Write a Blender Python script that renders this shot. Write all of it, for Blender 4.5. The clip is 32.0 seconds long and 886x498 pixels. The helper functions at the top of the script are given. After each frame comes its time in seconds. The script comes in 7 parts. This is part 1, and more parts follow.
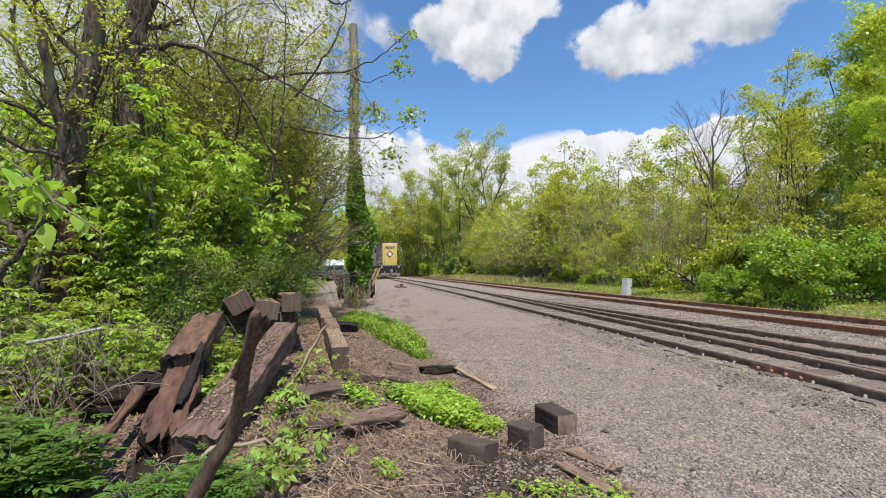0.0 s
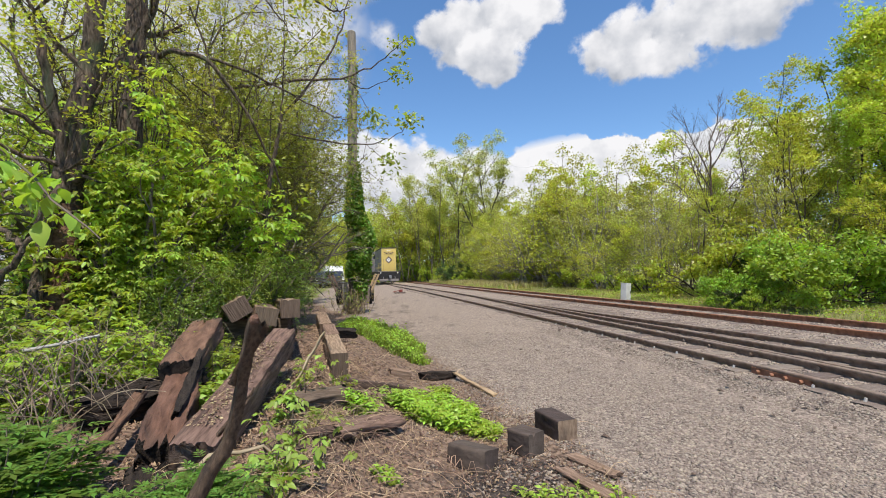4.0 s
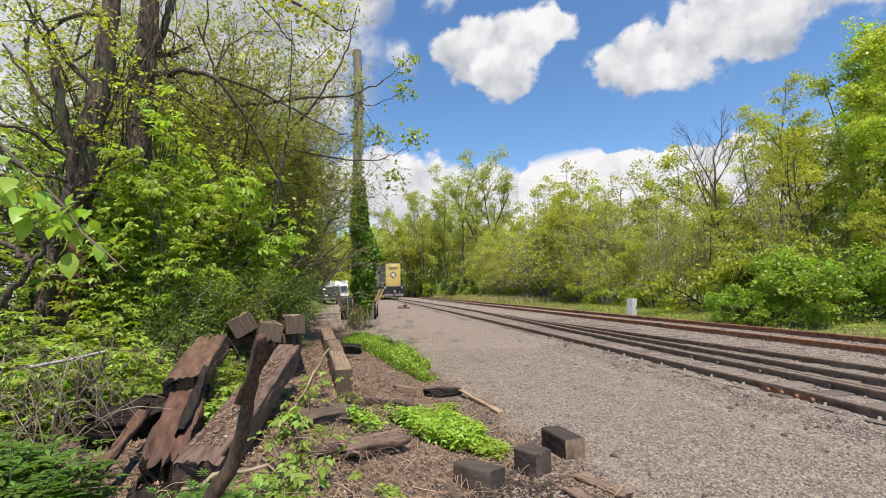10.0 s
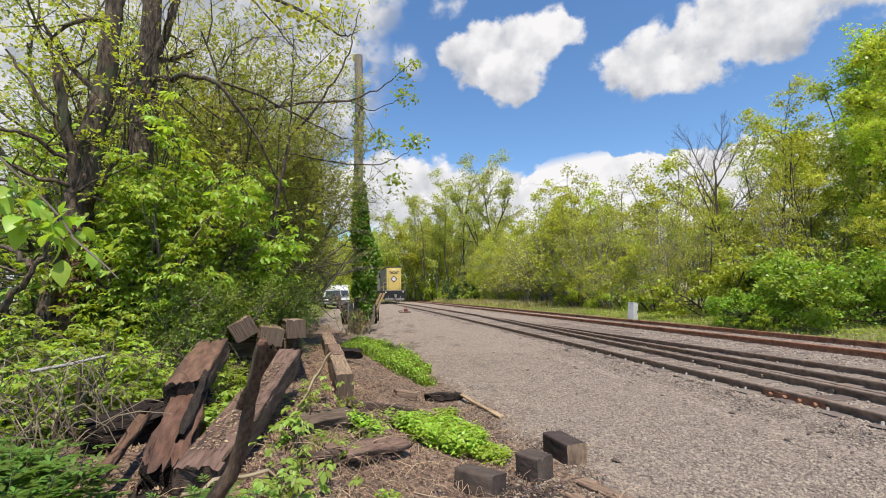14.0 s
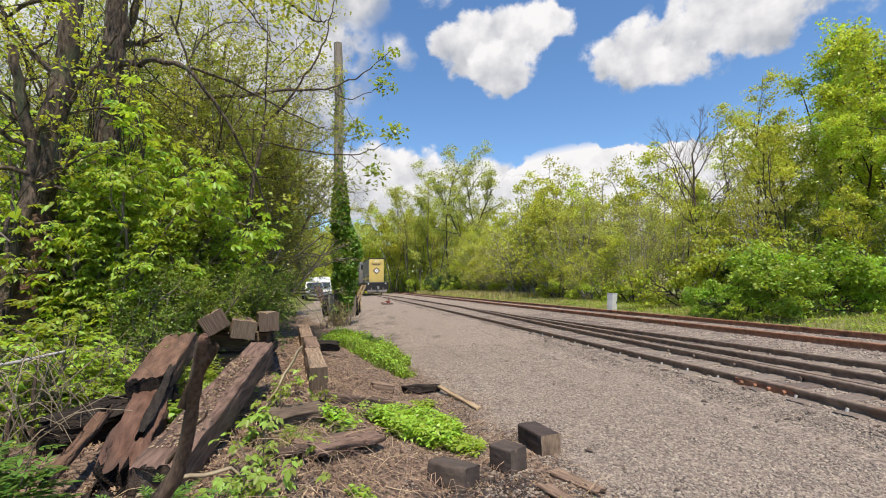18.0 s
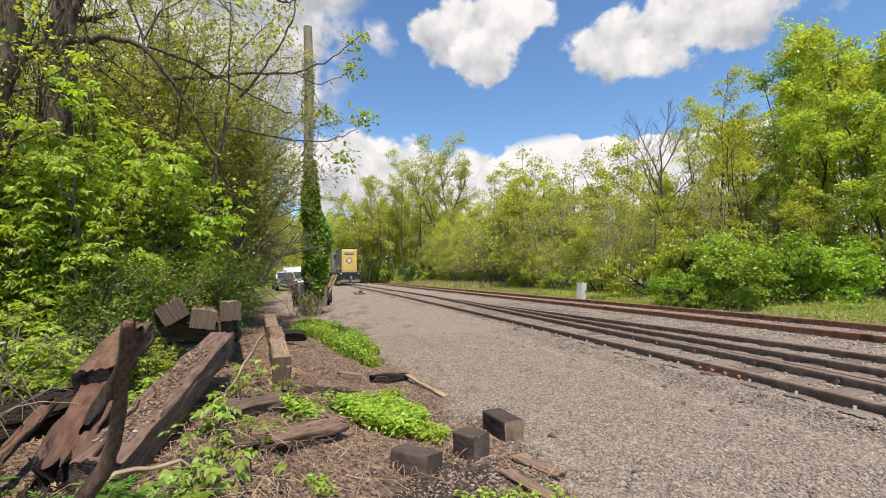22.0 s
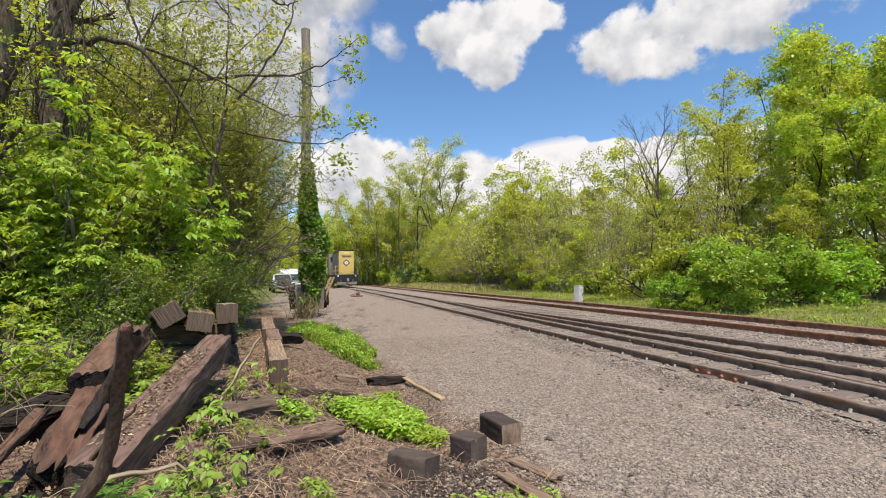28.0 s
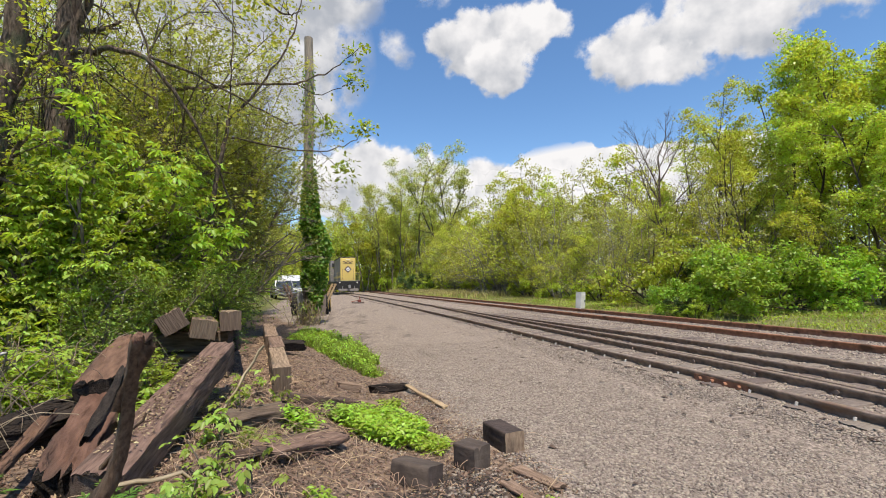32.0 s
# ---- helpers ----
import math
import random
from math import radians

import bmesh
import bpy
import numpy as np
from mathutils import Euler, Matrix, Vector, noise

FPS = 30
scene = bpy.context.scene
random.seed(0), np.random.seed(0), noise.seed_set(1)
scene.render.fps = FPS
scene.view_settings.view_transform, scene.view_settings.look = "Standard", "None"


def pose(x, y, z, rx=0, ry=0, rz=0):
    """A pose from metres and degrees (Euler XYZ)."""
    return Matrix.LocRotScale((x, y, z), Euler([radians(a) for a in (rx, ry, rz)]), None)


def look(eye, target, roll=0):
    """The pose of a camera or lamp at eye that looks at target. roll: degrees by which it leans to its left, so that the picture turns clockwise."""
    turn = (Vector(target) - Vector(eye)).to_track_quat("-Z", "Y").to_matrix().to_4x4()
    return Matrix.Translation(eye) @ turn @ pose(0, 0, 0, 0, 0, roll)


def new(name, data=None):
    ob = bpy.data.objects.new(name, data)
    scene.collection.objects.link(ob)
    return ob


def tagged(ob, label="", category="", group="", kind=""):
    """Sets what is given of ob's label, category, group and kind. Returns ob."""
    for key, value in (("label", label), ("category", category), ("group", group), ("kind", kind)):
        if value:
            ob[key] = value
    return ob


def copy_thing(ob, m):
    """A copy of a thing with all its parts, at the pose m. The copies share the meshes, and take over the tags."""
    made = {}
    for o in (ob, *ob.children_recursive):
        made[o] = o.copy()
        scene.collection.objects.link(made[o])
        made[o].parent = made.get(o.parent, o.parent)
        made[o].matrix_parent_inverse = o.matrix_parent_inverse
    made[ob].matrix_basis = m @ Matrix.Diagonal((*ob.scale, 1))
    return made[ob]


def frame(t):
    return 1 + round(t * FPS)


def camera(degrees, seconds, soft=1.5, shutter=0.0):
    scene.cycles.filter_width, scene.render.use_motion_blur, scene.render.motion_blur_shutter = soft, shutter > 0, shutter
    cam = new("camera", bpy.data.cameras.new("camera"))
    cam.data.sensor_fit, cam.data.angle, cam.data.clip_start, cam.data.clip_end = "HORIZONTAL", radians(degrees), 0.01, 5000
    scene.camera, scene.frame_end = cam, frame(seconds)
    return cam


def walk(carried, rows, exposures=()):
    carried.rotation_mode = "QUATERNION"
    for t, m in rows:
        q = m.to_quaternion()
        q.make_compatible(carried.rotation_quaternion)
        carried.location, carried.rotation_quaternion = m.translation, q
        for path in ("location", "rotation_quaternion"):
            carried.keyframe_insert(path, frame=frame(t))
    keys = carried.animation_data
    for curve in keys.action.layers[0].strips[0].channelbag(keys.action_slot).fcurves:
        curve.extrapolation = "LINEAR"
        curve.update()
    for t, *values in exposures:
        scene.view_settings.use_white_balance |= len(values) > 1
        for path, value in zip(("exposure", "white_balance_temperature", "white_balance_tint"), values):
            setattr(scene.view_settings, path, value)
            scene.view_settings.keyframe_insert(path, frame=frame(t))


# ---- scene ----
cam = camera(87.4, 32.0, soft=1.0)
PATH = [
    (0, (-0.141, 0.3699, 1.3059), (0.0148, 2.4825, 1.396), -0.8),
    (1, (-0.1336, 0.3731, 1.3017), (0.0265, 2.4857, 1.3854), -0.9),
    (2, (-0.1336, 0.371, 1.3017), (0.036, 2.4825, 1.3907), -1.0),
    (3, (-0.1325, 0.3752, 1.3027), (0.035, 2.4868, 1.4003), -1.1),
    (3.5, (-0.1367, 0.371, 1.3027), (0.0265, 2.4825, 1.4087), -1.1),
    (5.5, (-0.1431, 0.3699, 1.3049), (0.0159, 2.4793, 1.4448), -1.1),
    (6, (-0.1399, 0.371, 1.3059), (0.0159, 2.4804, 1.4511), -1.1),
    (7, (-0.1431, 0.3721, 1.3091), (0.0127, 2.4804, 1.466), -1.1),
    (8, (-0.1473, 0.3699, 1.3091), (0.0074, 2.4772, 1.4808), -1.2),
    (9, (-0.1473, 0.3625, 1.3133), (0.0, 2.4698, 1.4935), -1.2),
    (10, (-0.1473, 0.371, 1.3112), (-0.0053, 2.4783, 1.4946), -1.1),
    (11, (-0.1505, 0.3721, 1.3123), (-0.0117, 2.4793, 1.501), -1.1),
    (12, (-0.1505, 0.3742, 1.3102), (-0.0106, 2.4804, 1.5031), -1.1),
    (13, (-0.1505, 0.3699, 1.3144), (-0.0095, 2.4762, 1.5126), -1.1),
    (14, (-0.1495, 0.3721, 1.3123), (-0.0106, 2.4783, 1.5147), -1.1),
    (14.5, (-0.1516, 0.3721, 1.3133), (-0.0138, 2.4783, 1.5158), -1.1),
    (16.5, (-0.1526, 0.3742, 1.3133), (-0.0127, 2.4804, 1.5179), -1.0),
    (17, (-0.1505, 0.371, 1.3144), (-0.0053, 2.4762, 1.5169), -1.1),
    (17.5, (-0.1473, 0.3763, 1.3155), (0.036, 2.4815, 1.4946), -1.2),
    (18, (-0.0763, 0.4187, 1.3123), (0.1378, 2.5207, 1.4745), -1.3),
    (18.5, (-0.0095, 0.4537, 1.2858), (0.2268, 2.5546, 1.4363), -1.4),
    (19, (0.0011, 0.4622, 1.2837), (0.2608, 2.561, 1.4236), -1.3),
    (19.5, (0.0064, 0.4526, 1.2847), (0.2883, 2.5504, 1.4087), -1.2),
    (20, (0.0074, 0.4537, 1.2858), (0.3138, 2.5493, 1.395), -1.2),
    (20.5, (0.0011, 0.4463, 1.2943), (0.3254, 2.5376, 1.4024), -1.2),
    (21, (0.0, 0.4378, 1.2964), (0.3297, 2.5292, 1.4066), -1.2),
    (22, (-0.0032, 0.441, 1.2943), (0.3275, 2.5323, 1.4087), -1.3),
    (23, (-0.0042, 0.4388, 1.2964), (0.3286, 2.5292, 1.413), -1.2),
    (24, (-0.0032, 0.442, 1.2953), (0.3339, 2.5313, 1.4119), -1.2),
    (25, (-0.0032, 0.4431, 1.2964), (0.336, 2.5323, 1.4162), -1.2),
    (25.5, (-0.0032, 0.4388, 1.2985), (0.3371, 2.5281, 1.4193), -1.2),
    (27.5, (-0.0053, 0.4399, 1.2985), (0.3381, 2.5281, 1.4215), -1.2),
    (28, (-0.0064, 0.4399, 1.2974), (0.3371, 2.5281, 1.4225), -1.2),
    (29, (-0.0074, 0.4388, 1.2996), (0.3381, 2.527, 1.431), -1.2),
    (30, (-0.0085, 0.4325, 1.3017), (0.3381, 2.5196, 1.4374), -1.2),
    (31, (-0.0127, 0.4282, 1.3049), (0.3328, 2.5143, 1.449), -1.1),
    (32, (-0.0212, 0.4272, 1.307), (0.3159, 2.5143, 1.4617), -1.2),
]
walk(cam, [(t, look(eye, target, roll)) for t, eye, target, roll in PATH],
     [(0, 0.32, 6450, 10), (6, 0.34, 6700, 11), (17, 0.34, 6750, 11), (21, 0.38, 6980, 12), (28, 0.35, 6850, 11), (32, 0.35, 6820, 11)])

# ---- light ----
SUN_ELEV, SUN_AZ = 66.0, 172.0          # azimuth clockwise from +Y
world = bpy.data.worlds.new("sky")
scene.world = world
world.use_nodes = True
wn = world.node_tree
sky = wn.nodes.new("ShaderNodeTexSky")
sky.sky_type = "NISHITA"
sky.sun_disc = False
sky.sun_elevation = radians(SUN_ELEV)
sky.sun_rotation = radians(SUN_AZ)
sky.air_density, sky.dust_density, sky.ozone_density = 1.0, 0.05, 4.5
wn.nodes["Background"].inputs[1].default_value = 0.145
deep = wn.nodes.new("ShaderNodeHueSaturation")
deep.inputs["Saturation"].default_value = 1.12
wn.links.new(sky.outputs[0], deep.inputs["Color"])
wn.links.new(deep.outputs[0], wn.nodes["Background"].inputs[0])
sun = new("sun", bpy.data.lights.new("sun", "SUN"))
sun.data.energy, sun.data.angle, sun.data.color = 4.7, radians(0.6), (1.0, 0.93, 0.81)
_a, _e = radians(SUN_AZ), radians(SUN_ELEV)
SUN_TO = Vector((math.sin(_a) * math.cos(_e), math.cos(_a) * math.cos(_e), math.sin(_e)))
sun.matrix_world = look((0, 0, 60), Vector((0, 0, 60)) - SUN_TO)


# ---- materials ----
def mat(name, c1, c2, scale=8.0, rough=0.8, metal=0.0, bump=0.3, bscale=None, c3=None, sparse=0.55, island=0.0,
        objrand=0.0, stretch=(1, 1, 1), spec=0.3, trans=None, bdist=0.01, plantvar=0.0):
    """A surface of two mixed colours with grain, a third one in patches, relief, and variation by piece."""
    m = bpy.data.materials.new(name)
    m.use_nodes = True
    nt = m.node_tree
    nd, lk = nt.nodes, nt.links
    b = nd["Principled BSDF"]
    tc = nd.new("ShaderNodeTexCoord")
    mp = nd.new("ShaderNodeMapping")
    mp.inputs["Scale"].default_value = stretch
    lk.new(tc.outputs["Object"], mp.inputs[0])
    n1 = nd.new("ShaderNodeTexNoise")
    n1.inputs["Scale"].default_value, n1.inputs["Detail"].default_value = scale, 6
    lk.new(mp.outputs[0], n1.inputs[0])
    r = nd.new("ShaderNodeValToRGB")
    r.color_ramp.elements[0].position, r.color_ramp.elements[1].position = 0.32, 0.68
    r.color_ramp.elements[0].color, r.color_ramp.elements[1].color = (*c1, 1), (*c2, 1)
    lk.new(n1.outputs[0], r.inputs[0])
    out = r.outputs[0]
    if c3:
        n2 = nd.new("ShaderNodeTexNoise")
        n2.inputs["Scale"].default_value, n2.inputs["Detail"].default_value = scale * 0.23, 4
        lk.new(mp.outputs[0], n2.inputs[0])
        r2 = nd.new("ShaderNodeValToRGB")
        r2.color_ramp.elements[0].position, r2.color_ramp.elements[1].position = sparse, sparse + 0.14
        lk.new(n2.outputs[0], r2.inputs[0])
        mx = nd.new("ShaderNodeMix")
        mx.data_type = "RGBA"
        mx.inputs[7].default_value = (*c3, 1)
        lk.new(r2.outputs[0], mx.inputs[0])
        lk.new(out, mx.inputs[6])
        out = mx.outputs[2]
    if island or objrand:
        src = nd.new("ShaderNodeNewGeometry").outputs["Random Per Island"] if island else nd.new("ShaderNodeObjectInfo").outputs["Random"]
        amt = island or objrand
        mr = nd.new("ShaderNodeMapRange")
        mr.inputs[3].default_value, mr.inputs[4].default_value = 1 - amt, 1 + amt
        lk.new(src, mr.inputs[0])
        hs = nd.new("ShaderNodeHueSaturation")
        lk.new(mr.outputs[0], hs.inputs["Value"])
        hr = nd.new("ShaderNodeMapRange")
        hr.inputs[3].default_value, hr.inputs[4].default_value = 0.5 - amt * 0.06, 0.5 + amt * 0.06
        lk.new(src, hr.inputs[0])
        lk.new(hr.outputs[0], hs.inputs["Hue"])
        lk.new(out, hs.inputs["Color"])
        out = hs.outputs[0]
    if plantvar:
        oi = nd.new("ShaderNodeObjectInfo")
        hp = nd.new("ShaderNodeHueSaturation")
        for key, lo, hi in (("Value", 1 - plantvar, 1 + plantvar), ("Hue", 0.5 - plantvar * 0.09, 0.5 + plantvar * 0.06)):
            mo = nd.new("ShaderNodeMapRange")
            mo.inputs[3].default_value, mo.inputs[4].default_value = lo, hi
            lk.new(oi.outputs["Random"], mo.inputs[0])
            lk.new(mo.outputs[0], hp.inputs[key])
        lk.new(out, hp.inputs["Color"])
        out = hp.outputs[0]
    lk.new(out, b.inputs["Base Color"])
    b.inputs["Roughness"].default_value, b.inputs["Metallic"].default_value = rough, metal
    b.inputs["Specular IOR Level"].default_value = spec
    if bump:
        n3 = nd.new("ShaderNodeTexNoise")
        n3.inputs["Scale"].default_value, n3.inputs["Detail"].default_value = bscale or scale * 4, 5
        lk.new(mp.outputs[0], n3.inputs[0])
        bp = nd.new("ShaderNodeBump")
        bp.inputs["Strength"].default_value, bp.inputs["Distance"].default_value = bump, bdist
        lk.new(n3.outputs[0], bp.inputs["Height"])
        lk.new(bp.outputs[0], b.inputs["Normal"])
    if trans:
        tr = nd.new("ShaderNodeBsdfTranslucent")
        mul = nd.new("ShaderNodeMix")
        mul.data_type, mul.blend_type = "RGBA", "MULTIPLY"
        mul.inputs[0].default_value = 1.0
        mul.inputs[7].default_value = (1.5, 1.35, 0.6, 1)
        lk.new(out, mul.inputs[6])
        lk.new(mul.outputs[2], tr.inputs[0])
        ms = nd.new("ShaderNodeMixShader")
        ms.inputs[0].default_value = trans
        lk.new(b.outputs[0], ms.inputs[1])
        lk.new(tr.outputs[0], ms.inputs[2])
        lk.new(ms.outputs[0], nd["Material Output"].inputs[0])
    return m


M_GRAVEL = mat("gravel", (0.172, 0.137, 0.111), (0.275, 0.222, 0.182), 30, 0.95, bump=0.9, bscale=60, c3=(0.213, 0.173, 0.141), bdist=0.02)
M_STONE = mat("stones", (0.20, 0.162, 0.132), (0.31, 0.252, 0.206), 25, 0.9, bump=0.3, island=0.38)
M_RUST = mat("rust", (0.21, 0.095, 0.055), (0.37, 0.18, 0.108), 14, 0.75, bump=0.2, c3=(0.10, 0.055, 0.035))
M_RAILDARK = mat("dark_rail", (0.125, 0.088, 0.067), (0.275, 0.205, 0.16), 12, 0.5, bump=0.25, c3=(0.18, 0.11, 0.075), spec=0.5)
M_TIE = mat("old_tie", (0.125, 0.080, 0.056), (0.32, 0.217, 0.157), 9, 0.9, bump=0.9, objrand=0.25, c3=(0.06, 0.045, 0.036), stretch=(6, 0.7, 6))
M_TIEBED = mat("bed_tie", (0.125, 0.098, 0.082), (0.22, 0.178, 0.15), 9, 0.9, bump=0.6, objrand=0.25, stretch=(6, 1, 6))
M_BARK = mat("bark", (0.045, 0.032, 0.024), (0.23, 0.17, 0.128), 9, 0.95, bump=1.0, stretch=(4, 4, 1), c3=(0.11, 0.12, 0.07), bdist=0.03)
M_WOODBARK = mat("pale_bark", (0.12, 0.098, 0.075), (0.26, 0.215, 0.17), 5, 0.9, bump=0.3, stretch=(3, 3, 1))
M_TWIG = mat("twig", (0.10, 0.08, 0.06), (0.22, 0.18, 0.14), 5, 0.9, bump=0.3)
M_TIERED = mat("red_brown_tie", (0.085, 0.044, 0.030), (0.20, 0.11, 0.075), 5, 0.9, bump=0.8, stretch=(4, 1, 4), sparse=0.5, bdist=0.025, c3=(0.035, 0.026, 0.022), objrand=0.15)
M_POLE = mat("pole_wood", (0.17, 0.143, 0.115), (0.32, 0.27, 0.215), 6, 0.9, bump=0.7, stretch=(8, 8, 0.6))


def leafmat(name, c1, c2, isl=0.35, through_light=0.34):
    return mat(name, c1, c2, 0.35, 0.42, bump=0, island=isl, trans=through_light, spec=0.4, plantvar=0.16)


L_BRIGHT = leafmat("leaf_bright", (0.18, 0.285, 0.046), (0.33, 0.44, 0.085), 0.35, 0.40)
L_MAPLE = leafmat("leaf_maple", (0.235, 0.36, 0.053), (0.41, 0.52, 0.10), 0.4, 0.5)
L_MID = leafmat("leaf_mid", (0.145, 0.23, 0.036), (0.265, 0.34, 0.065))
# darker leaf green: canopy shade put into the colour
L_SHADE = leafmat("leaf_shade", (0.065, 0.13, 0.025), (0.135, 0.22, 0.042))
L_OLIVE = leafmat("leaf_olive", (0.31, 0.355, 0.07), (0.47, 0.51, 0.13), 0.35, 0.42)
L_YEL = leafmat("leaf_yellow_green", (0.34, 0.405, 0.053), (0.51, 0.55, 0.097), 0.4, 0.42)
L_IVY = leafmat("ivy", (0.075, 0.18, 0.02), (0.17, 0.33, 0.038))
L_MUG = leafmat("mugwort", (0.07, 0.175, 0.028), (0.165, 0.305, 0.053), 0.4)
L_HERB = leafmat("herb", (0.20, 0.33, 0.032), (0.34, 0.46, 0.06))
L_LEAF = leafmat("leaf_green", (0.20, 0.36, 0.04), (0.36, 0.52, 0.075), 0.35, 0.42)
L_VERGE = leafmat("verge", (0.21, 0.265, 0.058), (0.35, 0.38, 0.105))
L_SPRING = leafmat("leaf_spring", (0.31, 0.40, 0.054), (0.475, 0.548, 0.098), 0.4, 0.42)
L_OLIVE2 = leafmat("leaf_olive_green", (0.20, 0.25, 0.05), (0.36, 0.39, 0.09))
L_DRY = leafmat("dry_grass", (0.33, 0.29, 0.13), (0.50, 0.45, 0.22))


# ---- mesh helpers ----
def link(name, me, material, parent=None, label=""):
    ob = new(name, me)
    if material and not me.materials:
        me.materials.append(material)
    if parent:
        ob.parent = parent
    if label:
        ob["label"] = label
    return ob


def part(name, bm, material, parent, label=""):
    me = bpy.data.meshes.new(name)
    bm.to_mesh(me)
    bm.free()
    return link(name, me, material, parent, label)


def quads(name, verts, faces, smooth=False):
    """A mesh from numpy arrays of vertices and equal-sized faces."""
    me = bpy.data.meshes.new(name)
    verts, faces = np.asarray(verts, np.float32), np.asarray(faces, np.int32)
    k = faces.shape[1]
    me.vertices.add(len(verts))
    me.vertices.foreach_set("co", verts.ravel())
    me.loops.add(faces.size)
    me.loops.foreach_set("vertex_index", faces.ravel())
    me.polygons.add(len(faces))
    me.polygons.foreach_set("loop_start", np.arange(len(faces), dtype=np.int32) * k)
    if smooth:
        me.polygons.foreach_set("use_smooth", np.ones(len(faces), bool))
    me.update(calc_edges=True)
    return me


def box(bm, cx, cy, cz, sx, sy, sz, bevel=0.0, m=None):
    r = bmesh.ops.create_cube(bm, size=1.0, matrix=(m or Matrix()) @ Matrix.Translation((cx, cy, cz)) @ Matrix.Diagonal((sx, sy, sz, 1)))
    if bevel:
        bmesh.ops.bevel(bm, geom=list({e for v in r["verts"] for e in v.link_edges}), offset=bevel, segments=2, affect="EDGES", profile=0.6)
    return r


def tube(lines, sides=6):
    """Tapered tubes along polylines [(points (n,3), radii (n))]: vertices and quads."""
    V, Fq, off = [], [], 0
    for pts, rad in lines:
        pts, rad = np.asarray(pts, float), np.asarray(rad, float)
        n = len(pts)
        t = np.gradient(pts, axis=0)
        t /= np.linalg.norm(t, axis=1)[:, None] + 1e-9
        ref = np.array([0.31, 0.77, 0.56]) if abs(t[0][2]) > 0.8 else np.array([0.0, 0.0, 1.0])
        u = np.cross(t, ref)
        u /= np.linalg.norm(u, axis=1)[:, None] + 1e-9
        w = np.cross(t, u)
        k = sides if rad[0] > 0.03 else (4 if rad[0] > 0.012 else 3)
        a = np.arange(k) * 2 * np.pi / k
        ring = pts[:, None] + rad[:, None, None] * (np.cos(a)[None, :, None] * u[:, None] + np.sin(a)[None, :, None] * w[:, None])
        V.append(ring.reshape(-1, 3))
        i, j = np.meshgrid(np.arange(n - 1), np.arange(k), indexing="ij")
        j2 = (j + 1) % k
        Fq.append((np.stack([i * k + j, i * k + j2, (i + 1) * k + j2, (i + 1) * k + j], -1) + off).reshape(-1, 4))
        off += n * k
    return np.concatenate(V), np.concatenate(Fq)


def leaf_quads(rng, pts, size, flat=0.35, shape=0.55, droop=0.25):
    """One diamond-shaped, slightly folded leaf at each point."""
    n = len(pts)
    pts = np.asarray(pts, float)
    az = rng.uniform(0, 2 * np.pi, n)
    el = rng.normal(-droop, flat, n)
    d = np.stack([np.cos(az) * np.cos(el), np.sin(az) * np.cos(el), np.sin(el)], 1)
    up = np.tile([0.0, 0.0, 1.0], (n, 1)) + rng.normal(0, flat, (n, 3))
    s = np.cross(d, up)
    s /= np.linalg.norm(s, axis=1)[:, None] + 1e-9
    nn = np.cross(s, d)
    L = (size * rng.uniform(0.6, 1.3, n))[:, None]
    w = L * shape * 0.5
    a, tip = pts, pts + d * L
    mid = pts + d * L * 0.45 + nn * L * 0.06
    V = np.stack([a, mid + s * w, tip - nn * L * 0.08, mid - s * w], 1).reshape(-1, 3)
    return V, np.arange(n * 4).reshape(-1, 4)


def oval_leaves(rng, pts, size, flat=0.35, shape=0.55, droop=0.25):
    """Oval pointed leaves folded along the midrib and curling down at the tip."""
    n = len(pts)
    pts = np.asarray(pts, float)
    az = rng.uniform(0, 2 * np.pi, n)
    el = rng.normal(-droop, flat, n)
    d = np.stack([np.cos(az) * np.cos(el), np.sin(az) * np.cos(el), np.sin(el)], 1)
    up = np.tile([0.0, 0.0, 1.0], (n, 1)) + rng.normal(0, flat, (n, 3))
    s = np.cross(d, up)
    s /= np.linalg.norm(s, axis=1)[:, None] + 1e-9
    nn = np.cross(s, d)
    L = (size * rng.uniform(0.6, 1.3, n))[:, None]
    w = L * shape * 0.5
    ring = []
    for f, k, c in ((0.0, 0.06, 0.0), (0.16, 0.62, 0.05), (0.42, 1.0, 0.08), (0.70, 0.72, 0.03), (1.0, 0.03, -0.12)):
        q = pts + d * L * f
        ring.append((q + s * w * k + nn * L * c, q + nn * L * (c - 0.05 * k), q - s * w * k + nn * L * c))
    V = np.stack([v for r3 in ring for v in r3], 1).reshape(-1, 3)
    q = np.array([[3 * r + c, 3 * r + 3 + c, 3 * r + 4 + c, 3 * r + 1 + c] for r in range(4) for c in range(2)])
    return V, (q[None] + np.arange(n)[:, None, None] * 15).reshape(-1, 4)


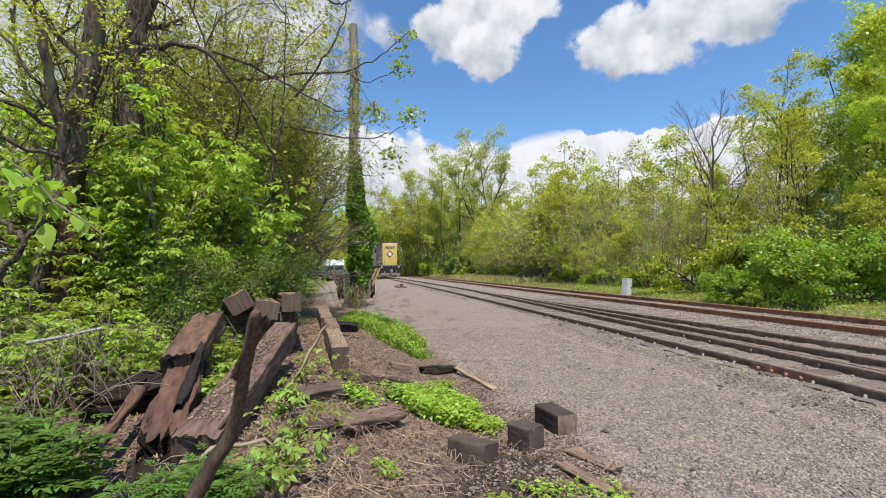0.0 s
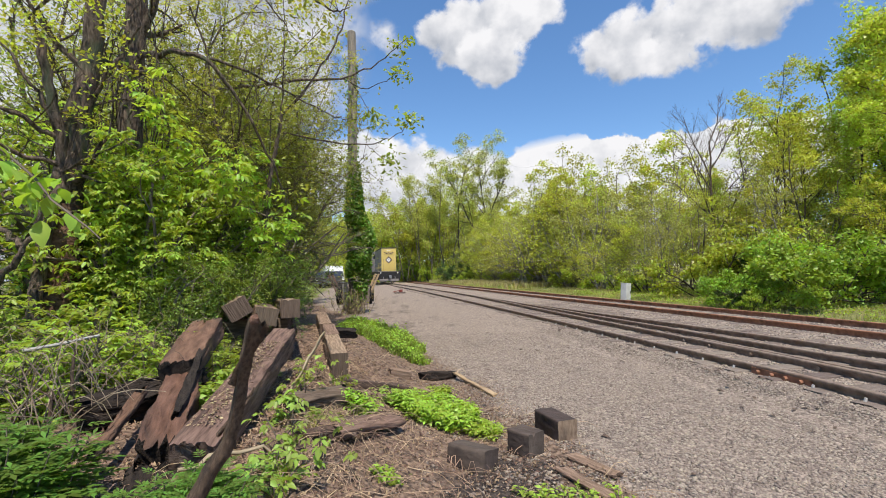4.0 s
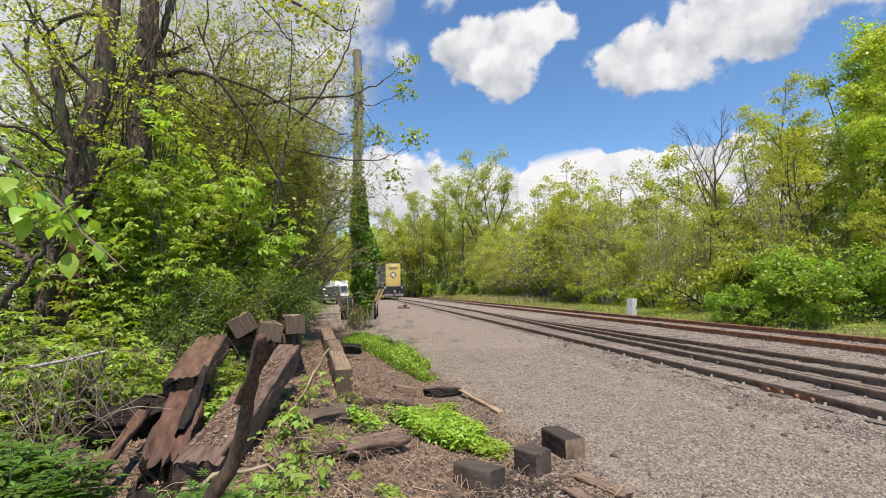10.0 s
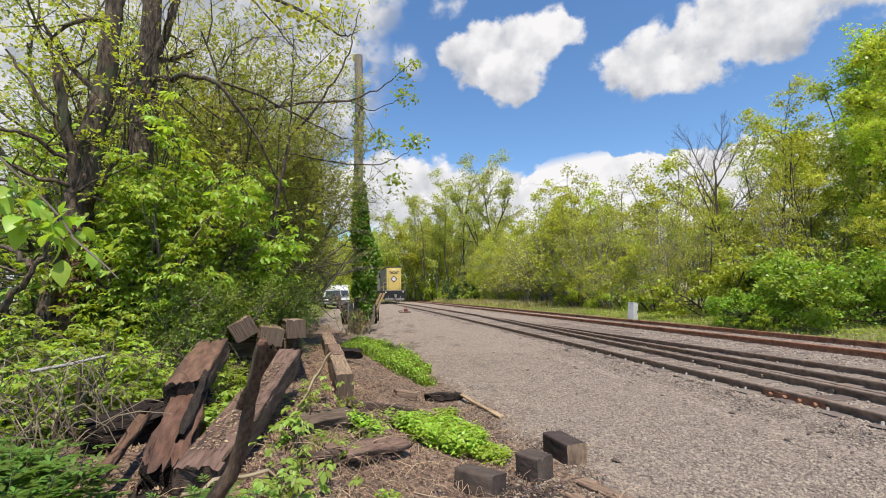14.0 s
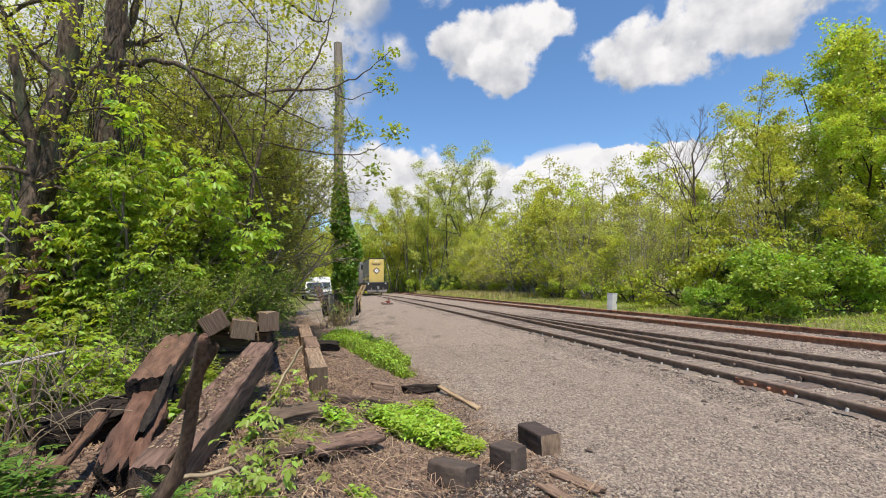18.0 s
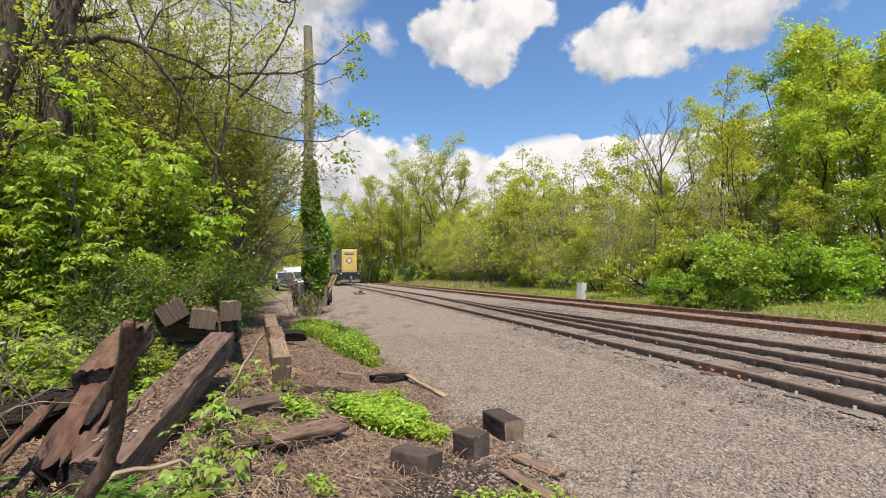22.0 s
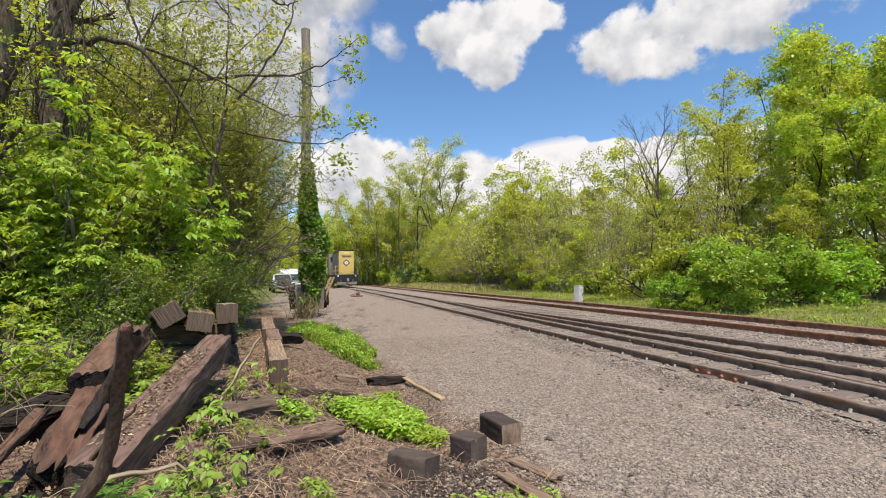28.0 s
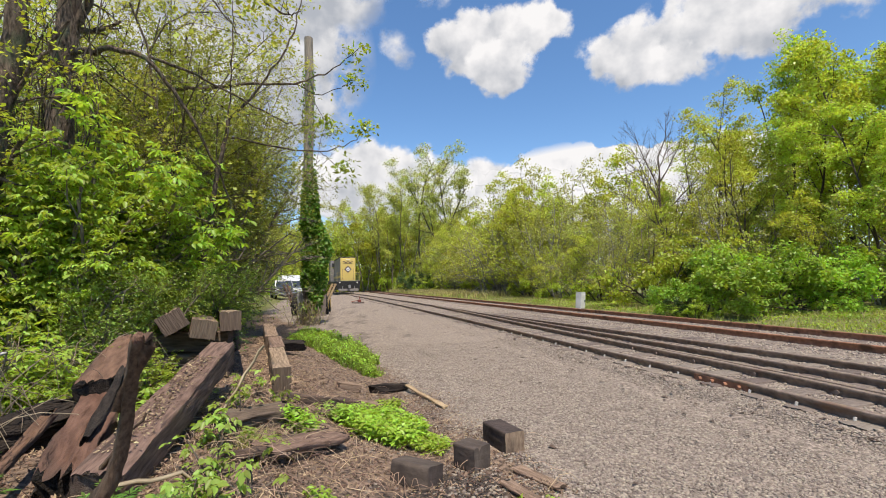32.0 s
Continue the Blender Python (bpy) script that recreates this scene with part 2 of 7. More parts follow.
def plain_leaves(rng, pts, size, flat=0.35, shape=0.55, droop=0.25):
    """Six-cornered leaves, folded along the midrib."""
    n = len(pts)
    V, _ = leaf_quads(rng, pts, size, flat, shape, droop)
    V = V.reshape(-1, 4, 3)
    a, l, tip, r = V[:, 0], V[:, 1], V[:, 2], V[:, 3]
    l2, r2 = l * 0.62 + tip * 0.38 + (l - r) * 0.08, r * 0.62 + tip * 0.38 + (r - l) * 0.08
    l1, r1 = l * 0.72 + a * 0.28 + (l - r) * 0.10, r * 0.72 + a * 0.28 + (r - l) * 0.10
    W = np.stack([a, l1, l2, tip, r2, r1], 1).reshape(-1, 3)
    o = np.arange(n)[:, None, None] * 6
    return W, (np.array([[0, 1, 2, 3], [0, 3, 4, 5]])[None] + o).reshape(-1, 4)


def compound_leaves(rng, pts, size, flat=0.3, shape=0.5, droop=0.35):
    """Leaves of five leaflets each: one at the tip of the stalk and two hanging pairs."""
    n = len(pts)
    pts = np.asarray(pts, float)
    az = rng.uniform(0, 2 * np.pi, n)
    el = rng.normal(-droop * 0.4, flat, n)
    d = np.stack([np.cos(az) * np.cos(el), np.sin(az) * np.cos(el), np.sin(el)], 1)
    s = np.stack([-np.sin(az), np.cos(az), rng.normal(0, 0.25, n)], 1)
    L = (size * rng.uniform(0.65, 1.25, n))[:, None]
    W = []
    for off, side, k in ((0.95, 0.0, 1.15), (0.85, 0.85, 0.95), (0.85, -0.85, 0.95), (0.35, 0.95, 0.85), (0.35, -0.95, 0.85)):
        a = pts + d * L * off + s * L * side * 0.12
        dd = d * (1.0 if side == 0 else 0.55) + s * side + np.array([0, 0, -1.0]) * (droop * rng.uniform(0.5, 1.6, (n, 1)))
        dd /= np.linalg.norm(dd, axis=1)[:, None]
        w = np.cross(dd, np.array([0, 0, 1.0]) + rng.normal(0, 0.3, (n, 3)))
        w /= np.linalg.norm(w, axis=1)[:, None] + 1e-9
        up = np.cross(w, dd)
        l, h = L * k, L * k * shape * 0.5
        tip = a + dd * l - up * l * 0.12
        W.append(np.stack([a, a + dd * l * 0.3 + w * h + up * l * 0.06, a + dd * l * 0.66 + w * h * 0.72 + up * l * 0.03, tip,
                           a + dd * l * 0.66 - w * h * 0.72 + up * l * 0.03, a + dd * l * 0.3 - w * h + up * l * 0.06], 1))
    V = np.concatenate(W).reshape(-1, 3)
    return V, (np.array([[0, 1, 2, 3], [0, 3, 4, 5]])[None] + np.arange(5 * n)[:, None, None] * 6).reshape(-1, 4)


def grow(rng, base, direction, length, radius, depth, lines, tips, bend=0.25, up=0.15, kids=5, spread=0.9, shrink=0.6, start=0.3, n=7):
    """Limbs in all depths below a stem; lines gathers the tubes, tips the leafy twigs."""
    p = np.array(base, float)
    d = np.array(direction, float)
    d /= np.linalg.norm(d)
    pts, step = [p.copy()], length / (n - 1)
    for _ in range(n - 1):
        d = d + rng.normal(0, bend / math.sqrt(n), 3) * 1.2 + np.array([0, 0, up / n])
        d /= np.linalg.norm(d)
        p = p + d * step
        pts.append(p.copy())
    pts = np.array(pts)
    lines.append((pts, radius * np.linspace(1, 0.35 if depth else 0.15, n)))
    if depth == 0:
        tips.append(pts)
        return pts
    for i in range(kids):
        f = start + (1 - start) * (i + rng.uniform(0.1, 0.9)) / kids
        q = f * (n - 1)
        a = int(min(q, n - 2))
        at = pts[a] + (pts[a + 1] - pts[a]) * (q - a)
        ax = pts[a + 1] - pts[a]
        ax /= np.linalg.norm(ax)
        side = rng.normal(0, 1, 3)
        side -= ax * (side @ ax)
        side /= np.linalg.norm(side) + 1e-9
        k = spread * rng.uniform(0.6, 1.2)
        grow(rng, at, ax * math.cos(k) + side * math.sin(k), length * shrink * rng.uniform(0.7, 1.15) * (1.15 - 0.5 * f),
             radius * 0.5 * (1.1 - 0.5 * f), depth - 1, lines, tips, bend * 1.15, up, max(3, kids - 1), spread, shrink, 0.2, 5)
    return pts


def scatter(rng, tips, count, jitter, cluster=1, tight=0.03, thin=1.0):
    """Points along the twigs; with cluster, that many close together."""
    if cluster > 1:
        P = np.repeat(scatter(rng, tips, count // cluster, jitter), cluster, 0)
        return P + rng.normal(0, tight, P.shape) * np.array([1, 1, thin])
    T = np.array(tips)
    i = rng.integers(0, len(T), count)
    f = rng.uniform(0.15, 1.0, count) * (T.shape[1] - 1)
    a = np.minimum(f.astype(int), T.shape[1] - 2)
    p = T[i, a] + (T[i, a + 1] - T[i, a]) * (f - a)[:, None]
    return p + rng.normal(0, jitter, (count, 3))


def tree(name, seed, height, radius, leaf, leaves=6000, size=0.2, depth=3, kids=6, spread=0.8, start=0.35, label="", category="tree",
         jitter=0.25, shape=0.55, shrink=0.5, bend=0.22, up=0.2, stems=1, fan=0.16, cluster=1, tight=0.5, bark=None):
    rng = np.random.default_rng(seed)
    lines, tips = [], []
    for k in range(stems):
        a = 6.283 * (k + rng.uniform(0, 0.6)) / stems
        f = fan * rng.uniform(0.6, 1.2) if stems > 1 else 0.0
        h = height * 0.93 * (rng.uniform(0.72, 0.96) if k else 1.0)
        grow(rng, (0.12 * math.cos(a) * (stems > 1), 0.12 * math.sin(a) * (stems > 1), -0.3), (f * math.cos(a), f * math.sin(a), 1), h, radius * (1 if stems == 1 else 0.72), depth,
             lines, tips, bend, up, kids, spread, shrink, start, 10)
    root = new(name)
    link("trunk", quads("trunk", *tube(lines), True), bark or M_BARK, root)
    if leaves:
        P = scatter(rng, tips, leaves, jitter, cluster, size * tight)
        P = P[P[:, 2] > 0.25]
        link("crown", quads("crown", *leaf_quads(rng, P, size, shape=shape)), leaf, root)
    tagged(root, label, category)
    return root


# ---- ground ----
def smooth(a, b, v):
    k = min(max((v - a) / (b - a), 0.0), 1.0)
    return k * k * (3 - 2 * k)


def bank(x, y):
    """Height of the ground: level gravel, a low earthen bank with scrub on the west side, a verge in the east."""
    w = 0.35 - 0.03 * max(y, 0)
    k = smooth(0.0, 1.25, w - x)
    near = 1 - smooth(7.5, 10.5, y)
    h = k * (0.04 + 0.36 * near + 0.16 * smooth(4.5, 6.8, y) * near * smooth(0.9, 1.5, -x)) + 0.25 * smooth(3.2, 6.0, -x - 0.12 * max(y - 8, 0)) 
    e = smooth(0, 2.5, x - (10.8 - 0.114 * y))
    b = smooth(-0.95, -0.38, x - (4.58 - 0.108 * y - 0.0005 * max(y - 15, 0) ** 2))
    return h + 0.12 * e + 0.065 * b


def litter_at(x, y):
    """How far the ground is covered by dirt and litter."""
    e = 2.0 - 0.24 * y if y < 11 else -0.64 - 0.33 * (y - 11)
    return smooth(-0.35, 0.35, e - x + 0.25 * noise.noise((x * 1.1, y * 1.1, 5)) + 0.15 * noise.noise((x * 3, y * 3, 9)))


def green_at(x, y):
    g = smooth(-0.6, 0.9, x - (10.5 - 0.114 * y) + 0.4 * noise.noise((x * 0.7, y * 0.7, 2)))
    return max(g, smooth(-0.5, 1.0, -x - 2.2 - 0.13 * max(y - 4, 0) + 0.5 * noise.noise((x, y, 7))))


def dark_patch_at(x, y):
    """Darker brown patches in the gravel along the lane and round the pole."""
    k = smooth(5.5, 9.0, y) * (1 - smooth(26, 40, y)) * smooth(-1.6, -0.2, 0.9 - 0.05 * y - x + 0.6 * noise.noise((x * 0.7, y * 0.35, 12)))
    return max(0.0, min(0.55, k * (0.25 + 0.7 * noise.noise((x * 1.6, y * 0.5, 21)) + 0.5 * noise.noise((x * 4.5, y * 1.6, 24)))))


def char_at(x, y):
    """Black crumbly dirt round the cut blocks."""
    return max(0.0, min(1.0, 1.1 - math.hypot((x - 0.45) / 0.75, (y - 3.2) / 0.8) + 0.5 * noise.noise((x * 3.3, y * 3.3, 14))))


def surface(x, y):
    lit = litter_at(x, y)
    return bank(x, y) + (0.008 + 0.012 * lit) * noise.noise((x * 1.3, y * 1.3, 0)) + 0.02 * noise.noise((x * 4, y * 4, 3)) * (0.2 + lit)


def ground():
    xs = np.unique(np.concatenate([np.arange(-14, 16, 0.2), np.linspace(16, 60, 16), -np.linspace(14, 60, 16), [-2500, -900, -300, -120, 120, 300, 900, 2500]]))
    ys = np.unique(np.concatenate([np.arange(-6, 20, 0.2), np.arange(20, 90, 2.0), [-2500, -900, -300, -100, -40, -20, -12, 130, 200, 400, 900, 2500]]))
    V = [(x, y, surface(x, y)) for y in ys for x in xs]
    nx = len(xs)
    i, j = np.meshgrid(np.arange(len(ys) - 1), np.arange(nx - 1), indexing="ij")
    Fq = np.stack([i * nx + j, i * nx + j + 1, (i + 1) * nx + j + 1, (i + 1) * nx + j], -1).reshape(-1, 4)
    me = quads("ground", V, Fq, True)
    for key, fn in (("dark_patch", dark_patch_at), ("litter", litter_at), ("char", char_at), ("green", green_at)):
        at = me.attributes.new(key, "FLOAT", "POINT")
        at.data.foreach_set("value", np.array([fn(x, y) for y in ys for x in xs], np.float32))
    m = M_GRAVEL
    nt = m.node_tree
    nd, lk = nt.nodes, nt.links
    b = nd["Principled BSDF"]
    out = b.inputs["Base Color"].links[0].from_socket
    tc = nd.new("ShaderNodeTexCoord")
    # single stones
    vo = nd.new("ShaderNodeTexVoronoi")
    vo.inputs["Scale"].default_value = 38
    lk.new(tc.outputs["Object"], vo.inputs[0])
    hs = nd.new("ShaderNodeHueSaturation")
    mr = nd.new("ShaderNodeMapRange")
    mr.inputs[3].default_value, mr.inputs[4].default_value = 0.45, 1.75
    lk.new(vo.outputs["Color"], mr.inputs[0])
    lk.new(mr.outputs[0], hs.inputs["Value"])
    lk.new(out, hs.inputs["Color"])
    out = hs.outputs[0]
    for key, ca, cb, sc in (("dark_patch", (0.075, 0.058, 0.048), (0.17, 0.135, 0.115), 16), ("litter", (0.065, 0.043, 0.031), (0.28, 0.195, 0.142), 22), ("char", (0.020, 0.016, 0.014), (0.085, 0.066, 0.055), 30), ("green", (0.10, 0.105, 0.035), (0.21, 0.21, 0.075), 9)):
        at = nd.new("ShaderNodeAttribute")
        at.attribute_name = key
        nz = nd.new("ShaderNodeTexNoise")
        nz.inputs["Scale"].default_value, nz.inputs["Detail"].default_value = sc, 8
        lk.new(tc.outputs["Object"], nz.inputs[0])
        rp = nd.new("ShaderNodeValToRGB")
        rp.color_ramp.elements[0].position, rp.color_ramp.elements[1].position = 0.36, 0.64
        rp.color_ramp.elements[0].color, rp.color_ramp.elements[1].color = (*ca, 1), (*cb, 1)
        lk.new(nz.outputs[0], rp.inputs[0])
        # ragged border between the two ground colours
        nz2 = nd.new("ShaderNodeTexNoise")
        nz2.inputs["Scale"].default_value, nz2.inputs["Detail"].default_value = 7, 6
        lk.new(tc.outputs["Object"], nz2.inputs[0])
        ad = nd.new("ShaderNodeMath")
        ad.operation = "ADD"
        lk.new(at.outputs["Fac"], ad.inputs[0])
        lk.new(nz2.outputs[0], ad.inputs[1])
        st = nd.new("ShaderNodeMapRange")
        st.inputs[1].default_value, st.inputs[2].default_value = 0.85, 1.1
        lk.new(ad.outputs[0], st.inputs[0])
        mx = nd.new("ShaderNodeMix")
        mx.data_type = "RGBA"
        lk.new(st.outputs[0], mx.inputs[0])
        lk.new(out, mx.inputs[6])
        lk.new(rp.outputs[0], mx.inputs[7])
        out = mx.outputs[2]
    lk.new(out, b.inputs["Base Color"])
    return tagged(link("ground", me, m), "grey crushed-stone yard with brown litter and grassy verges", "ground", kind="structure")


ground()

# ---- clouds, far off in the sky ----
def cloud_material(seed, dark, cover, lumps=2.2, soft_edge=0.34):
    m = bpy.data.materials.new("cloud")
    m.use_nodes = True
    nd, lk = m.node_tree.nodes, m.node_tree.links
    nd.remove(nd["Principled BSDF"])
    tc = nd.new("ShaderNodeTexCoord")
    sx = nd.new("ShaderNodeSeparateXYZ")
    lk.new(tc.outputs["Generated"], sx.inputs[0])

    def op(kind, a, b=None, c=None):
        n = nd.new("ShaderNodeMath")
        n.operation = kind
        for i, v in enumerate((a, b, c)):
            if v is None:
                continue
            if isinstance(v, (int, float)):
                n.inputs[i].default_value = v
            else:
                lk.new(v, n.inputs[i])
        return n.outputs[0]

    gx, gy = op("MULTIPLY_ADD", sx.outputs[0], 2.0, -1.0), op("MULTIPLY_ADD", sx.outputs[1], 2.0, -1.0)
    rr = op("SQRT", op("ADD", op("MULTIPLY", gx, gx), op("MULTIPLY", gy, gy)))
    mp = nd.new("ShaderNodeMapping")
    mp.inputs["Location"].default_value = (seed * 7.3, seed * 3.1, seed)
    mp.inputs["Scale"].default_value = (1 / 130.0,) * 3
    lk.new(tc.outputs["Object"], mp.inputs[0])
    n1 = nd.new("ShaderNodeTexNoise")
    n1.inputs["Scale"].default_value, n1.inputs["Detail"].default_value, n1.inputs["Roughness"].default_value = 1.0, 9, 0.55
    lk.new(mp.outputs[0], n1.inputs[0])
    val = op("ADD", op("SUBTRACT", cover, rr), op("MULTIPLY", op("SUBTRACT", n1.outputs[0], 0.5), lumps))
    st = nd.new("ShaderNodeMapRange")
    st.interpolation_type = "SMOOTHSTEP"
    st.inputs[1].default_value, st.inputs[2].default_value = 0.0, soft_edge
    lk.new(val, st.inputs[0])
    edge = nd.new("ShaderNodeMapRange")
    edge.inputs[1].default_value, edge.inputs[2].default_value = 0.98, 0.8
    lk.new(rr, edge.inputs[0])
    alpha = op("MULTIPLY", st.outputs[0], edge.outputs[0])
    n2 = nd.new("ShaderNodeTexNoise")
    n2.inputs["Scale"].default_value, n2.inputs["Detail"].default_value = 1.6, 6
    lk.new(mp.outputs[0], n2.inputs[0])
    sh = op("ADD", op("MULTIPLY", gy, 0.28), op("MULTIPLY_ADD", n2.outputs[0], 1.3, -0.12 - dark))
    rp = nd.new("ShaderNodeValToRGB")
    rp.color_ramp.elements[0].position, rp.color_ramp.elements[1].position = 0.15, 0.75
    rp.color_ramp.elements[0].color, rp.color_ramp.elements[1].color = (0.42, 0.46, 0.53, 1), (0.88, 0.89, 0.92, 1)
    lk.new(sh, rp.inputs[0])
    em = nd.new("ShaderNodeEmission")
    em.inputs["Strength"].default_value = 0.83
    lk.new(rp.outputs[0], em.inputs[0])
    tr = nd.new("ShaderNodeBsdfTransparent")
    mx = nd.new("ShaderNodeMixShader")
    lk.new(alpha, mx.inputs[0])
    lk.new(tr.outputs[0], mx.inputs[1])
    lk.new(em.outputs[0], mx.inputs[2])
    lk.new(mx.outputs[0], nd["Material Output"].inputs[0])
    return m


CLOUDS = []


def cloud(direction, puffs, seed, label, dark=0.0, cover=0.66, lumps=2.0, soft_edge=0.34):
    """A cloud of flat puffs: offsets and half sizes in metres across the sky, seen 1500 m away."""
    d = Vector(direction).normalized()
    root = tagged(new("cloud"), label, "cloud", group="drifting clouds")
    rest = Matrix.Translation(d * 1500) @ look((0, 0, 0), d)
    root.matrix_basis = rest
    for i, (ox, oy, hx, hy) in enumerate(puffs):
        me = quads("puff", [(-hx, -hy, 0), (hx, -hy, 0), (hx, hy, 0), (-hx, hy, 0)], [(0, 1, 2, 3)])
        p = link("puff", me, cloud_material(seed + i * 1.7, dark, cover, lumps, soft_edge), root)
        p.matrix_basis = pose(ox, oy, i * 3.0)
        p.visible_shadow = False
    CLOUDS.append((root, rest))


# offsets are given with x to the right and y up as seen from the yard
cloud((0.17, 0.88, 0.45), [(-50, 40, 220, 130), (90, 70, 190, 100), (10, -30, 130, 110)], 1.0, "bright white cumulus cloud in the blue sky", 0.0, 0.74, 1.8, 0.24)
cloud((0.52, 0.745, 0.435), [(-120, -20, 260, 130), (90, 30, 330, 150), (270, 90, 260, 110)], 3.3, "long white cumulus cloud with a grey base", 0.0, 0.76, 1.7, 0.24)
cloud((0.41, 0.88, 0.195), [(-30, -10, 520, 150), (-280, -40, 330, 110), (340, 0, 330, 140), (20, -110, 620, 120)], 5.1, "low white cloud bank above the treetops", -0.05, 0.88, 1.35, 0.06)
cloud((0.02, 0.97, 0.20), [(0, -30, 420, 210), (-200, 30, 300, 160), (160, -40, 260, 170)], 6.7, "low white cloud above the far trees", 0.0, 0.8, 1.4, 0.2)
cloud((-0.42, 0.80, 0.45), [(0, 0, 620, 420), (-300, -150, 600, 420), (120, 260, 500, 260)], 8.2, "wide grey-white cloud behind the bare branches", 0.2, 1.0)
cloud((-0.75, 0.62, 0.25), [(0, 0, 800, 500), (200, -250, 800, 300)], 9.9, "grey-white cloud behind the scrub", 0.12, 1.1)
cloud((0.03, 0.84, 0.55), [(0, 0, 190, 110), (-90, -130, 120, 120)], 11.5, "small white wisp of cloud", 0.0, 0.30, 2.2, 0.6)


# ---- tracks ----
def x_near(y):
    return 4.58 - 0.108 * y - 0.0005 * max(y - 15, 0) ** 2 - 0.05 * max(5.5 - y, 0) ** 1.2


def x_div(y):
    return x_near(y) + max(2.75 - 0.07 * y, 1.435) - 0.028 * max(9 - y, 0) ** 1.2


def x_mid(y):
    return x_near(y) + float(np.interp(y, (-20, 4, 7, 13, 24), (0.45, 0.70, 0.80, 0.95, 1.38)))


def x_main(y):
    return 8.72 - 0.114 * y - 0.0001 * max(y - 25, 0) ** 2 - 0.012 * max(13 - y, 0) ** 1.4


RAIL = [(-0.07, 0), (0.07, 0), (0.07, 0.012), (0.012, 0.03), (0.012, 0.125), (0.036, 0.138), (0.036, 0.165), (0.03, 0.17), (-0.03, 0.17), (-0.036, 0.165),
        (-0.036, 0.138), (-0.012, 0.125), (-0.012, 0.03), (-0.07, 0.012)]


def rail(fx, y0, y1, z, material, parent, step=1.0):
    ys = np.arange(y0, y1 + 0.01, step)
    k = len(RAIL)
    V = [(fx(y) + px, y, z + pz) for y in ys for px, pz in RAIL]
    Fq = [(i * k + j, i * k + (j + 1) % k, (i + 1) * k + (j + 1) % k, (i + 1) * k + j) for i in range(len(ys) - 1) for j in range(k)]
    return link("rail", quads("rail", V, Fq), material, parent)


near_track = tagged(new("railroad_track"), "old side track and turnout with dark rails on worn ties", "railroad track", group="railroad tracks")
main_track = tagged(new("railroad_track"), "main track with rust-brown rails on half-buried ties", "railroad track", group="railroad tracks")
rail(x_near, -12, 110, -0.005, M_RAILDARK, near_track)
rail(lambda y: x_near(y) + 1.435, -12, 110, -0.005, M_RAILDARK, near_track)
rail(x_mid, -12, 24, -0.005, M_RAILDARK, near_track)
rail(x_div, -12, 20, -0.005, M_RAILDARK, near_track)
rail(lambda y: x_mid(y) + 0.17 - 0.008 * max(y, 0), -12, 8.4, -0.005, M_RAILDARK, near_track)
rail(x_main, -12, 110, 0.02, M_RUST, main_track)
rail(lambda y: x_main(y) + 1.435, -12, 110, 0.02, M_RUST, main_track)

# ---- the ivy-clad pole ----
M_WEED = mat("dry_weed", (0.24, 0.185, 0.12), (0.38, 0.30, 0.20), 12, 0.9, bump=0, island=0.3)
M_PLANK = mat("tan_plank", (0.30, 0.21, 0.12), (0.45, 0.33, 0.20), 8, 0.85, bump=0.5, stretch=(1, 1, 6))
M_GREYWOOD = mat("grey_wood", (0.26, 0.245, 0.225), (0.42, 0.40, 0.37), 8, 0.9, bump=0.6, stretch=(8, 8, 1))
M_BLACK = mat("black_steel", (0.012, 0.012, 0.013), (0.035, 0.033, 0.032), 6, 0.6, bump=0.1)
M_RUBBER = mat("rubber", (0.018, 0.017, 0.016), (0.045, 0.04, 0.036), 10, 0.9, bump=0.4)
M_STEEL = mat("grey_steel", (0.22, 0.22, 0.22), (0.34, 0.34, 0.34), 4, 0.5, metal=0.6, bump=0.1)


def cyl(bm, r, h, m=None, r2=None, seg=16):
    return bmesh.ops.create_cone(bm, cap_ends=True, segments=seg, radius1=r, radius2=r if r2 is None else r2, depth=h, matrix=m or Matrix())


